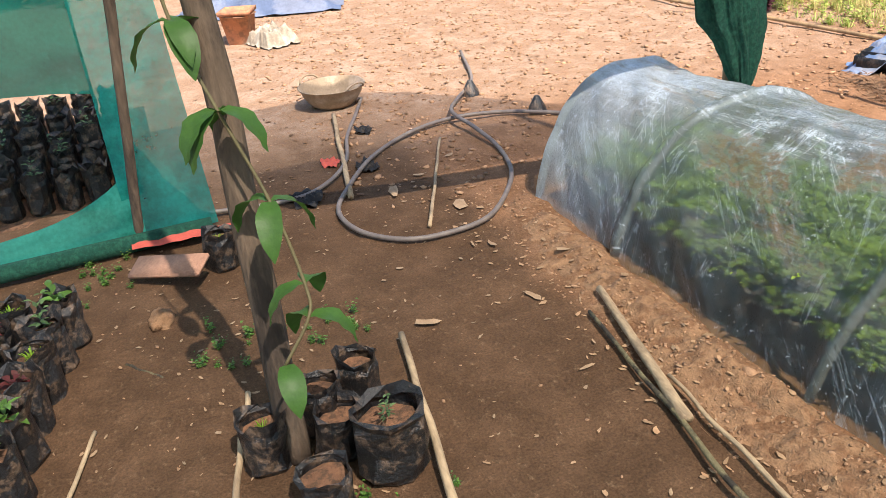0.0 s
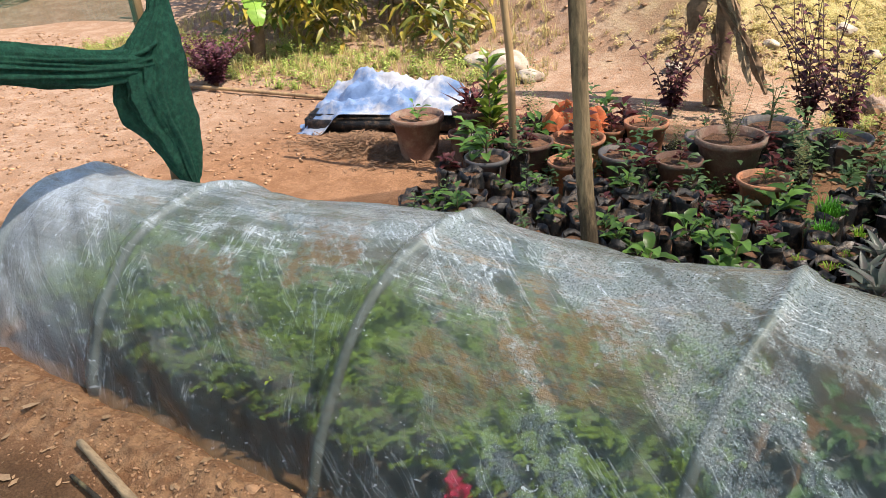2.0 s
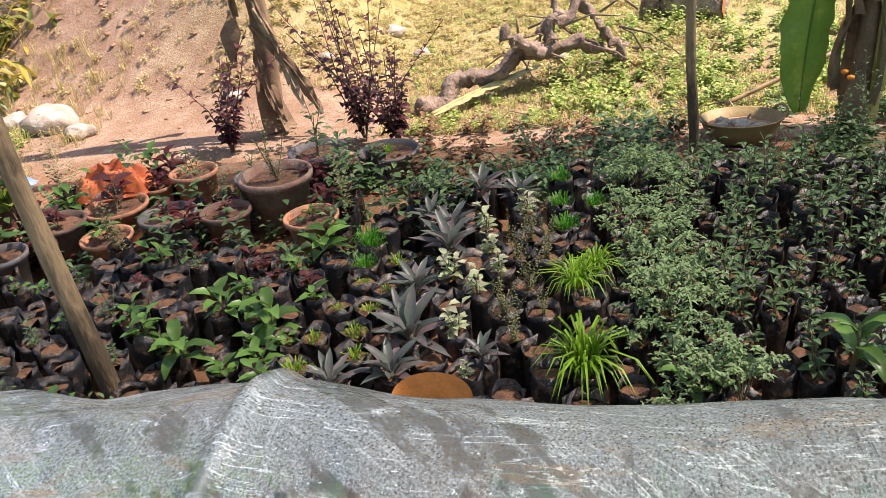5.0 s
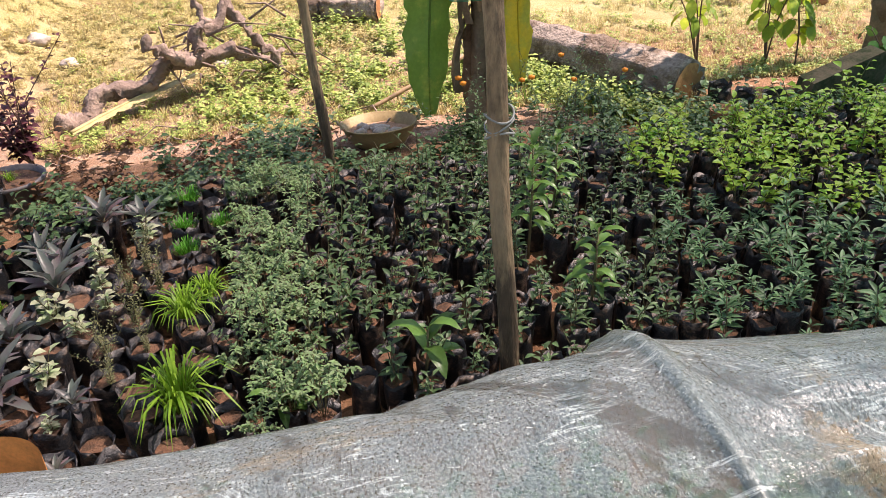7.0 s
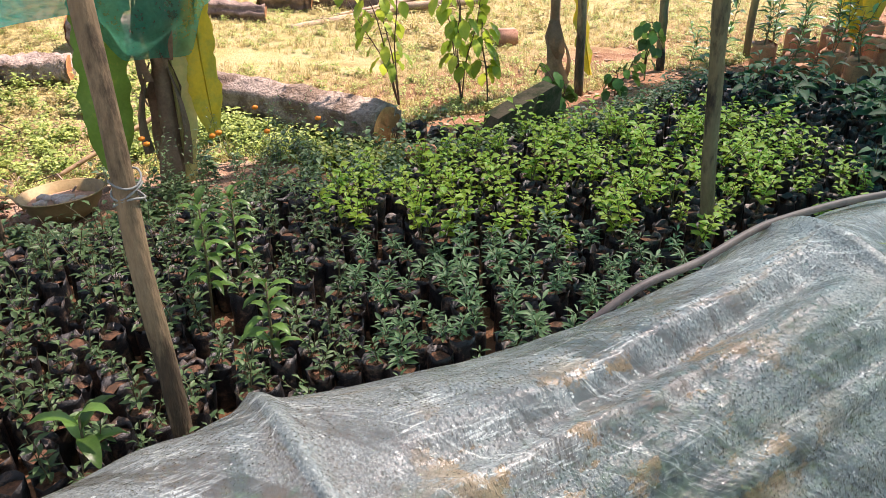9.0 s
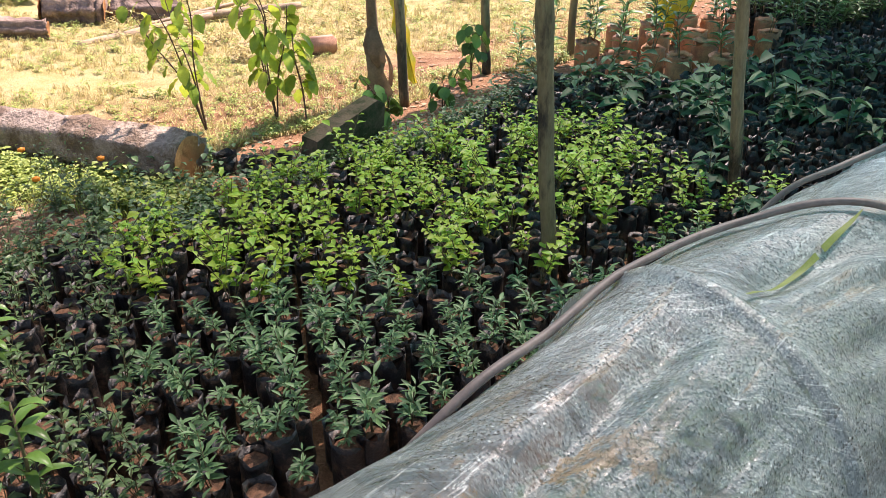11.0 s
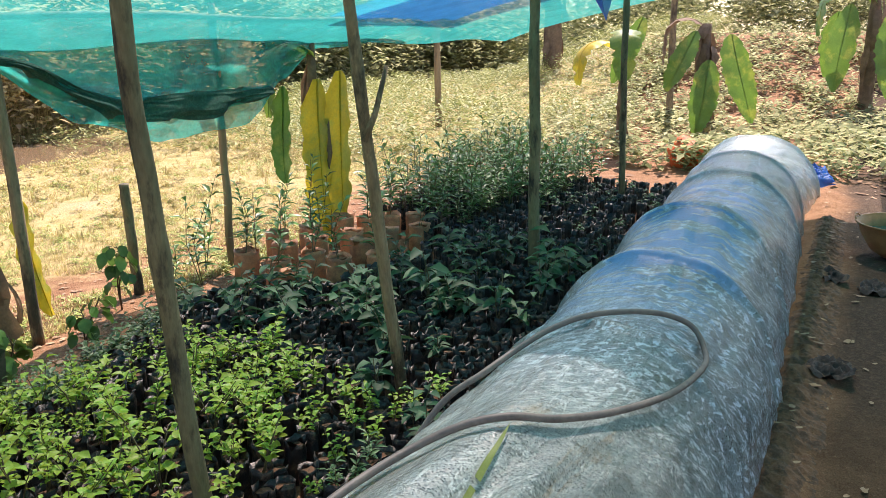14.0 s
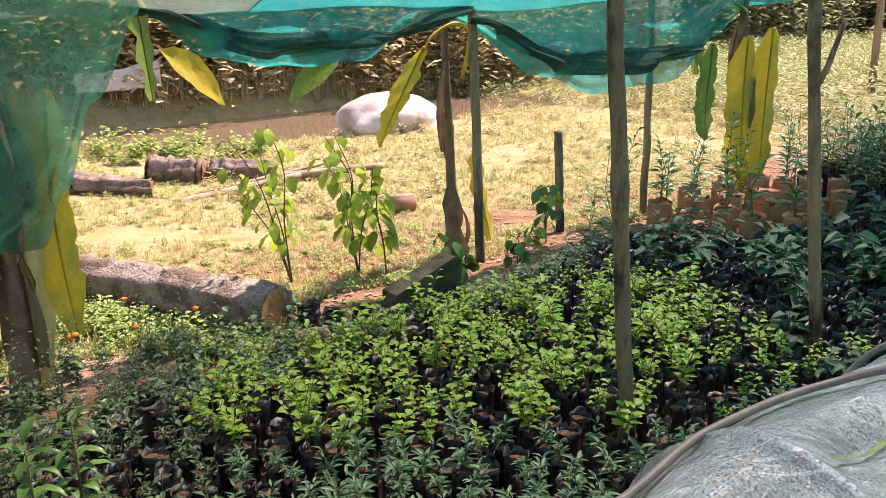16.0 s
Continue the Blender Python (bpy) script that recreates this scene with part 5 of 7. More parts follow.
part("tie", tube([(-2.9 + .06 * math.cos(a), .05 + .07 * math.sin(a), .92 + .02 * math.sin(a)) for a in [i * .524 for i in range(13)]], .008, 6), NETDARK, bundle)
net_part("hanging_net", lambda u, v: (-2.93 + .02 * noise.noise(Vector((u * 5, v * 3, 2))), -1.4 + 1.5 * u, 1.85 - (.62 + .24 * u) * v + .02 * noise.noise(Vector((u * 4, 1, 1)))), 30, 12, NETWALL, "thin green shade net rolled up over the open end")
pole("support_pole", "brown pole at the roof's open corner", (-2.94, .13, 0), (-2.96, .10, 1.9), .022, .02, BAMBOO, .008, 0, 21, "roof poles")

# net wall by the path: an upper sheet, a thin strip at the pole and a sling along the ground
def wall_x(y, z):
    return -3.72 + .04 * noise.noise(Vector((y * 2, z * 2, 1))) + .02 * math.sin(y * 9 + z * 2)


def upper_net(u, v):
    y = -2.13 - 2.2 * u
    z = 1.9 + (.60 + .05 * math.sin(u * 7) - .06 * u - 1.9) * v
    return (wall_x(y, z) + .025 * noise.noise(Vector((y * 2.5, z * 9, 4))) + .03 * noise.noise(Vector((y * 6, z * 1.5, 2))), y, z)


def strip_net(u, v):
    z = 1.9 * (1 - v) + .015
    y = -1.80 - .34 * u - .10 * (1 - v) * (1 - u)
    return (wall_x(y, z) + .05 * smooth01(.7, 1, v) + .012, y, z)


def sling_net(u, v):
    y = -2.08 - 2.1 * u
    top = .06 + .22 * math.exp(-u * 9)
    z = .015 + top * (1 - v)
    return (-3.72 + .10 * v + .03 * noise.noise(Vector((y * 4, v * 3, 1))), y, z)


net_part("net_wall", upper_net, 70, 50, NETTHICK, "green shade net hung as a wall behind a pole")
net_part("net_wall", strip_net, 12, 30, NET, "narrow end of the green net wall, half see-through")
net_part("net_sling", sling_net, 40, 8, NETTHICK, "lower edge of the green net slung along the ground")
roll = tube(spline([(-3.60, -1.83, .03), (-3.58, -2.2, .035), (-3.56, -2.7, .04), (-3.6, -3.4, .03)], 8), .035, 12)
tagged(part("net_hem", roll, NETDARK), "rolled hem of the net lying on the ground", "shade net")


# ---- bags and plants round the path ----
def big_bag(at, r, h, kind=None, sc=1.0, seed=0, label="black polythene planting bag with soil and a weed"):
    rr = random.Random(seed)
    ob = thing("planting_bag", label, "planting bag", at, rr.uniform(0, 360), "bags beside the path")
    part("bag", bag_geo(rr, r, h, .11), BAG, ob, "", False)
    part("soil", soil_geo(rr, r * .93, h * .74), SOIL, ob)
    if kind:
        lf = part("foliage", VARIANTS[kind][seed % NVAR][2], None, ob)
        lf.matrix_basis = Matrix.Translation((0, 0, h * .74)) @ Matrix.Diagonal((sc, sc, sc, 1))
    return ob


for i, (x, y, r, h, k) in enumerate(((-1.99, -1.60, .085, .17, "shrub"), (-2.10, -1.70, .062, .12, None), (-2.13, -1.88, .06, .14, "lowtuft"), (-1.93, -1.78, .062, .10, None),
                                     (-2.27, -1.60, .055, .14, None), (-2.2, -1.72, .055, .15, None), (-3.27, -1.83, .06, .14, "lowtuft"), (-3.24, -1.70, .055, .13, None))):
    big_bag((x, y, 0), r, h, k, .5, 30 + i)
for i, (x, y, z) in enumerate(((-2.98, -2.36, 0), (-2.84, -2.40, 0), (-2.70, -2.42, 0), (-2.56, -2.45, 0), (-2.42, -2.47, 0), (-2.28, -2.49, 0), (-3.0, -2.5, 0), (-2.86, -2.54, 0), (-2.72, -2.56, 0),
                               (-2.58, -2.59, 0), (-2.44, -2.61, 0), (-2.3, -2.63, 0), (-2.95, -2.65, 0), (-2.75, -2.7, 0))):
    big_bag((x, y, z), .062, .17, ("broadleaf", "shrub", "lowtuft", "redleaf")[i % 4], .75, 50 + i, "black polythene bag with a small seedling")
rr = random.Random(4)
for i in range(5):
    for j in range(7):
        big_bag((-4.22 - .14 * i, -2.12 - .125 * j, .045 * i), .055, .17, ("lime" if j > 4 and i < 2 else ("shrub" if (i + j) % 3 == 0 else None)), .8, 100 + i * 7 + j, "black polythene bag stacked behind the net")
mound = sheet(lambda u, v: (-4.1 - .85 * u, -1.98 - 1.1 * v, .012 + .05 * 4.6 * max(0, u - .1) - .02), 6, 6)
tagged(part("earth_step", mound, SOIL), "low sloping earth step under the stacked bags", "earth step")

# climbing shoot on the leaning pole
vine = thing("climbing_vine", "green climbing shoot with long drooping leaves on the pole", "vine", (-2.05, -1.76, 0))
stem_pts = spline([(0.07, -0.05, 0.37), (0.05, 0.02, 0.46), (0.01, 0.03, 0.52), (-0.07, 0.0, 0.69), (-0.15, -0.06, 0.88), (-0.23, -0.11, 1.06), (-0.29000000000000004, -0.13, 1.31)], 8)
part("shoot", tube(stem_pts, .004, 6), STEM, vine)
L_VINE = leaf_mat("glossy_vine_leaf", (0.03, 0.095, 0.02), (0.07, 0.17, 0.03), 0.5)
rr = random.Random(3)
for (a, hgt, n) in ((0, 0.37, 1), (1, 0.46, 2), (2, 0.52, 2), (3, 0.69, 3), (4, 0.88, 4), (5, 1.06, 4)):
    near_pt = min(stem_pts, key=lambda p: abs(p.z - hgt))
    for k in range(n):
        b = a * 1.3 + k * 2.1
        g = Geo()
        blade(g, (0, 0, 0), (math.cos(b), math.sin(b) * .9, .25 - .1 * k), rr.uniform(.13, .165), rr.uniform(.05, .062), 1.7, .18)
        o = part("leaf", g, L_VINE, vine)
        o.location = near_pt

# ---- sticks, hose, bowl, litter ----


def stick(name, label, a, b, r0, r1, material, seed=0, flat_k=1.0, category="stick"):
    a, b = Vector(a), Vector(b)
    pts, rad = [], []
    for i in range(13):
        k = i / 12
        pts.append(a.lerp(b, k) + Vector((.008 * noise.noise(Vector((k * 4, seed, 0))), .008 * noise.noise(Vector((k * 4, seed, 5))), 0)))
        rad.append((r0 + (r1 - r0) * k) * (1 + .12 * noise.noise(Vector((k * 8, seed, 2)))))
    return tagged(part(name, tube(pts, rad, 8), material), label, category)


stick("split_log", "weathered split length of pale wood on the ground", (-2.42, -.76, .03), (-1.78, -.90, .025), .012, .017, PALEWOOD, 1)
stick("green_cane", "greenish bamboo cane lying on the earth", (-2.33, -.85, .02), (-1.5, -.95, .02), .0065, .008, DARKPOLE, 2)
stick("wood_lath", "thin pale wooden strip lying on the earth", (-1.95, -.835, .025), (-1.42, -.87, .02), .006, .007, PALEWOOD, 3)
stick("wood_lath", "pale sawn lath lying beside the bags", (-2.42, -1.885, .02), (-1.95, -2.0, .02), .008, .009, PALEWOOD, 4)
stick("wood_lath", "pale sawn lath lying beside the bags", (-2.48, -1.41, .03), (-1.75, -1.53, .02), .010, .012, PALEWOOD, 5)
stick("wooden_rod", "pinkish peeled rod lying near the bowl", (-4.72, -1.03, .03), (-3.60, -1.25, .015), .011, .013, PALEWOOD, 6)
stick("thin_stick", "thin pale stick lying inside the hose loop", (-4.06, -.66, .02), (-3.16, -1.06, .015), .006, .008, PALEWOOD, 7)
stick("thin_stick", "dark thin twig lying on the earth", (-2.75, -2.2, .01), (-2.62, -2.1, .012), .006, .005, DARKPOLE, 8)
stick("thin_stick", "pale thin stick near the black bags", (-2.45, -2.29, .015), (-2.18, -2.36, .012), .006, .006, PALEWOOD, 9)
stick("bamboo_rail", "long bamboo rail lying at the yard's edge", (-6.6, 2.0, .03), (-3.7, 2.35, .02), .013, .013, BAMBOO, 10)
HP = [(-4.12, -0.06), (-4.26, -0.26), (-4.31, -0.49), (-4.23, -0.75), (-4.0, -1.03), (-3.67, -1.25), (-3.46, -1.34), (-3.24, -1.31), (-3.09, -1.18), (-3.06, -1.01), (-3.11, -0.83), (-3.3, -0.66), (-3.51, -0.54), (-3.8, -0.47), (-4.04, -0.48), (-4.34, -0.48), (-4.62, -0.33), (-4.93, -0.11)]
hose = part("garden_hose", tube(spline([(-3.8, .25, .02)] + [(x, y, .02 + (.025 if 13 < i < 16 else 0)) for i, (x, y) in enumerate(HP)] + [(-5.6, .1, .02)], 6), .0105, 8), HOSE)
tagged(hose, "grey rubber hose lying in a loop on the earth", "hose")
hose = part("thin_hose", tube(spline([(-4.96, -.80, .02), (-4.67, -.92, .02), (-4.34, -1.06, .02), (-4.03, -1.15, .02), (-3.8, -1.3, .02), (-3.7, -1.5, .02), (-3.75, -1.9, .03)], 6), .010, 8), HOSE)
tagged(hose, "thin grey hose lying beside the rod", "hose")
# hose looped over the tunnel
loop = []
for x, v, up in ((1.42, .74, 0), (1.63, .62, 0), (1.85, .635, 0), (2.05, .64, 0), (2.16, .637, 0), (2.37, .63, 0), (2.55, .605, 0), (2.65, .54, 0), (2.72, .49, 0), (2.82, .435, 0), (3.01, .372, 0), (3.29, .312, 0), (3.56, .287, 0), (3.80, .300, 0),
                 (3.87, .36, 0), (3.79, .44, 0), (3.55, .518, 0), (3.43, .58, 0), (3.3, .62, 0), (3.14, .66, 0), (3.02, .74, 0), (2.88, .86, 0), (2.72, .97, 0)):
    p = film_point(x, min(v, 1.0), .022)
    if v > 1:
        p.y += (v - 1) * 1.0
    p.z = max(p.z, .03)
    loop.append(p)
hose = part("tunnel_hose", tube(spline(loop, 8), .0098, 8), HOSE)
tagged(hose, "grey hose thrown in a loop over the plastic tunnel", "hose")
L_STRIP = leaf_mat("pale_olive_strip", (0.27, 0.32, 0.09), (0.19, 0.26, 0.07), 0.5)


def green_streak(u, v):
    p = film_point(2.126 + 0.58 * u, 0.457 + 0.027 * u + .010 * (v - .5) * (1 - (2 * u - 1) ** 4) * .9, .016)
    return p
for s0, s1 in ((0.0, 0.62), (0.66, 1.0)):
    tagged(part("leaf_strip", sheet(lambda u, v, a=s0, b=s1: green_streak(a + (b - a) * u, v), 16, 3), L_STRIP), "narrow green leaf stuck on the film", "leaf")


def basin(at, r, h, material, label, fill=None, rz=0, tilt=0):
    ob = thing("basin", label, "basin", at, rz)
    prof = [(.0, .004), (r * .55, .0), (r * .72, h * .18), (r * .92, h * .62), (r, h), (r * 1.05, h * 1.01), (r * 1.045, h * .96), (r * .97, h * .95), (r * .88, h * .6), (r * .68, h * .2), (r * .5, .012), (.0, .014)]
    part("bowl", lathe(prof, 32), material, ob)
    for s in (-1, 1):
        part("handle", tube([(s * r * .99 + s * .02 * math.sin(a), .07 * math.cos(a), h * .97 + .035 * math.sin(a)) for a in [i * .3142 for i in range(11)]], .006, 6), material, ob)
    if fill:
        part("filling", disc(r * .86, h * .66, 18, random.Random(2), .012), fill, ob)
    ob.rotation_euler[0] = radians(tilt)
    return ob


basin((-4.98, -.96, .005), .185, .12, BASINGREY, "mortar-stained shallow metal pan on the earth", None, 30)
bs = basin((.60, 2.57, .0), .18, .115, BASIN, "tan plastic basin filled with rubble behind the bed", CLOD, 10, -5)
rr = random.Random(77)
for k in range(15):
    a, q = rr.uniform(1.6, 5.4), rr.uniform(0, .125)
    o = part("rubble", rock_geo((rr.uniform(.02, .045), rr.uniform(.02, .035), .018), rr, .2, 1), STONE, bs)
    o.location = (math.cos(a) * q, math.sin(a) * q, .085)
basin((7.55, -1.22, .01), .34, .24, mat("orange_brown_basin", (.40, .19, .08), .5, .2), "large orange-brown basin with green netting inside", NETDARK, 80)


def ragged(g, at, s, rr):
    """One dry leaf or chip: an uneven curled outline with a raised middle."""
    a0, ws = rr.uniform(0, 6.283), rr.uniform(.22, .6)
    ca, sa = math.cos(a0), math.sin(a0)
    bend, lift = rr.uniform(-.5, .9), rr.uniform(0, .35)
    o, n = len(g.v), 9
    g.v.append((at[0], at[1], at[2] + s * .06))
    for k in range(n):
        a = 6.283 * k / n
        r = s * .5 * rr.uniform(.62, 1.12)
        u, v = math.cos(a) * r, math.sin(a) * r * ws
        g.v.append((at[0] + u * ca - v * sa, at[1] + u * sa + v * ca, at[2] + max(0, s * .05 + bend * v * v / s * 2 + lift * u * u / s + lift * .3 * u)))
    for k in range(n):
        g.f.append((o, o + 1 + k, o + 1 + (k + 1) % n))


def litter(name, label, n, box, size, material, seed, category="leaf litter", keep=None):
    """Many small dry leaves and chips lying on the ground."""
    rr = random.Random(seed)
    g = Geo()
    for i in range(n):
        x, y = rr.uniform(box[0], box[1]), rr.uniform(box[2], box[3])
        if keep and not keep(x, y):
            continue
        s = size * rr.uniform(.4, 1.3)
        a = rr.uniform(0, 6.283)
        z = max(land(x, y), ridge_height(x, y)) + .004
        ragged(g, (x, y, z), s, rr)
    return tagged(part(name, g, material), label, category, kind="stuff")


def ridge_height(x, y):
    """Loose soil heaped along the foot of the tunnel."""
    v = (y + .87) / .32
    if not 0 < v < 1:
        return land(x, y)
    bell = math.sin(math.pi * v) ** 1.3 * smooth01(-3.35, -2.6, x)
    n1 = .6 * noise.noise(Vector((x * 2.2, y * 3, 5))) + .6 * noise.noise(Vector((x * 13, y * 13, 7))) + .7 * noise.noise(Vector((x * 34, y * 34, 9)))
    return land(x, y) - .008 + bell * max(0, .022 + .024 * n1)


def berm(x0, x1):
    def point(u, v):
        x, y = x0 + (x1 - x0) * u, -.87 + .32 * v
        return (x, y, ridge_height(x, y))
    return point


def clods(name, label, n, box, size, material, seed, keep=None, category="stones"):
    rr = random.Random(seed)
    kinds = [rock_geo((1, rr.uniform(.5, .9), rr.uniform(.3, .6)), rr, .55, 1) for i in range(10)]
    items = []
    for i in range(n):
        x, y = rr.uniform(box[0], box[1]), rr.uniform(box[2], box[3])
        if keep and not keep(x, y):
            continue
        s = size * rr.uniform(.35, 1.0) ** 1.6
        items.append((rr.choice(kinds), Matrix.Translation((x, y, max(land(x, y), ridge_height(x, y)) + s * .2)) @ Matrix.Rotation(rr.uniform(0, 6.28), 4, "Z") @ Matrix.Diagonal((s, s, s, 1))))
    return tagged(joined(name, items, material, None, "", False), label, category, kind="stuff")


def off_bed(x, y):
    return not (tun_mid(x) - tun_half(x) - .03 < y < back_edge(x) and -3.2 < x < 9.5)


PALECHIP = mat("pale_wood_chip", (.46, .30, .17), .9, .3, 30, 160, .4, second=(.30, .17, .09), island=.4)
BERM = mat("loose_red_soil", (.30, .172, .092), .95, .4, 30, 200, 1.0, second=(.21, .108, .054), bump_dist=.012)
# darker copy of the ridge soil, net shade mixed into its colour
SHADEBERM = mat("shaded_brown_soil", (.17, .09, .048), .9, .4, 30, 200, 1.0, second=(.085, .05, .03), bump_dist=.012)
tagged(part("soil_ridge", sheet(berm(-3.35, 2.9), 580, 32), BERM), "low ridge of loose red soil along the tunnel's foot", "soil", kind="structure")
tagged(part("soil_ridge", sheet(berm(2.9, 8.6), 500, 32), SHADEBERM), "brown soil with net shade painted in, pressed against the tunnel's foot", "soil", kind="structure")
clods("earth_clods", "crumbs and clods of red earth along the tunnel", 3000, (-3.4, 2.9, -.86, -.58), .008, CLOD, 1, off_bed)
clods("earth_clods", "scattered crumbs of earth over the path", 1500, (-7, -1.2, -2.6, 1.6), .007, CLOD, 2, off_bed)
clods("earth_clods", "small stones on the sunlit yard", 5200, (-9, -3.4, -1.2, 3.2), .018, CLOD, 3, off_bed)
clods("bank_stones", "lumps of dry earth and stones on the bank", 420, (-5, -.5, 3.2, 6.5), .03, CLOD, 12)
litter("leaf_litter", "dry brown leaves and chips scattered on the path", 300, (-5.0, -1.2, -2.3, -.65), .02, LITTER, 4, keep=off_bed)
litter("wood_chips", "pale wood chips and bark bits along the tunnel's foot", 200, (-3.3, -.6, -.98, -.62), .028, PALECHIP, 14, "wood chips", off_bed)
litter("wood_chips", "brown bark bits on the trodden path", 320, (-5.5, -.4, -2.4, -.9), .022, LITTER, 15, "wood chips", off_bed)
litter("leaf_litter", "dry leaves scattered over the yard", 1500, (-9, -3.3, -2, 3.0), .034, L_BROWN, 5, keep=off_bed)
litter("leaf_litter", "dry leaves on the path past the tunnel", 380, (2.5, 12, -2.6, -.62), .055, LITTER, 6, keep=off_bed)
litter("leaf_litter", "brown leaf litter behind the seedling beds", 2600, (-1.3, 9, 1.9, 3.7), .05, LITTER, 7, keep=lambda x, y: y > back_edge(x))
rr = random.Random(88)
g = Geo()
for i in range(2600):
    x, y = rr.gauss(-3.25, .24), rr.gauss(1.62, .11)
    a = rr.uniform(0, 6.283)
    s = rr.uniform(.02, .075)
    add_leaf(g, (x, y, land(x, y) + .006 + .085 * rr.random() * math.exp(-((x + 3.25) / .26) ** 2 - ((y - 1.62) / .13) ** 2)), (math.cos(a), math.sin(a), rr.uniform(-.25, .35)), s, s * .09 + .003, .1, .1)
tagged(part("straw_heap", g, mat("straw", (.24, .14, .075), .9, .3, second=(.12, .065, .035), island=.5)), "straw and dry stalks heaped before the tarpaulin", "straw", kind="stuff")
rr = random.Random(9)
for i, (x, y, s) in enumerate(((-3.56, -1.07, .13), (-3.3, -.87, .12), (-3.7, -.91, .06), (-2.95, -.97, .05), (-2.91, -.91, .08), (-2.52, -.94, .07), (-2.53, -1.31, .09), (-3.85, -.70, .07), (-2.70, -.72, .09), (-2.1, -1.0, .06))):
    g = Geo()
    ragged(g, (0, 0, .006), s, rr)
    o = tagged(part("dry_leaf", g, LITTER), "curled dry brown leaf lying on the earth", "dry leaf", "dry leaves on the path")
    o.location = (x, y, land(x, y))
PALESCRAP = mat("dirty_clear_plastic", (.36, .31, .25), .5, .3, 20, 120, .3, translucent=.3, alpha=.75)
SCRAP = mat("dusty_black_plastic", (.02, .02, .021), .65, .4, 30, 120, .4, second=(.08, .06, .045), second_amount=.35, spec=.25)
for i, (x, y, s, mt, lab) in enumerate(((-3.69, -1.42, .10, SCRAP, "scrap of black plastic on the earth"), (-3.93, -1.08, .07, SCRAP, "scrap of black plastic on the earth"), (-4.41, -.95, .06, SCRAP, "scrap of black plastic on the earth"),
                                        (-4.07, -1.22, .06, REDCLOTH, "crumpled red and white wrapper"), (3.72, -.75, .08, PALESCRAP, "crumpled pale plastic scrap on the path"), (5.07, -.82, .15, SCRAP, "crumpled black plastic bag on the path"),
                                        (6.65, -.76, .14, SCRAP, "crumpled black plastic bag on the path"), (6.55, -1.0, .13, SCRAP, "crumpled black plastic bag on the path"))):
    def crumple(u, v, s=s, i=i):
        a, r = u * 6.283, v * s * (1 + .5 * noise.noise(Vector((math.cos(u * 6.283) * 2, math.sin(u * 6.283) * 2, i))))
        q = Vector((math.cos(a) * r, math.sin(a) * r * .7, 0))
        q.z = s * .10 + s * .32 * noise.noise(Vector((q.x * 2.6 / s, q.y * 2.6 / s, i))) + s * .2 * noise.noise(Vector((q.x * 7 / s, q.y * 7 / s, i)))
        q.z = max(q.z, -s * .10)
        return q
    g = sheet(crumple, 28, 9)
    o = tagged(part("plastic_scrap", g, mt), lab, "litter")
    o.location = (x, y, land(x, y) + s * .12)
for x, y in ((-4.72, -.21), (-4.2, -.05)):
    o = tagged(part("black_cone", lathe([(.055, 0), (.045, .03), (.015, .085), (.0, .09)], 12, .1, random.Random(1)), BAG), "small black plastic sleeve standing on the earth", "sleeve")
    o.location = (x, y, land(x, y))
o = tagged(part("earth_lump", rock_geo((.05, .04, .035), random.Random(3), .22, 3), BERM), "grey earthy lump lying on the path", "stone")
o.location = (-2.95, -2.08, .02)
o = tagged(part("path_stone", rock_geo((.03, .022, .03), random.Random(4), .2), CLOD), "small upright stone at the tunnel's foot", "stone")
o.location = (-1.84, -.66, .03)
g = sheet(lambda u, v: (-3.57 + .07 * v + .03 * u, -2.14 + .40 * u, .045 + .012 * noise.noise(Vector((u * 6, v * 3, 0)))), 16, 4)
tagged(part("red_cloth", g, REDCLOTH), "strip of faded red cloth at the pole's foot", "cloth")
o = tagged(part("clay_tile", block_geo(.10, .32, .02, .005), BRICK), "broken orange clay tile leaning on the soil", "tile")
o.matrix_basis = pose(-3.26, -2.02, .05, 9, 22, -38)

# ---- yard at the open end ----


def pot_profile(r, h, rim=.12):
    return [(0, .0), (r * .68, 0), (r * .70, .01), (r * .93, h * (1 - rim)), (r * 1.03, h * (1 - rim)), (r * 1.05, h), (r * .95, h), (r * .90, h * .86), (r * .88, h * .84)]


def pot(at, r, h, material, kind=None, sc=1.0, seed=0, label="terracotta pot with a small plant", square=False):
    ob = thing("plant_pot", label, "plant pot", at, seed * 37 % 360, "pots behind the tunnel")
    part("pot", lathe(pot_profile(r, h), 4 if square else 24), material, ob)
    part("soil", disc(r * .88, h * .85, 14, random.Random(seed), .008), SOIL, ob)
    if kind:
        lf = part("foliage", VARIANTS[kind][seed % NVAR][2], None, ob)
        lf.matrix_basis = Matrix.Translation((0, 0, h * .85)) @ Matrix.Diagonal((sc, sc, sc, 1))
        if VARIANTS[kind][seed % NVAR][3]:
            o = part("stem", VARIANTS[kind][seed % NVAR][3], None, ob)
            o.matrix_basis = lf.matrix_basis
    return ob


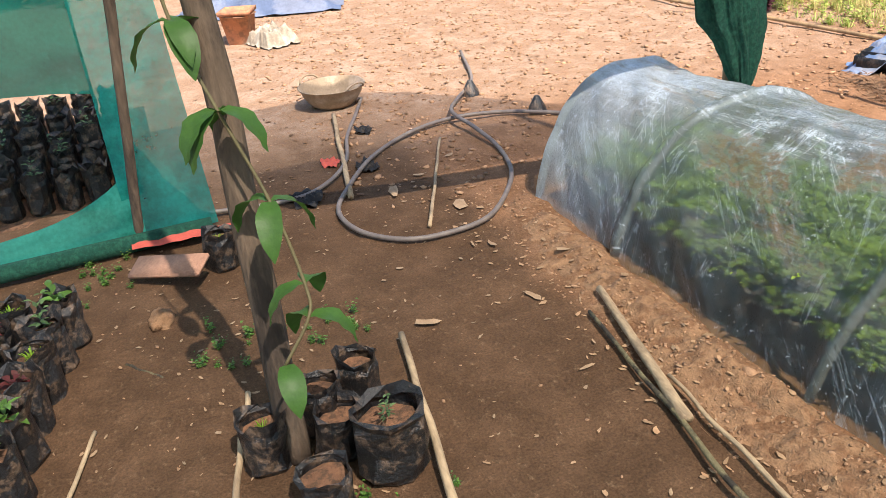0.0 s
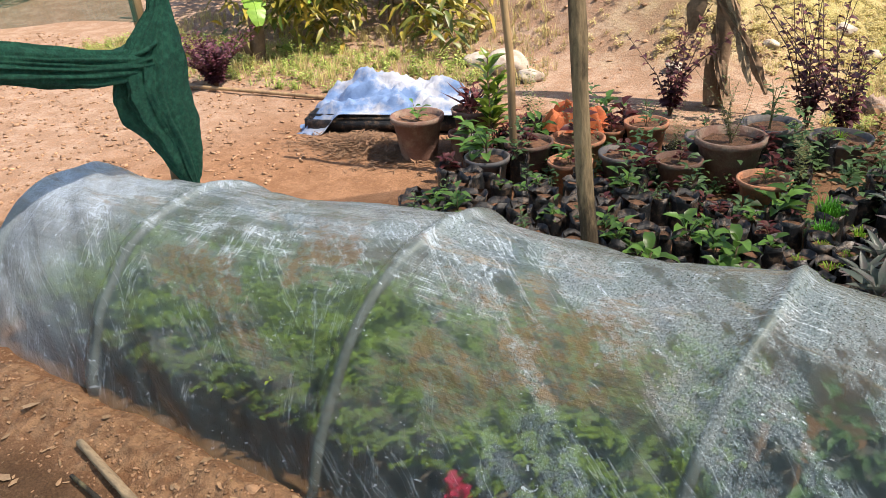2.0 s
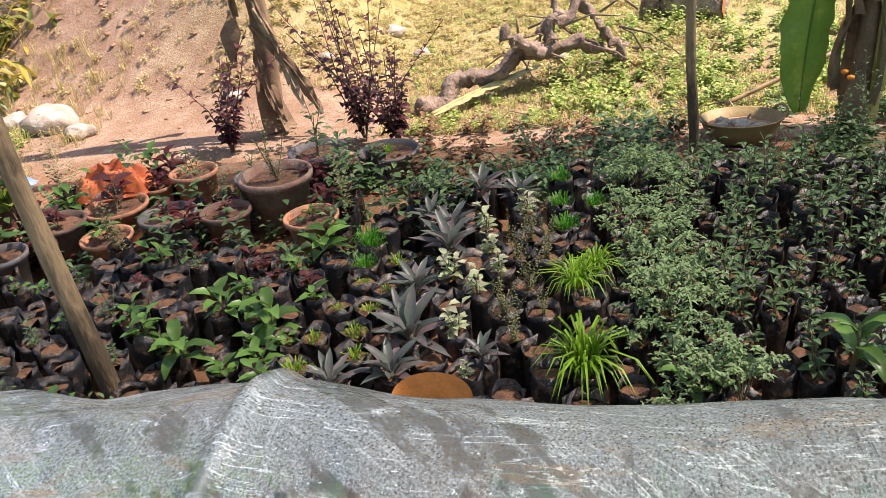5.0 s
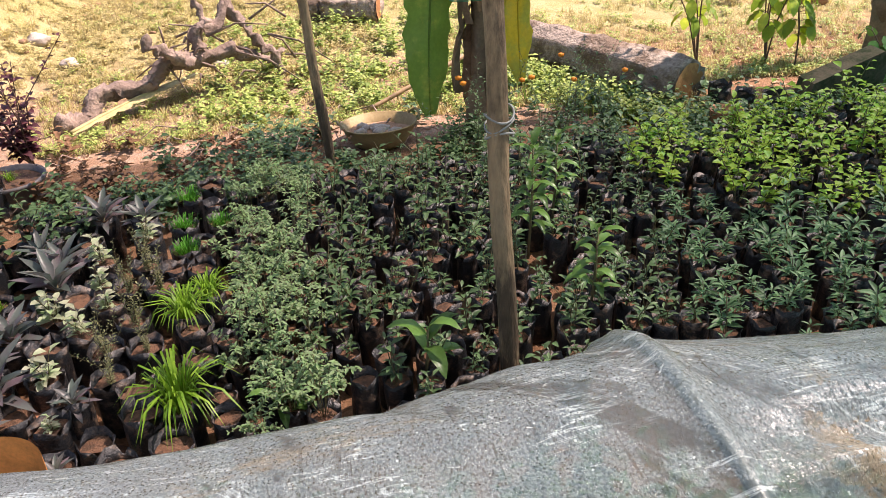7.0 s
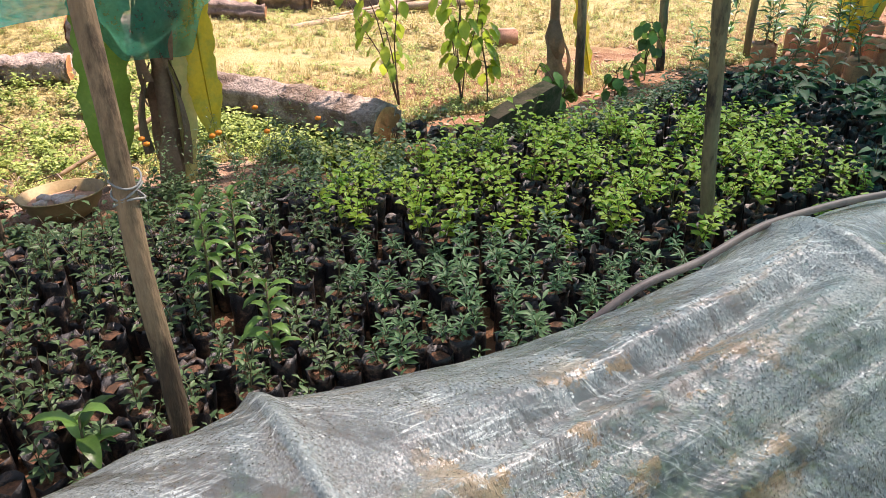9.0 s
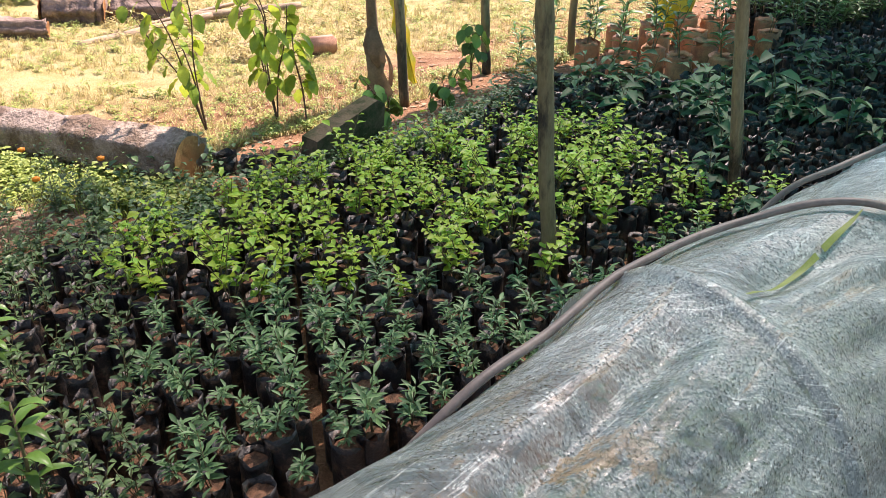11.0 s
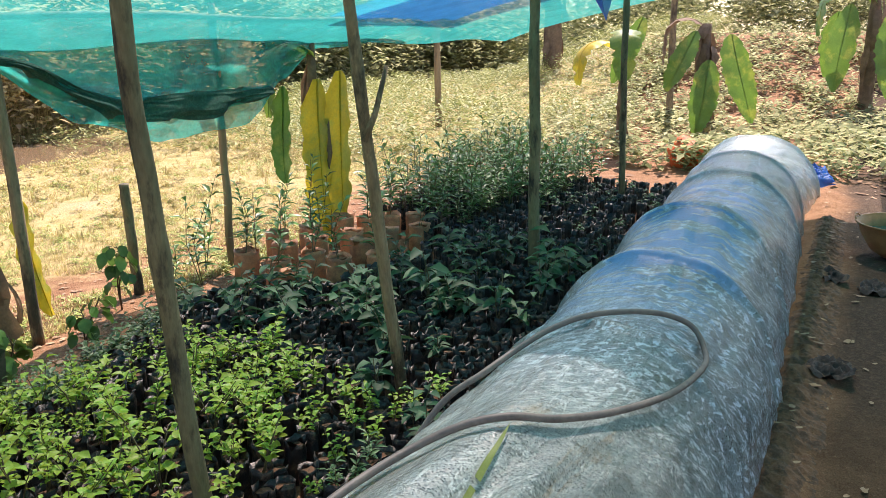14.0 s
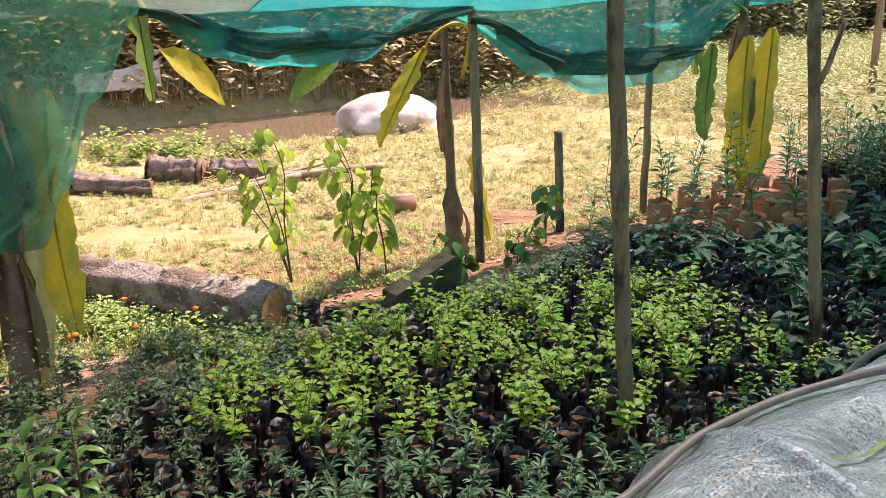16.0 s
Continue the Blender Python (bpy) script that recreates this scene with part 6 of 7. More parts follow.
for i, (x, y, r, h, mt, k, sc, lab) in enumerate((
        (-2.92, 1.62, .135, .23, CLAYBROWN, "broadleaf", .8, "large ribbed brown pot with a seedling"), (-2.72, 1.85, .11, .22, CLAYBROWN, "redleaf", 1.4, "brown pot with spiky dark leaves"),
        (-2.33, 1.33, .10, .20, GREYPOT, "broadleaf", 1.5, "dark grey pot with broad green leaves"), (-2.28, 1.64, .115, .17, CLAYBROWN, "redleaf", 1.1, "shallow brown clay pot with red leaves"),
        (-2.10, 1.80, .13, .16, CLAY, "redleaf", 1.7, "shallow terracotta pot with red crinkled leaves"), (-1.81, 1.68, .115, .18, GREYPOT, "redleaf", .9, "grey pot with sparse red leaves"),
        (-1.56, 1.68, .10, .18, CLAYBROWN, "redleaf", .8, "small brown pot with dark red leaves"), (-1.86, 2.08, .105, .20, CLAY, "shrub", .9, "terracotta pot with a bare shrub"),
        (-1.40, 1.88, .15, .24, CLAYBROWN, "olive", 1.3, "wide brown pot with a grey-green herb"), (-1.18, 1.60, .105, .17, CLAY, "broadleaf", .6, "terracotta bowl with a small plant"),
        (-1.02, 2.36, .14, .13, GREYPOT, "lowtuft", .8, "wide pale grey pot with short stems"), (-1.30, 2.18, .13, .22, GREYPOT, "shrub", 1.3, "dark grey pot with a green shrub"),
        (-2.55, 1.56, .06, .18, BAG, "broadleaf", 1.1, "black planting sleeve with green leaves"), (-2.45, 1.20, .06, .17, BAG, "redleaf", 1.2, "black planting sleeve with reddish leaves"),
        (-2.66, 1.66, .08, .16, CLAYBROWN, "redleaf", 1.0, "small brown pot with reddish leaves"), (-2.02, 1.55, .10, .15, CLAY, "broadleaf", .9, "terracotta bowl with green leaves"),
        (-1.55, 2.02, .09, .18, GREYPOT, "shrub", .8, "small dark pot with sparse stems"), (-2.02, 2.02, .07, .16, CLAY, "redleaf", 1.0, "small terracotta pot with red leaves"))):
    pot((x, y, land(x, y)), r, h, mt, k, sc, i, lab)
rr = random.Random(21)
for i in range(64):
    x, y = rr.uniform(-1.2, -.55), rr.uniform(1.5, 2.05)
    if i > 16:
        x, y = rr.uniform(-2.5, -1.0), rr.uniform(1.32, 2.25)
    if any(math.hypot(o.location.x - x, o.location.y - y) < .115 for o in scene.objects if o.name.startswith(("plant_pot", "planting_bag")) and o.parent is None):
        continue
    ob = big_bag((x, y, land(x, y)), .045, .15, "shrub" if i < 17 else ("redleaf", "broadleaf", "shrub", "olive")[i % 4], rr.uniform(1.0, 1.7), 200 + i, "black polythene bag with a leafy young shrub")
shard = lathe([(0, .0), (.055, 0), (.058, .005), (.085, .15), (.094, .15), (.094, .17), (.080, .17), (.052, .012)], 24)
o = tagged(part("broken_pot", shard, CLAY), "orange clay pot lying on its side among the bags", "plant pot")
o.matrix_basis = pose(-.57, .60, .10, -118, 0, 8)
# pot by the tarpaulin: croton and spiky plant
L_CROTON = leaf_mat("glossy_croton_leaf", (0.10, 0.22, 0.03), (0.26, 0.30, 0.05), 0.3)
cro = thing("croton_shrub", "upright croton with big glossy green leaves", "shrub", (-2.55, 1.78, 0))
lv, st = stem_and_leaves(random.Random(2), .58, 2, 30, .15, .07, .10, .45, .9, .25, stem_r=.007)
part("foliage", lv, L_CROTON, cro)
part("stem", st, WOODY, cro)
spk = thing("spiky_plant", "dark spiky-leaved plant in a pot", "shrub", (-2.72, 1.85, .17))
lv, st = rosette(random.Random(6), 18, .24, .02, 1.2, .2)
part("foliage", lv, L_PURPLE, spk)
part("stem", st, WOODY, spk)
for i, (x, y, h, n) in enumerate(((-1.98, 2.80, .60, 5), (-1.25, 2.85, .80, 7), (-1.05, 2.78, .55, 5))):
    o = thing("purple_shrub", "thin shrub with dark purple leaves", "shrub", (x, y, land(x, y)))
    lv, st = stem_and_leaves(random.Random(40 + i), h, n + 4, 28, .06, .045, .85, .15, .3, .5, stem_r=.004)
    part("foliage", lv, L_PURPLE, o)
    part("stem", st, WOODY, o)
o = thing("round_bush", "rounded purple-leaved bush at the yard's edge", "shrub", (-5.2, 2.28, land(-5.2, 2.28)))
lv, st = stem_and_leaves(random.Random(45), .34, 46, 52, .05, .036, 1.2, .15, .5, .3, stem_r=.004)
part("foliage", lv, L_PLUM, o)
part("stem", st, WOODY, o)


def tarp_heap(at, sx, sy, h, rz, material, label, seed, lift=0.0):
    def fn(u, v):
        x, y = (u - .5) * sx, (v - .5) * sy
        e = min(1.0, 5 * min(u, 1 - u, v, 1 - v))
        z = h * (smooth01(0, .9, e)) * (.78 + .45 * noise.noise(Vector((u * 3, v * 3, seed)))) + .03 * noise.noise(Vector((u * 9, v * 9, seed)))
        # sharp creases and a peak where something stands under the sheet
        z += .10 * h * (1 - 4 * abs(noise.noise(Vector((u * 6 + v * 4, v * 5 - u * 3, seed + 7))))) * e + .07 * h * (1 - 4 * abs(noise.noise(Vector((u * 15 - v * 6, v * 11 + u * 4, seed + 2))))) * e
        z += .22 * h * math.exp(-((u - .38) / .12) ** 2 - ((v - .6) / .2) ** 2)
        if lift:
            z = max(z, lift * (1 - smooth01(.12, .3, v)) * smooth01(.16, .26, u))
        return (x + .05 * noise.noise(Vector((u * 5, v * 5, seed + 3))), y, max(z, 0) + .006)
    o = tagged(part("tarpaulin", sheet(fn, 60, 44), material), label, "tarpaulin")
    o.matrix_basis = pose(at[0], at[1], at[2], 0, 0, rz)
    return o


tarp_heap((-3.42, 2.10, land(-3.42, 2.10)), 1.15, .55, .245, 20, TARP, "faded blue and white tarpaulin draped over a heap", 1, .13)
tarp_heap((-2.2, 1.98, .15), .30, .22, .10, 20, mat("orange_plastic", (.62, .16, .05), .6, .3, 12, 90, .4, second=(.45, .10, .03)), "crumpled orange plastic heaped among the pots", 11)
# black block added for the shade in the opening under the tarpaulin's lifted edge
o = tagged(part("plastic_sheet", block_geo(.98, .40, .125, .03, random.Random(4), .012), BAG), "black block standing in for the dark gap under the tarpaulin", "plastic sheet")
o.matrix_basis = pose(-3.42, 2.06, land(-3.42, 2.06), 0, 0, 20)
rr = random.Random(61)
for k in range(26):
    x, y = rr.uniform(-1.3, .7), rr.uniform(2.3, 3.1)
    b = rr.uniform(0, 6.28)
    L = rr.uniform(.1, .32)
    o = part("dry_twig", tube([(0, 0, .012), (math.cos(b) * L * .5, math.sin(b) * L * .5, .03 + .05 * rr.random()), (math.cos(b + .3) * L, math.sin(b + .3) * L, .015 + .06 * rr.random())], [.005, .004, .002], 5), BRANCHBARK)
    tagged(o, "thin dry twig lying behind the bed", "twig", "twigs behind the bed")
    o.location = (x, y, land(x, y))
tarp_heap((-8.5, -.75, 0), 1.6, .9, .16, 70, GREYTARP, "blue tarpaulin lying in folds on the yard", 2)
o = pot((-7.1, -1.15, 0), .17, .26, CLAY, None, 1, 3, "square orange plastic planter standing on the yard", True)
tarp_heap((-6.9, -.95, 0), .4, .3, .12, 20, SACKING, "pale crumpled sacking beside the planter", 5)

# ---- dead wood, stones, logs behind the beds ----


def log(a, b, r0, r1, label, seed=0, cut=True):
    a, b = Vector(a), Vector(b)
    a.z, b.z = land(a.x, a.y) + r0 * .9, land(b.x, b.y) + r1 * .9
    ob = thing("log", label, "log", a)
    d = b - a
    n = 18
    pts = [d * (i / n) + Vector((.02 * noise.noise(Vector((i * .4, seed, 0))), .02 * noise.noise(Vector((i * .4, seed, 4))), .01 * noise.noise(Vector((i * .4, seed, 8))))) for i in range(n + 1)]
    rad = [(r0 + (r1 - r0) * i / n) * (1 + (.16 if seed < 4 else .4) * noise.noise(Vector((i * .6, seed, 2)))) for i in range(n + 1)]
    part("bark", crease(folded(pts, rad, 28, .07 if seed < 4 else .14, seed), seed), LOGBARK if seed < 4 else BRANCHBARK, ob)
    if cut:
        for k, p, r in ((-1, pts[0], rad[0]), (1, pts[-1], rad[-1])):
            g = disc(r * .93, 0, 20, random.Random(seed), .004)
            o = part("cut_end", g, CUTWOOD, ob, "pale orange sawn face")
            o.matrix_basis = Matrix.Translation(p + d.normalized() * k * .006) @ (d * k).to_track_quat("Z", "Y").to_matrix().to_4x4()
    return ob


log((1.50, 3.95, .12), (2.22, 2.62, .11), .115, .125, "long grey weathered log with a sawn end", 1)
log((.38, 4.72, .16), (.86, 4.56, .16), .10, .10, "short log with a fresh orange sawn end", 2)
log((.98, 5.35, .26), (1.55, 5.05, .26), .13, .13, "grey log lying in the dry grass", 3)
log((2.0, 6.05, .07), (2.55, 5.80, .07), .085, .07, "dark mossy log lying in the meadow", 4)
log((2.72, 6.5, .09), (3.15, 6.28, .09), .11, .10, "dark log with a pale sawn end", 5)
log((3.25, 6.35, .09), (3.75, 6.1, .09), .10, .09, "short dark log beside another", 6)
stick("pale_plank", "pale weathered plank lying in the meadow", (2.65, 5.55, .05), (3.9, 5.85, .06), .035, .03, PALEWOOD, 20)
stick("pale_plank", "pale weathered plank lying in the meadow", (3.7, 5.95, .05), (4.7, 5.7, .06), .045, .03, PALEWOOD, 21)
stick("pale_plank", "thin pole lying in the meadow", (2.9, 5.75, .05), (4.4, 6.15, .08), .02, .02, BAMBOO, 22)
stick("garden_cane", "thin pale cane lying behind the basin", (.6, 2.95, .05), (1.15, 3.15, .22), .012, .014, BAMBOO, 23)
fallen = thing("fallen_branch", "gnarled dead branch lying on the slope", "branch")
for pts, r0, r1 in (([(-1.02, 3.2, .02), (-.91, 3.30, .05), (-.79, 3.41, .10), (-.60, 3.48, .16), (-.45, 3.52, .22), (-.31, 3.56, .24), (-.12, 3.66, .22)], .05, .034),
                    ([(-.40, 3.53, .22), (-.31, 3.56, .26), (-.24, 3.61, .35), (-.18, 3.66, .41), (-.11, 3.76, .48), (-.10, 3.86, .58)], .036, .024), ([(-.53, 3.40, .385), (-.50, 3.41, .36), (-.44, 3.43, .31), (-.33, 3.50, .25)], .018, .03),
                    ([(-.12, 3.74, .47), (-.05, 3.72, .41), (-.01, 3.71, .36), (.06, 3.71, .25), (.12, 3.71, .16), (.19, 3.70, .08)], .024, .015), ([(-.2, 3.62, .38), (-.26, 3.66, .46), (-.25, 3.72, .56)], .018, .012),
                    ([(-.12, 3.66, .22), (.05, 3.75, .17), (.22, 3.9, .12)], .026, .014)):
    sp = spline([(p[0] + .03 * math.sin(k * 2.3), p[1], p[2] + .03 * math.cos(k * 3.1)) for k, p in enumerate(pts)], 10)
    part("limb", crease(folded(sp, [(r0 + (r1 - r0) * i / (len(sp) - 1)) * (.85 + .3 * abs(math.sin(i * 1.9))) for i in range(len(sp))], 14, .14, r0 * 100), r0 * 50, 2.2), BRANCHBARK, fallen)
rr = random.Random(31)
for i in range(30):
    a = Vector((rr.uniform(-.5, .3), rr.uniform(3.5, 3.75), rr.uniform(.12, .4)))
    b = a + Vector((rr.uniform(-.35, .35), rr.uniform(-.15, .15), rr.uniform(-.18, .16)))
    part("twig", tube([a, (a + b) / 2 + Vector((0, 0, .04)), b], [.008, .006, .003], 5), BRANCHBARK, fallen)
for i, (x, y, s) in enumerate(((-3.38, 3.35, .16), (-3.65, 3.42, .10), (-1.38, 4.56, .07), (-1.14, 4.24, .06), (-3.1, 3.2, .09), (-.2, 4.0, .05), (-2.2, 3.5, .06), (1.0, 3.3, .04), (-1.7, 3.9, .05))):
    o = tagged(part("field_stone", rock_geo((s, s * .8, s * .6), random.Random(i), .2, 3), STONE), "pale rounded stone lying on the slope", "stone", "stones on the slope")
    o.location = (x, y, land(x, y) + s * .3)
o = tagged(part("boulder", rock_geo((.72, .48, .36), random.Random(77), .09, 4), ROCKW), "big smooth pale boulder at the pond's edge", "boulder")
o.location = (6.22, 8.05, .10)
o = tagged(part("brick_block", block_geo(.20, .12, .13, .015, random.Random(1), .01), BRICK), "weathered brick lying in the meadow", "brick")
o.matrix_basis = pose(4.02, 4.3, land(4.0, 4.3), 0, 0, -20)
# leaning slab behind the lime seedlings
g = Geo()
g.add([(0, -.05, 0), (.46, -.05, 0), (.47, -.05, .25), (.42, -.05, .28), (.02, -.05, .17), (0, .06, 0), (.46, .06, 0), (.47, .05, .25), (.42, .05, .28), (.02, .06, .17)],
      [(0, 1, 2, 3, 4), (9, 8, 7, 6, 5), (0, 5, 6, 1), (1, 6, 7, 2), (2, 7, 8, 3), (3, 8, 9, 4), (4, 9, 5, 0)])
o = tagged(part("leaning_slab", g, CONCRETE, None, "", False), "dark mossy block set on edge behind the seedlings", "slab")
o.matrix_basis = pose(2.69, 2.36, 0, 4, 0, 8)
o = tagged(part("rusty_tin", lathe([(.0, 0), (.07, 0), (.075, .12), (.078, .125), (.07, .12), (.065, .01), (.0, .012)], 16, .06, random.Random(2)), CLAY), "rusty orange tin among the seedlings", "tin")
o.location = (2.22, 2.22, .0)
for i, (x, y) in enumerate(((2.42, 2.42), (2.55, 2.35), (2.36, 2.55), (1.45, 2.05), (1.55, 2.12))):
    big_bag((x, y, land(x, y)), .055, .12, None, 1, 300 + i, "empty black planting bag lying open")
o = tagged(part("orange_shard", sheet(lambda u, v: (.10 * math.cos(3.14 * u), .10 * math.sin(3.14 * u) * .4, .22 - .12 * v - .05 * (2 * u - 1) ** 2), 16, 6), mat("orange_clay", (0.72, 0.27, 0.07), 0.8, 0.25, 20, 120, 0.3)), "broken orange pot shard standing among seedlings", "pot shard")
o.matrix_basis = pose(-.535, .40, .075, 0, 0, 0)

for i, (k, sc, (x, y)) in enumerate(PICKED):
    ob = tagged(new("bagged_plant"), KINDS[k][2], "seedling", "picked plants of the motley corner")
    ob.matrix_basis = pose(x, y, land(x, y), 0, 0, i * 67)
    for nm, me in (("bag", BAG_MESH[i % 6]), ("soil", SOIL_MESH[i % 3])):
        part(nm, me, None, ob).matrix_basis = Matrix.Diagonal((1.32, 1.32, 1.1, 1))
    for nm, me in (("foliage", VARIANTS[k][i % NVAR][2]), ("stem", VARIANTS[k][i % NVAR][3])):
        if me:
            part(nm, me, None, ob).matrix_basis = Matrix.Translation((0, 0, .14)) @ Matrix.Diagonal((sc, sc, sc, 1))

# red planters and the saplings round them
for i, (x, y, r, h) in enumerate(((5.03, 2.62, .08, .2), (5.30, 2.52, .085, .2), (5.76, 2.64, .085, .21), (4.83, 2.10, .075, .19), (5.20, 2.02, .08, .2), (5.60, 2.10, .085, .2), (5.28, 2.28, .08, .19), (6.14, 2.62, .085, .21), (6.30, 2.50, .08, .19), (5.82, 2.33, .085, .2), (6.45, 2.38, .08, .19),
                                  (6.55, 2.22, .075, .19), (6.27, 2.02, .08, .19), (6.00, 2.14, .08, .2), (5.38, 1.84, .075, .19), (6.10, 2.84, .085, .2), (5.52, 2.42, .08, .2), (5.55, 2.78, .08, .2), (5.00, 2.34, .08, .19))):
    ob = thing("red_planter", "orange-red planting bag holding a slim sapling", "planter", (x, y, land(x, y)), i * 41, "red planters")
    part("bag", bag_geo(random.Random(400 + i), r, h), PLANTER, ob)
    part("soil", soil_geo(random.Random(i), r * .92, h * .88), SOIL, ob)
    if i % 2 == 0:
        v = VARIANTS["slim"][i % NVAR]
        for nm, me in (("foliage", v[2]), ("stem", v[3])):
            o = part(nm, me, None, ob)
            o.matrix_basis = Matrix.Translation((0, 0, h * .88)) @ Matrix.Diagonal((1, 1, 1, 1))
for i, (x, y, k) in enumerate(((4.85, 2.85, 1.1), (5.05, 3.0, 1.3), (5.55, 2.98, 1.25), (6.0, 3.05, 1.3), (6.4, 2.95, 1.2), (6.75, 2.75, 1.25), (7.1, 2.9, 1.3), (4.75, 3.0, .9))):
    ob = thing("sapling", "tall slim-leaved sapling at the bed's back", "sapling", (x, y, land(x, y)), i * 50, "saplings")
    v = VARIANTS["slim"][(i + 2) % NVAR]
    for nm, me in (("foliage", v[2]), ("stem", v[3])):
        part(nm, me, None, ob).matrix_basis = Matrix.Diagonal((k, k, k, 1))
rr = random.Random(12)
L_HEART = leaf_mat("heart_shaped_leaf", (0.20, 0.36, 0.035), (0.40, 0.46, 0.05), 0.4, 0.3, 0.4)
for i, (x, y, h, stems, tall) in enumerate(((2.58, 3.22, .98, 4, True), (2.95, 3.1, .90, 4, True), (3.08, 3.0, .60, 2, True), (3.3, 2.55, .35, 2, False), (3.75, 2.6, .3, 2, False), (4.25, 2.9, .42, 2, False))):
    o = thing("leafy_sapling", "thin sapling with drooping heart-shaped yellow-green leaves" if tall else "small sapling with drooping green leaves", "sapling", (x, y, land(x, y)))
    st, lv = Geo(), Geo()
    for s in range(stems):
        a = rr.uniform(0, 6.28)
        out = rr.uniform(.12, .38) * h
        top = h * rr.uniform(.72, 1.0)
        p = spline([(0, 0, 0), (out * .25 * math.cos(a), out * .25 * math.sin(a), top * .4), (out * .6 * math.cos(a + .4), out * .6 * math.sin(a + .4), top * .72), (out * math.cos(a), out * math.sin(a), top)], 8)
        t = tube(p, [.0055 * (1 - .6 * k / (len(p) - 1)) for k in range(len(p))], 5)
        st.add(t.v, t.f)
        for q in p[7::2]:
            for twice in range(rr.choice((1, 1, 2))):
                b = rr.uniform(0, 6.28)
                stalk = Vector(q) + Vector((math.cos(b) * .045, math.sin(b) * .045, .01))
                t = tube([Vector(q), stalk], .0016, 4)
                st.add(t.v, t.f)
                blade(lv, stalk, (math.cos(b) * .6, math.sin(b) * .6, -.5), rr.uniform(.085, .13) if tall else rr.uniform(.06, .10), rr.uniform(.05, .072), .7, .12, rr.uniform(-.7, .7))
    part("foliage", lv, L_HEART if tall else L_COFFEE, o)
    part("stem", st, WOODY, o)
# single plants that stand out of the bed
for i, (x, y, z, n, L, W, h, lab) in enumerate(((.47, .60, .14, 6, .15, .045, .15, "single plant with long bright green leaves"), (1.0, .78, .12, 16, .11, .03, .30, "upright bright green plant in the bed"), (.92, 1.15, .12, 26, .10, .028, .42, "tall bushy bright green plant in the bed"),
                                             (.08, .56, .10, 6, .12, .035, .08, "small plant with long green leaves"), (1.05, 1.3, .12, 22, .10, .028, .36, "tall bushy bright green plant in the bed"), (-1.1, .84, .1, 8, .13, .05, .14, "seedling with big bright leaves"), (-1.35, .72, .1, 7, .12, .045, .10, "seedling with big bright leaves"))):
    o = thing("tall_seedling", lab, "seedling", (x, y, z))
    r2 = random.Random(70 + i)
    lv, st = Geo(), tube([(0, 0, 0), (.01, .0, h * .5), (.015, .01, h)], [.005, .004, .003], 6)
    for k in range(n):
        a, z = k * 2.0 + (k // 2) * .8 + r2.uniform(-.3, .3), h * (.25 + .75 * (k + 1) / n)
        blade(lv, (.01, 0, z), (math.cos(a), math.sin(a), .75 if k < n - 3 else 1.6), L * r2.uniform(.7, 1.1), W * r2.uniform(.8, 1.1), 1.1, .25)
    part("foliage", lv, L_COFFEE, o)
    part("stem", st, STEM, o)
for i, (x, y) in enumerate(((1.02, 2.28), (1.18, 2.36), (1.30, 2.22), (.9, 2.35), (1.42, 2.3), (1.7, 2.45), (1.6, 2.6))):
    o = thing("marigold", "scraggly green plant with small orange flowers", "flower", (x, y, land(x, y)))
    lv, st = fine_shrub(random.Random(80 + i), .38, 6, 30, .028)
    part("foliage", lv, L_DARK, o)
    part("stem", st, STEM, o)["kind"] = "stuff"
    fl = Geo()
    for k in range(1):
        fl.join(rock_geo((.016, .016, .011), random.Random(k), .2, 1), Matrix.Translation((rr.uniform(-.1, .1), rr.uniform(-.1, .05), rr.uniform(.3, .4))))
    part("flower", fl, FLOWER, o, "orange blossoms")["kind"] = "stuff"

# ---- banana plants ----


def banana_leaf(length, width, droop, material, parent, at, az, up=.6, tears=8, seed=0, name="leaf"):
    rr = random.Random(seed)
    d = Vector((math.cos(az), math.sin(az), 0))
    s = Vector((-d.y, d.x, 0))
    rib, p, ang = [], Vector(at), up
    n = 26
    for i in range(n + 1):
        rib.append(p.copy())
        p = p + (d * math.cos(ang) + Vector((0, 0, math.sin(ang)))) * (length / n)
        ang = max(ang - droop * (1.6 / n) * (0.5 + 1.2 * i / n), -1.52)
    g = Geo()
    cuts = sorted(rr.uniform(.1, .95) for _ in range(tears))
    for side in (-1, 1):
        o = len(g.v)
        for i in range(n + 1):
            k = i / n
            w = width * .5 * (math.sin(math.pi * min(1, (k * .93 + .05))) ** .5)
            w *= 1 - .35 * sum(1 for c in cuts if abs(c - k) < .012)
            for j in range(4):
                f = j / 3
                hang = -.22 * w * f * f - .04 * w * math.sin(k * 40 + side) * f
                g.v.append(tuple(rib[i] + s * side * w * f + Vector((0, 0, hang)) + d * (.01 * math.sin(k * 50) * f)))
        for i in range(n):
            for j in range(3):
                a = o + i * 4 + j
                g.f.append((a, a + 1, a + 5, a + 4))
    ob = part(name, g, material, parent)
    part("rib", tube(rib, [.012 * (1 - .8 * i / n) for i in range(n + 1)], 6), material, ob)
    return ob


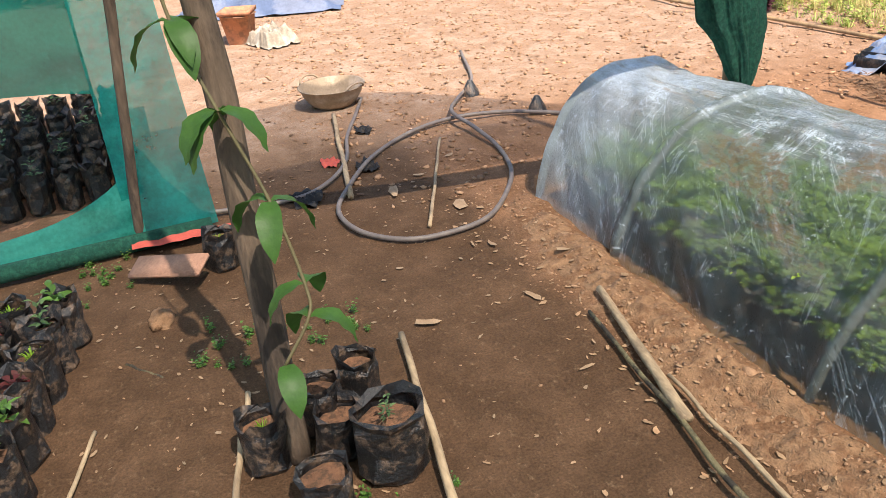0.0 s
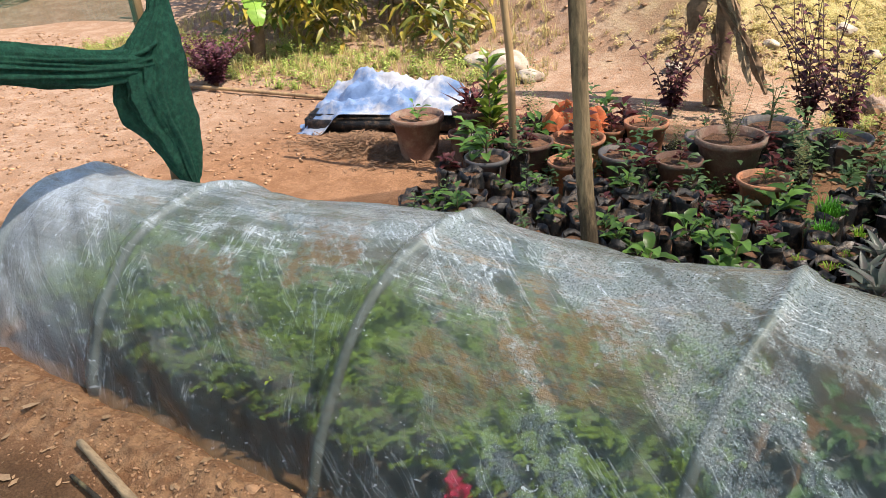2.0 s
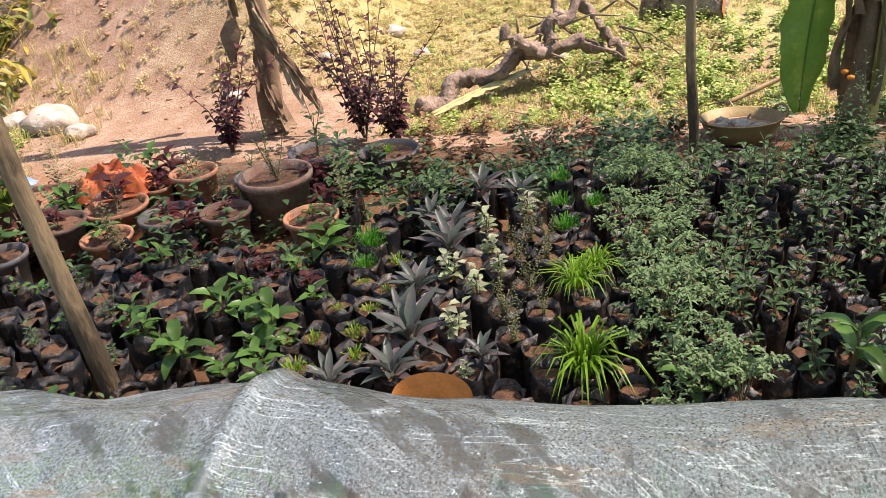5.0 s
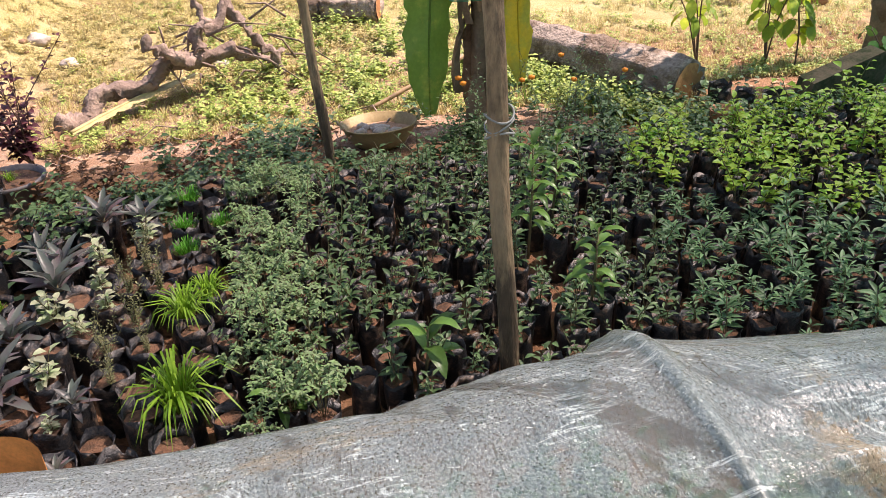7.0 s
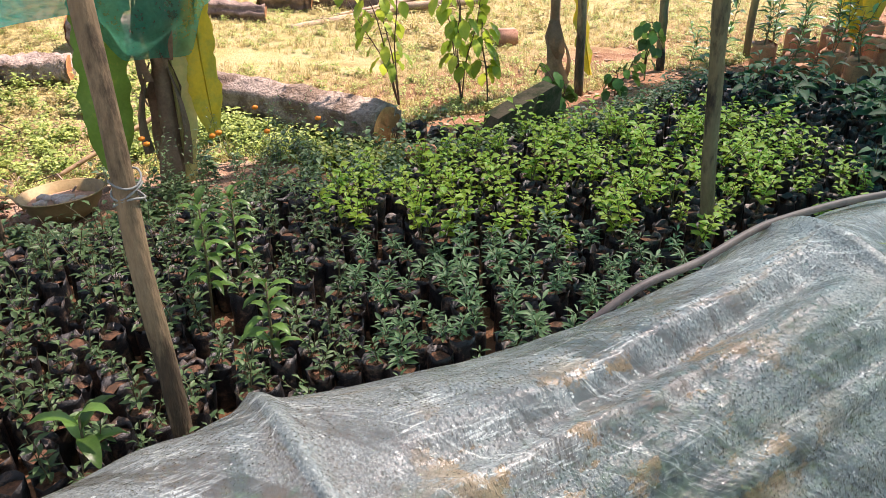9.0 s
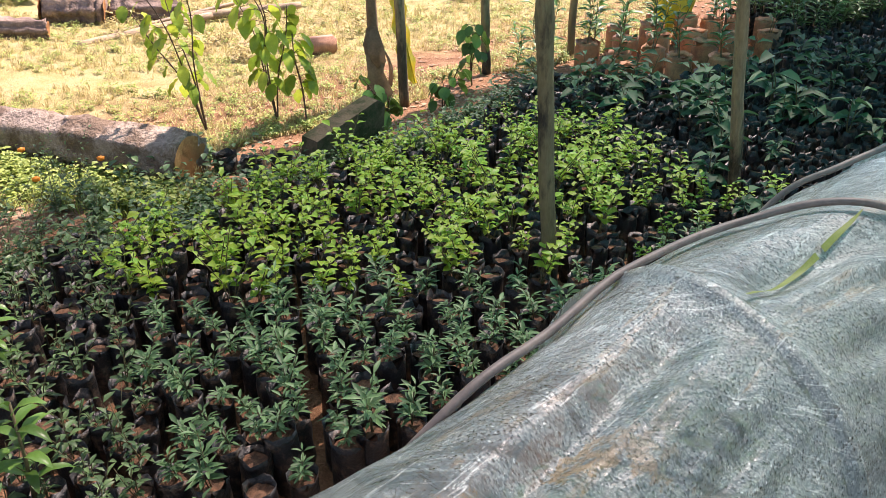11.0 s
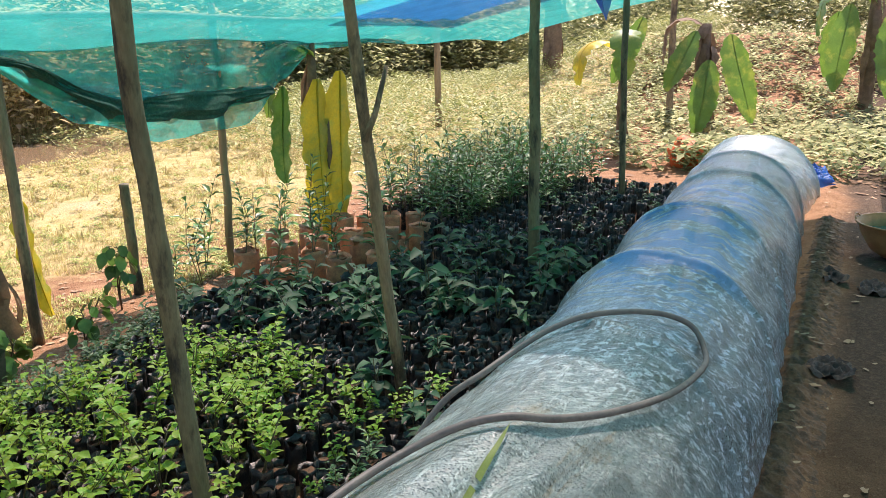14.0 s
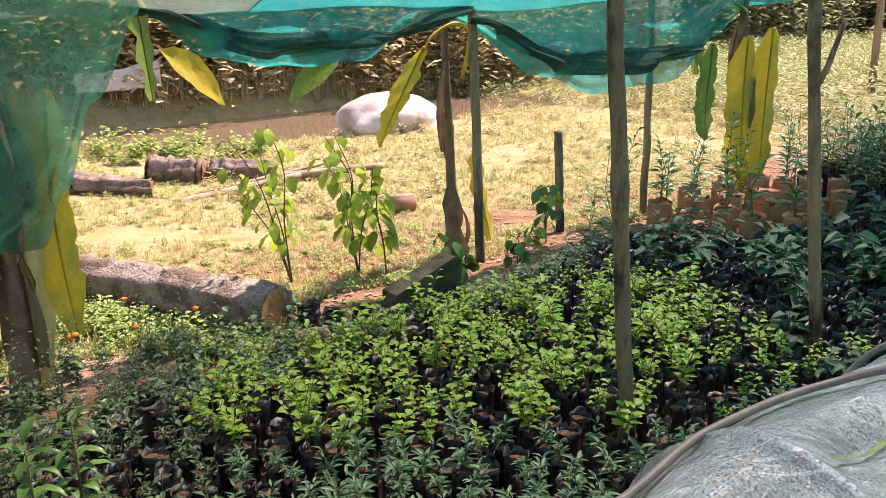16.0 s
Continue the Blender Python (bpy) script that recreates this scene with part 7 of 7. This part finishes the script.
def banana(at, h, r, label, leaves, dry=6, seed=0, trunk=None):
    ob = thing("banana_plant", label, "banana plant", at)
    rr = random.Random(seed)
    sp = spline([(0, 0, 0), (.01, .02, h * .4), trunk or (.0, .03, h * .75), (trunk[0] * 1.5 if trunk else 0, .03, h)], 6)
    part("trunk", folded(sp, [r * (1.15 - .45 * i / (len(sp) - 1)) for i in range(len(sp))], 14, .08, seed), L_DRY if dry else L_BANANA, ob)
    for L, W, droop, m, z, az, up in leaves:
        banana_leaf(L, W, droop, m, ob, (0, .02, z), az, up, 8, seed + int(az * 10))
    g = Geo()
    for i in range(dry):
        a = rr.uniform(0, 6.28)
        z = rr.uniform(.15, 1.0) * h
        L = rr.uniform(.15, .5) * min(h, 1.4)
        d = Vector((math.cos(a), math.sin(a), 0))
        s = Vector((-d.y, d.x, 0)) * rr.uniform(.015, .05) * (1 + r * 8)
        lean = Vector((trunk[0] * 1.3 * z / h, 0, 0)) if trunk else Vector()
        o, curl, swing = len(g.v), rr.uniform(-1.2, 1.2), rr.uniform(-.05, .05)
        for k in range(6):
            t = k / 5
            p = lean + d * (r * .9 + .05 * math.sin(t * 2.6) + .02 * t) + s.normalized() * swing * t + Vector((0, 0, max(.02, z - L * t)))
            w = s * (.5 + .7 * math.sin(math.pi * t)) * rr.uniform(.7, 1.2)
            out = d * s.length * curl * t
            g.v += [tuple(p - w + out), tuple(p), tuple(p + w * rr.uniform(.6, 1.1) + out)]
        for k in range(5):
            q = o + k * 3
            g.f += [(q, q + 1, q + 4, q + 3), (q + 1, q + 2, q + 5, q + 4)]
    if dry:
        part("dry_leaves", g, L_DRY, ob, "withered hanging leaves")
    return ob


def hanging_leaf(parent, top, bottom, width, az, material, seed=0, oval=False):
    """A spent leaf that hangs straight down from its stalk, torn along the edges."""
    rr = random.Random(seed)
    t, b = Vector(top), Vector(bottom)
    s = Vector((math.cos(az), math.sin(az), 0))
    nrm = Vector((-s.y, s.x, 0))
    g, n = Geo(), 34
    torn = [rr.uniform(.82, 1.0) for _ in range(n + 1)]
    rib = []
    for i in range(n + 1):
        k = i / n
        c = t.lerp(b, k) + nrm * .03 * math.sin(k * 3) + s * .015 * math.sin(k * 4 + seed)
        rib.append(c)
        w = width * .5 * min(1, (k * 5 + .12)) ** .6 * min(1, (1 - k) * 4 + .10) ** .6
        if oval:
            w = width * .5 * max(.03, math.sin(math.pi * k ** .8)) ** .6
        for j in range(-4, 5):
            f = j / 4
            cut = torn[i] if abs(j) == 4 else 1
            g.v.append(tuple(c + s * w * f * cut + nrm * (.25 * w * abs(f) + .012 * math.sin(k * 26 + f * 3) * abs(f)) + Vector((0, 0, -.10 * w * abs(f)))))
    for i in range(n):
        for j in range(8):
            q = i * 9 + j
            g.f.append((q, q + 1, q + 10, q + 9))
    ob = part("leaf", g, material, parent)
    part("rib", tube(rib, [.009 * (1 - .7 * i / n) for i in range(n + 1)], 6), material, ob)
    return ob


banana((-1.82, 3.10, land(-1.82, 3.1)), 1.9, .05, "withered banana trunk with dry hanging leaves", [], 13, 1, (-.20, 0, 1.3))
for k, (x0, y0, z0, x1, z1, wd) in enumerate(((-1.82, 3.02, .62, -1.50, .12, .075), (-1.80, 3.02, .70, -1.58, .16, .06), (-1.84, 3.0, .5, -1.70, .10, .05), (-1.80, 3.05, .9, -1.68, .5, .05))):
    o = thing("withered_leaf", "withered curled banana leaf hanging on the trunk", "leaf", (x0, y0, land(x0, y0)))
    hanging_leaf(o, (0, 0, z0), (x1 - x0, -.03, z1), wd, .3 * k, L_DRY if k != 1 else PALEWOOD, 50 + k)
ob = banana((1.12, 2.66, 0), 1.65, .036, "banana trunk with green and yellow leaves hanging down", [(1.25, .20, 2.2, L_BANANA, 1.6, .25, .75)], 18, 2)
hanging_leaf(ob, (-.20, -.02, 1.25), (-.24, -.03, .10), .25, .15, L_BANANA, 1)
hanging_leaf(ob, (.09, -.03, 1.3), (.065, -.03, .02), .18, .05, L_PALEYELLOW, 2)
hanging_leaf(ob, (.235, -.02, 1.25), (.20, -.02, .22), .18, .2, L_BANYELLOW, 3)
ob = banana((3.64, 3.10, 0), 1.55, .028, "dry banana stem with a long arching yellow leaf", [], 6, 3)
part("leaf_stalk", tube(spline([(.10, 0, 1.10), (.16, 0, 1.36), (.04, -.01, 1.42), (-.12, -.02, 1.36), (-.20, -.03, 1.27)], 6), [.013 * (1 - .02 * k) for k in range(25)], 6), L_BANYELLOW, ob)
hanging_leaf(ob, (-.19, -.03, 1.30), (-.52, -.05, .76), .19, .15, L_BANYELLOW, 44, True)
hanging_leaf(ob, (.19, -.05, .72), (.27, -.04, .05), .16, .3, L_BANYELLOW, 4)
for at, way, L, W, tw, mt, lab in (((1.93, 3.0, 1.36), (.78, 0, -.45), .40, .15, 1.2, L_BANYELLOW, "yellow-green banana leaf tip hanging under the net"), ((2.86, 3.0, 1.27), (-.85, 0, -.25), .38, .13, -1.2, L_BANANA, "green banana leaf tip hanging under the net")):
    lf = Geo()
    blade(lf, (0, 0, 0), way, L, W, .5, .2, tw)
    o = tagged(part("banana_leaf", lf, mt), lab, "leaf")
    o.location = at
ob = banana((6.20, 2.86, 0), 1.5, .045, "banana plant with yellowed leaves hanging down", [(.9, .2, 2.6, L_BANANA, 1.4, 3.0, .7)], 3, 5)
hanging_leaf(ob, (-.17, -.15, 1.25), (-.17, -.17, .0), .31, -.1, L_BANYELLOW, 5)
hanging_leaf(ob, (.07, -.18, 1.3), (.06, -.18, .12), .33, -.1, L_BANYELLOW, 6)
hanging_leaf(ob, (-.60, -.15, 1.22), (-.58, -.15, .55), .18, -.2, L_BANANA, 7)
ob = banana((13.6, 1.25, land(13.6, 1.25)), 1.7, .09, "leafy banana plant beyond the tunnel", [(1.2, .34, 2.9, L_DRY, 1.6, 1.6, .9)], 34, 6)
for k, (dy, z0, y1, z1, wd, m, az) in enumerate(((-.38, 1.55, -.72, .34, .46, L_BANANA, 1.5), (-.1, 1.2, .02, .12, .44, L_BANANA, 1.75), (.12, 1.6, .45, .75, .40, L_BANANA, 1.3), (.9, 1.8, 1.25, .85, .36, L_BANANA, 1.8))):
    hanging_leaf(ob, (-.3, dy, z0), (-.4, y1, z1), wd, az, m, 20 + k, True)
ob = banana((16.6, -.9, land(16.6, -.9)), 2.0, .10, "leafy banana plant at the earth bank", [(1.6, .45, 2.4, L_BANANA, 1.9, 2.0, .9)], 12, 7)
for k, (dx, dy, z0, z1, wd) in enumerate(((-.4, .5, 1.9, .5, .5), (-.5, -.3, 1.8, .4, .5), (.3, .7, 1.8, .7, .45))):
    hanging_leaf(ob, (dx * .8, dy * .8, z0), (dx, dy, z1), wd, 1.4 + .2 * k, L_BANANA, 30 + k, True)
banana((21.5, 6.4, land(21.5, 6.4)), 3.0, .2, "withered banana trunk in the far meadow", [(1.9, .4, 2.8, L_BANANA, 2.9, 3.0, .6)], 16, 8)
ob = banana((12.3, 2.1, land(12.3, 2.1)), 1.6, .06, "young banana plant behind the bed's end", [(1.3, .4, 2.4, L_BANANA, 1.4, 3.4, .9), (1.2, .4, 2.2, L_BANYELLOW, 1.3, 2.4, .8)], 4, 9)
ob = banana((-5.55, 3.05, land(-5.55, 3.05)), .5, .06, "young banana plant with broad fresh leaves", [(.65, .19, 1.1, L_FRESH, .45, .2, .75), (.65, .19, 1.0, L_FRESH, .5, 3.5, .75), (.6, .19, .8, L_FRESH, .5, 4.9, 1.1), (.6, .18, 1.2, L_FRESH, .45, 5.6, .6), (.6, .18, 1.2, L_FRESH, .45, 2.4, .6)], 2, 10)
L_WITHER = mat("withered_yellow_leaf", (0.44, 0.37, 0.15), .7, .3, 8, 80, .4, second=(0.30, 0.24, 0.11))
lf = thing("fallen_leaf", "long withered yellow banana leaf on the slope", "leaf", (-.92, 3.06, land(-.92, 3.06) + .03))
banana_leaf(.9, .10, .1, L_WITHER, lf, (0, 0, .02), .85, .12, 6, 3, "blade")

# ---- trees and scrub ----


def leaf_cloud(n, place, L, W, rng, hang=-.5):
    g = Geo()
    for i in range(n):
        p = place(rng)
        a = rng.uniform(0, 6.283)
        add_leaf(g, p, (math.cos(a), math.sin(a), hang + rng.uniform(-.4, .5)), L * rng.uniform(.6, 1.2), W * rng.uniform(.7, 1.2), .15, .4, rng.uniform(-.8, .8))
    return g


def tree(at, h, crown, n, label, L, W, leaf, seed, bare=.35, trunk_r=.06):
    rr = random.Random(seed)
    ob = thing("tree", label, "tree", at)
    part("trunk", tube(spline([(0, 0, -.05), (.03, .02, h * .3), (-.02, .03, h * .6), (.02, 0, h)], 6), [trunk_r * (1.1 - .7 * i / 18) for i in range(19)], 10), BARK, ob)
    ends = []
    for i in range(16):
        z = h * rr.uniform(bare, .95)
        a = i * 2.4 + rr.uniform(-.3, .3)
        r = crown * rr.uniform(.55, 1.0)
        e = Vector((math.cos(a) * r, math.sin(a) * r, z + rr.uniform(-.1, .25) * h))
        t = tube(spline([(0, 0, z * .9), tuple(Vector((e.x * .5, e.y * .5, (z + e.z) * .52))), tuple(e)], 5), [trunk_r * .35 * (1 - .07 * k) for k in range(11)], 6)
        part("limb", t, BARK, ob)
        ends += [e, e * .75 + Vector((0, 0, z * .25)), e * .55 + Vector((0, 0, z * .45))]

    def place(r):
        e = r.choice(ends)
        return e + Vector((r.gauss(0, .11), r.gauss(0, .11), r.gauss(-.04, .10))) * crown
    part("crown", leaf_cloud(n, place, L, W, rr), leaf, ob)
    return ob


tree((-5.1, 4.35, land(-5.1, 4.35)), 1.5, 1.35, 3200, "mango tree with hanging green and yellow leaves", .17, .045, L_MANGO, 1, .12)
tree((-6.3, 4.9, land(-6.3, 4.9)), 1.9, 1.5, 2600, "leafy mango tree at the yard's far edge", .17, .045, L_MANGO, 2, .15)
tree((-4.2, 6.4, land(-4.2, 6.4)), 2.2, 1.3, 1800, "dark leafy tree on the bank", .15, .045, L_DARK, 3, .35)


def scatter(name, label, n, place, kinds, material, seed, size, category):
    rr = random.Random(seed)
    items = []
    for i in range(n):
        q = place(rr)
        if q is None:
            continue
        s = size * rr.uniform(.6, 1.3)
        items.append((rr.choice(kinds), Matrix.Translation((q[0], q[1], land(q[0], q[1]) - .005)) @ Matrix.Rotation(rr.uniform(0, 6.28), 4, "Z") @ Matrix.Diagonal((s, s, s, 1))))
    return tagged(joined(name, items, material), label, category, kind="stuff")


def sprig(rng, h, n, L, W, spread):
    """A distant plant: folded diamond leaves on an airy dome, no stem to be seen."""
    g = Geo()
    for k in range(n):
        a, t = rng.uniform(0, 6.283), rng.random()
        r = spread * math.sqrt(rng.random()) * (1 - .35 * t)
        p = Vector((math.cos(a) * r, math.sin(a) * r, h * t ** .8))
        b = rng.uniform(0, 6.283)
        d = Vector((math.cos(b), math.sin(b), rng.uniform(-.6, .5))).normalized()
        s = d.cross(Vector((0, 0, 1))).normalized() * W * .5 * rng.uniform(.6, 1.2)
        l = L * rng.uniform(.6, 1.2)
        m = p + d * l * .45 + Vector((0, 0, .12 * l))
        o = len(g.v)
        g.v += [tuple(p), tuple(m - s), tuple(p + d * l), tuple(m + s)]
        g.f += [(o, o + 1, o + 2), (o, o + 2, o + 3)]
    return g


rr = random.Random(17)
SPRIGS = [sprig(rr, .11, 30, .05, .028, .09) for i in range(6)]
TUFTS = [blade_tuft(rr, 12, .11, .0066, 1.1, .6, .05, True)[0] for i in range(5)]
WEEDS = [stem_and_leaves(rr, .13, 4, 8, .05, .028, .8, .2, .4, .3)[0] for i in range(5)]
DRYS = [blade_tuft(rr, 14, .30, .006, .6, .35, .05)[0] for i in range(4)]


def meadow(r):
    x, y = r.uniform(-1.2, 13), 2.9 + 8 * r.random() ** 1.7
    if 8.0 < y - .05 * x < 11.4 and 1 < x < 11:
        return None
    if noise.noise(Vector((x * .8, y * .8, 3))) < -.26 or y < back_edge(x) + .7:
        return None
    return (x, y)


scatter("meadow_grass", "short dry yellow-green meadow grass", 27000, meadow, TUFTS, L_GRASS, 1, .44, "grass")
scatter("meadow_weeds", "low leafy weeds among the grass", 7500, meadow, SPRIGS, L_WEED, 2, .40, "weeds")
scatter("slope_weeds", "bright leafy weeds behind the bed", 340, lambda r: (r.uniform(-.3, 1.7), r.uniform(3.0, 4.6)), WEEDS, L_WEED, 3, .8, "weeds")
scatter("slope_weeds", "brown withered weeds behind the pots", 45, lambda r: (r.uniform(-1.0, .4), r.uniform(2.15, 2.9)), WEEDS, L_BROWN, 4, .9, "weeds")
scatter("slope_grass", "dry grass on the bank and slope", 7000, lambda r: (r.uniform(-6, .8) if r.random() < .25 else r.uniform(-2.4, .8), r.uniform(3.6, 7.5)), SPRIGS + TUFTS, L_GRASS, 5, .40, "grass")
scatter("bank_weeds", "green weeds along the yard's edge", 700, lambda r: (r.uniform(-7.5, -3.4), r.uniform(2.4, 3.6)), WEEDS + TUFTS, L_WEED, 6, .62, "weeds")
scatter("edge_grass", "dry yellow grass along the yard's edge", 900, lambda r: (r.uniform(-7.5, -3.0), r.uniform(2.5, 4.2)), DRYS, L_GRASS, 16, .33, "grass")
scatter("bed_weeds", "thin green weeds along the bed's back edge", 330, lambda r: (lambda x: (x, back_edge(x) + r.uniform(.02, .35)))(r.uniform(-.6, 4.5)), WEEDS, L_DARK, 7, .9, "weeds")
scatter("log_weeds", "thin weeds and dry stalks round the log", 480, lambda r: (lambda t: (1.45 + .75 * t + r.gauss(-.12, .10), 3.75 - 1.3 * t + r.gauss(-.12, .10)))(r.random()), WEEDS + TUFTS, L_WEED, 21, .75, "weeds")
scatter("log_straw", "dry stalks fallen over the log's sawn end", 40, lambda r: (2.2 + r.gauss(0, .2), 2.45 + r.gauss(0, .12)), DRYS, L_GRASS, 22, .32, "grass")
scatter("bank_weeds", "straggling green weeds along the bed's back edge", 150, lambda r: (lambda x, y: None if math.hypot(x - .6, y - 2.57) < .26 else (x, y))(r.uniform(-.5, 2.5), r.uniform(2.02, 2.8)), WEEDS, L_DARK, 41, 1.0, "weeds")
scatter("pot_weeds", "leafy green weeds growing up between the pots", 90, lambda r: (r.uniform(-2.5, -.65), r.uniform(1.32, 2.35)), WEEDS, L_DARK, 23, 1.1, "weeds")
scatter("pot_weeds", "small reddish weeds between the pots", 45, lambda r: (r.uniform(-2.6, -1.0), r.uniform(1.4, 2.3)), WEEDS, L_RED, 24, 1.0, "weeds")
scatter("path_weeds", "tiny green weeds sprouting from the path", 60, lambda r: r.choice(((-2.68, -1.88), (-1.94, -1.63), (-3.39, -2.24), (-2.67, -1.56), (-3.2, -1.7), (-3.5, -2.3))) and (lambda c: (c[0] + r.gauss(0, .07), c[1] + r.gauss(0, .06)))(r.choice(((-2.68, -1.88), (-1.94, -1.63), (-3.39, -2.24), (-2.67, -1.56), (-3.2, -1.7), (-3.5, -2.3)))), WEEDS, L_COFFEE, 8, .28, "weeds")
scatter("bank_scrub", "leafy scrub beyond the tunnel's end", 900, lambda r: (r.uniform(10.5, 22), r.uniform(-3.5, 4)), SPRIGS, L_WOODS, 9, 2.6, "scrub")
litter("leaf_litter", "brown fallen leaves beyond the tunnel's end", 1600, (9.8, 21, -3.5, 3.2), .13, L_BROWN, 31)
L_FARWEED = leaf_mat("dull_weed_leaf", (0.21, 0.29, 0.08), (0.36, 0.36, 0.15), 0.6, 0.35, 0.3)
scatter("far_weeds", "tall yellow-green weeds at the meadow's far side", 1500, lambda r: (r.uniform(9.5, 26), r.uniform(2.6, 13)), [sprig(rr, .5, 46, .10, .04, .28) for i in range(5)], L_FARWEED, 32, .9, "weeds")


scatter("far_grass", "dry tufted grass over the far meadow", 6000, lambda r: (lambda x, y: None if 7.9 < y - .05 * x < 11.6 and 0 < x < 11.5 else (x, y))(r.uniform(3, 30), r.uniform(4.5, 17)), TUFTS + SPRIGS, L_GRASS, 15, .9, "grass")


def pond_side(r):
    x = r.uniform(2.2, 4.2)
    return (x, 7.5 + r.uniform(-.4, .6))


scatter("pond_bush", "yellow-green bush on the pond's near bank", 60, pond_side, WEEDS, L_WEED, 10, 1.7, "bush")
tagged(part("pond_water", sheet(lambda u, v: (-2 + 16 * u, 7.6 + 4.4 * v, -.10), 8, 4), WATER), "still brown pond water", "water", kind="structure")
WOODV = [sprig(rr, 1.15, 170, .13, .062, .55) for i in range(6)]


def woods(r):
    k = r.random()
    if k < .6:
        x = r.uniform(-2, 26)
        return (x, 12.6 + .05 * x + .12 * max(0, x - 6) + 5 * r.random() ** 1.5)
    if k < .85:
        return (r.uniform(18, 38), r.uniform(13, 22))
    return (r.uniform(28, 40), r.uniform(-8, 18))


L_VINES = mat("dry_bank_growth", (.72, .58, .34), .95, .3, 10, 60, .2, second=(.52, .48, .24), island=.5, translucent=.55, spec=.05)
scatter("far_scrub", "dense scrub and vines on the far bank", 2400, woods, WOODV, L_WOODS, 11, 2.3, "scrub")
scatter("dry_vines", "dry brown stalks hanging on the far bank", 1500, lambda r: (r.uniform(0, 16), 11.6 + r.uniform(0, 1.2)), DRYS + DRYS + DRYS + WOODV[:2], L_VINES, 12, 1.5, "scrub")
scatter("yard_hedge", "green scrub closing the yard's far side", 500, lambda r: (r.uniform(-16, -11), r.uniform(-5, 9)), WOODV, L_WOODS, 13, 1.5, "scrub")
o = net_part("white_cloth", lambda u, v: (3.2 + 1.2 * u, 11.45 + .05 * math.sin(u * 9), .47 + (.26 + .14 * u * u) * (1 - v) + .03 * noise.noise(Vector((u * 5, v * 3, 0)))), 24, 8, WHITEBITS, "white sheeting hung on the far bank", "sheeting")

# ---- far end of the tunnel ----
o = tagged(part("orange_sack", rock_geo((.26, .22, .20), random.Random(9), .16, 3), SACK), "bright orange mesh sack lying on the ground", "sack")
o.location = (11.2, 1.02, .14)
tarp_heap((10.55, -.42, 0), .7, .5, .14, 10, BLUETARP, "dark blue sheet bundled at the tunnel's end", 8)
wire = part("tie_wire", tube([(.706 + .036 * math.cos(a), .705 + .036 * math.sin(a), .755 + .0035 * a + .01 * math.sin(a * 1.7)) for a in [i * .35 for i in range(60)]], .003, 5), WIRE)
tagged(wire, "pale wire wound round the wooden pole", "wire")
fk = part("fork", tube([(0, 0, 0), (.03, -.03, .10), (.08, -.05, .26)], [.014, .011, .008], 7), BARK, poleE)
fk.location = (-.26, 0, 1.18)
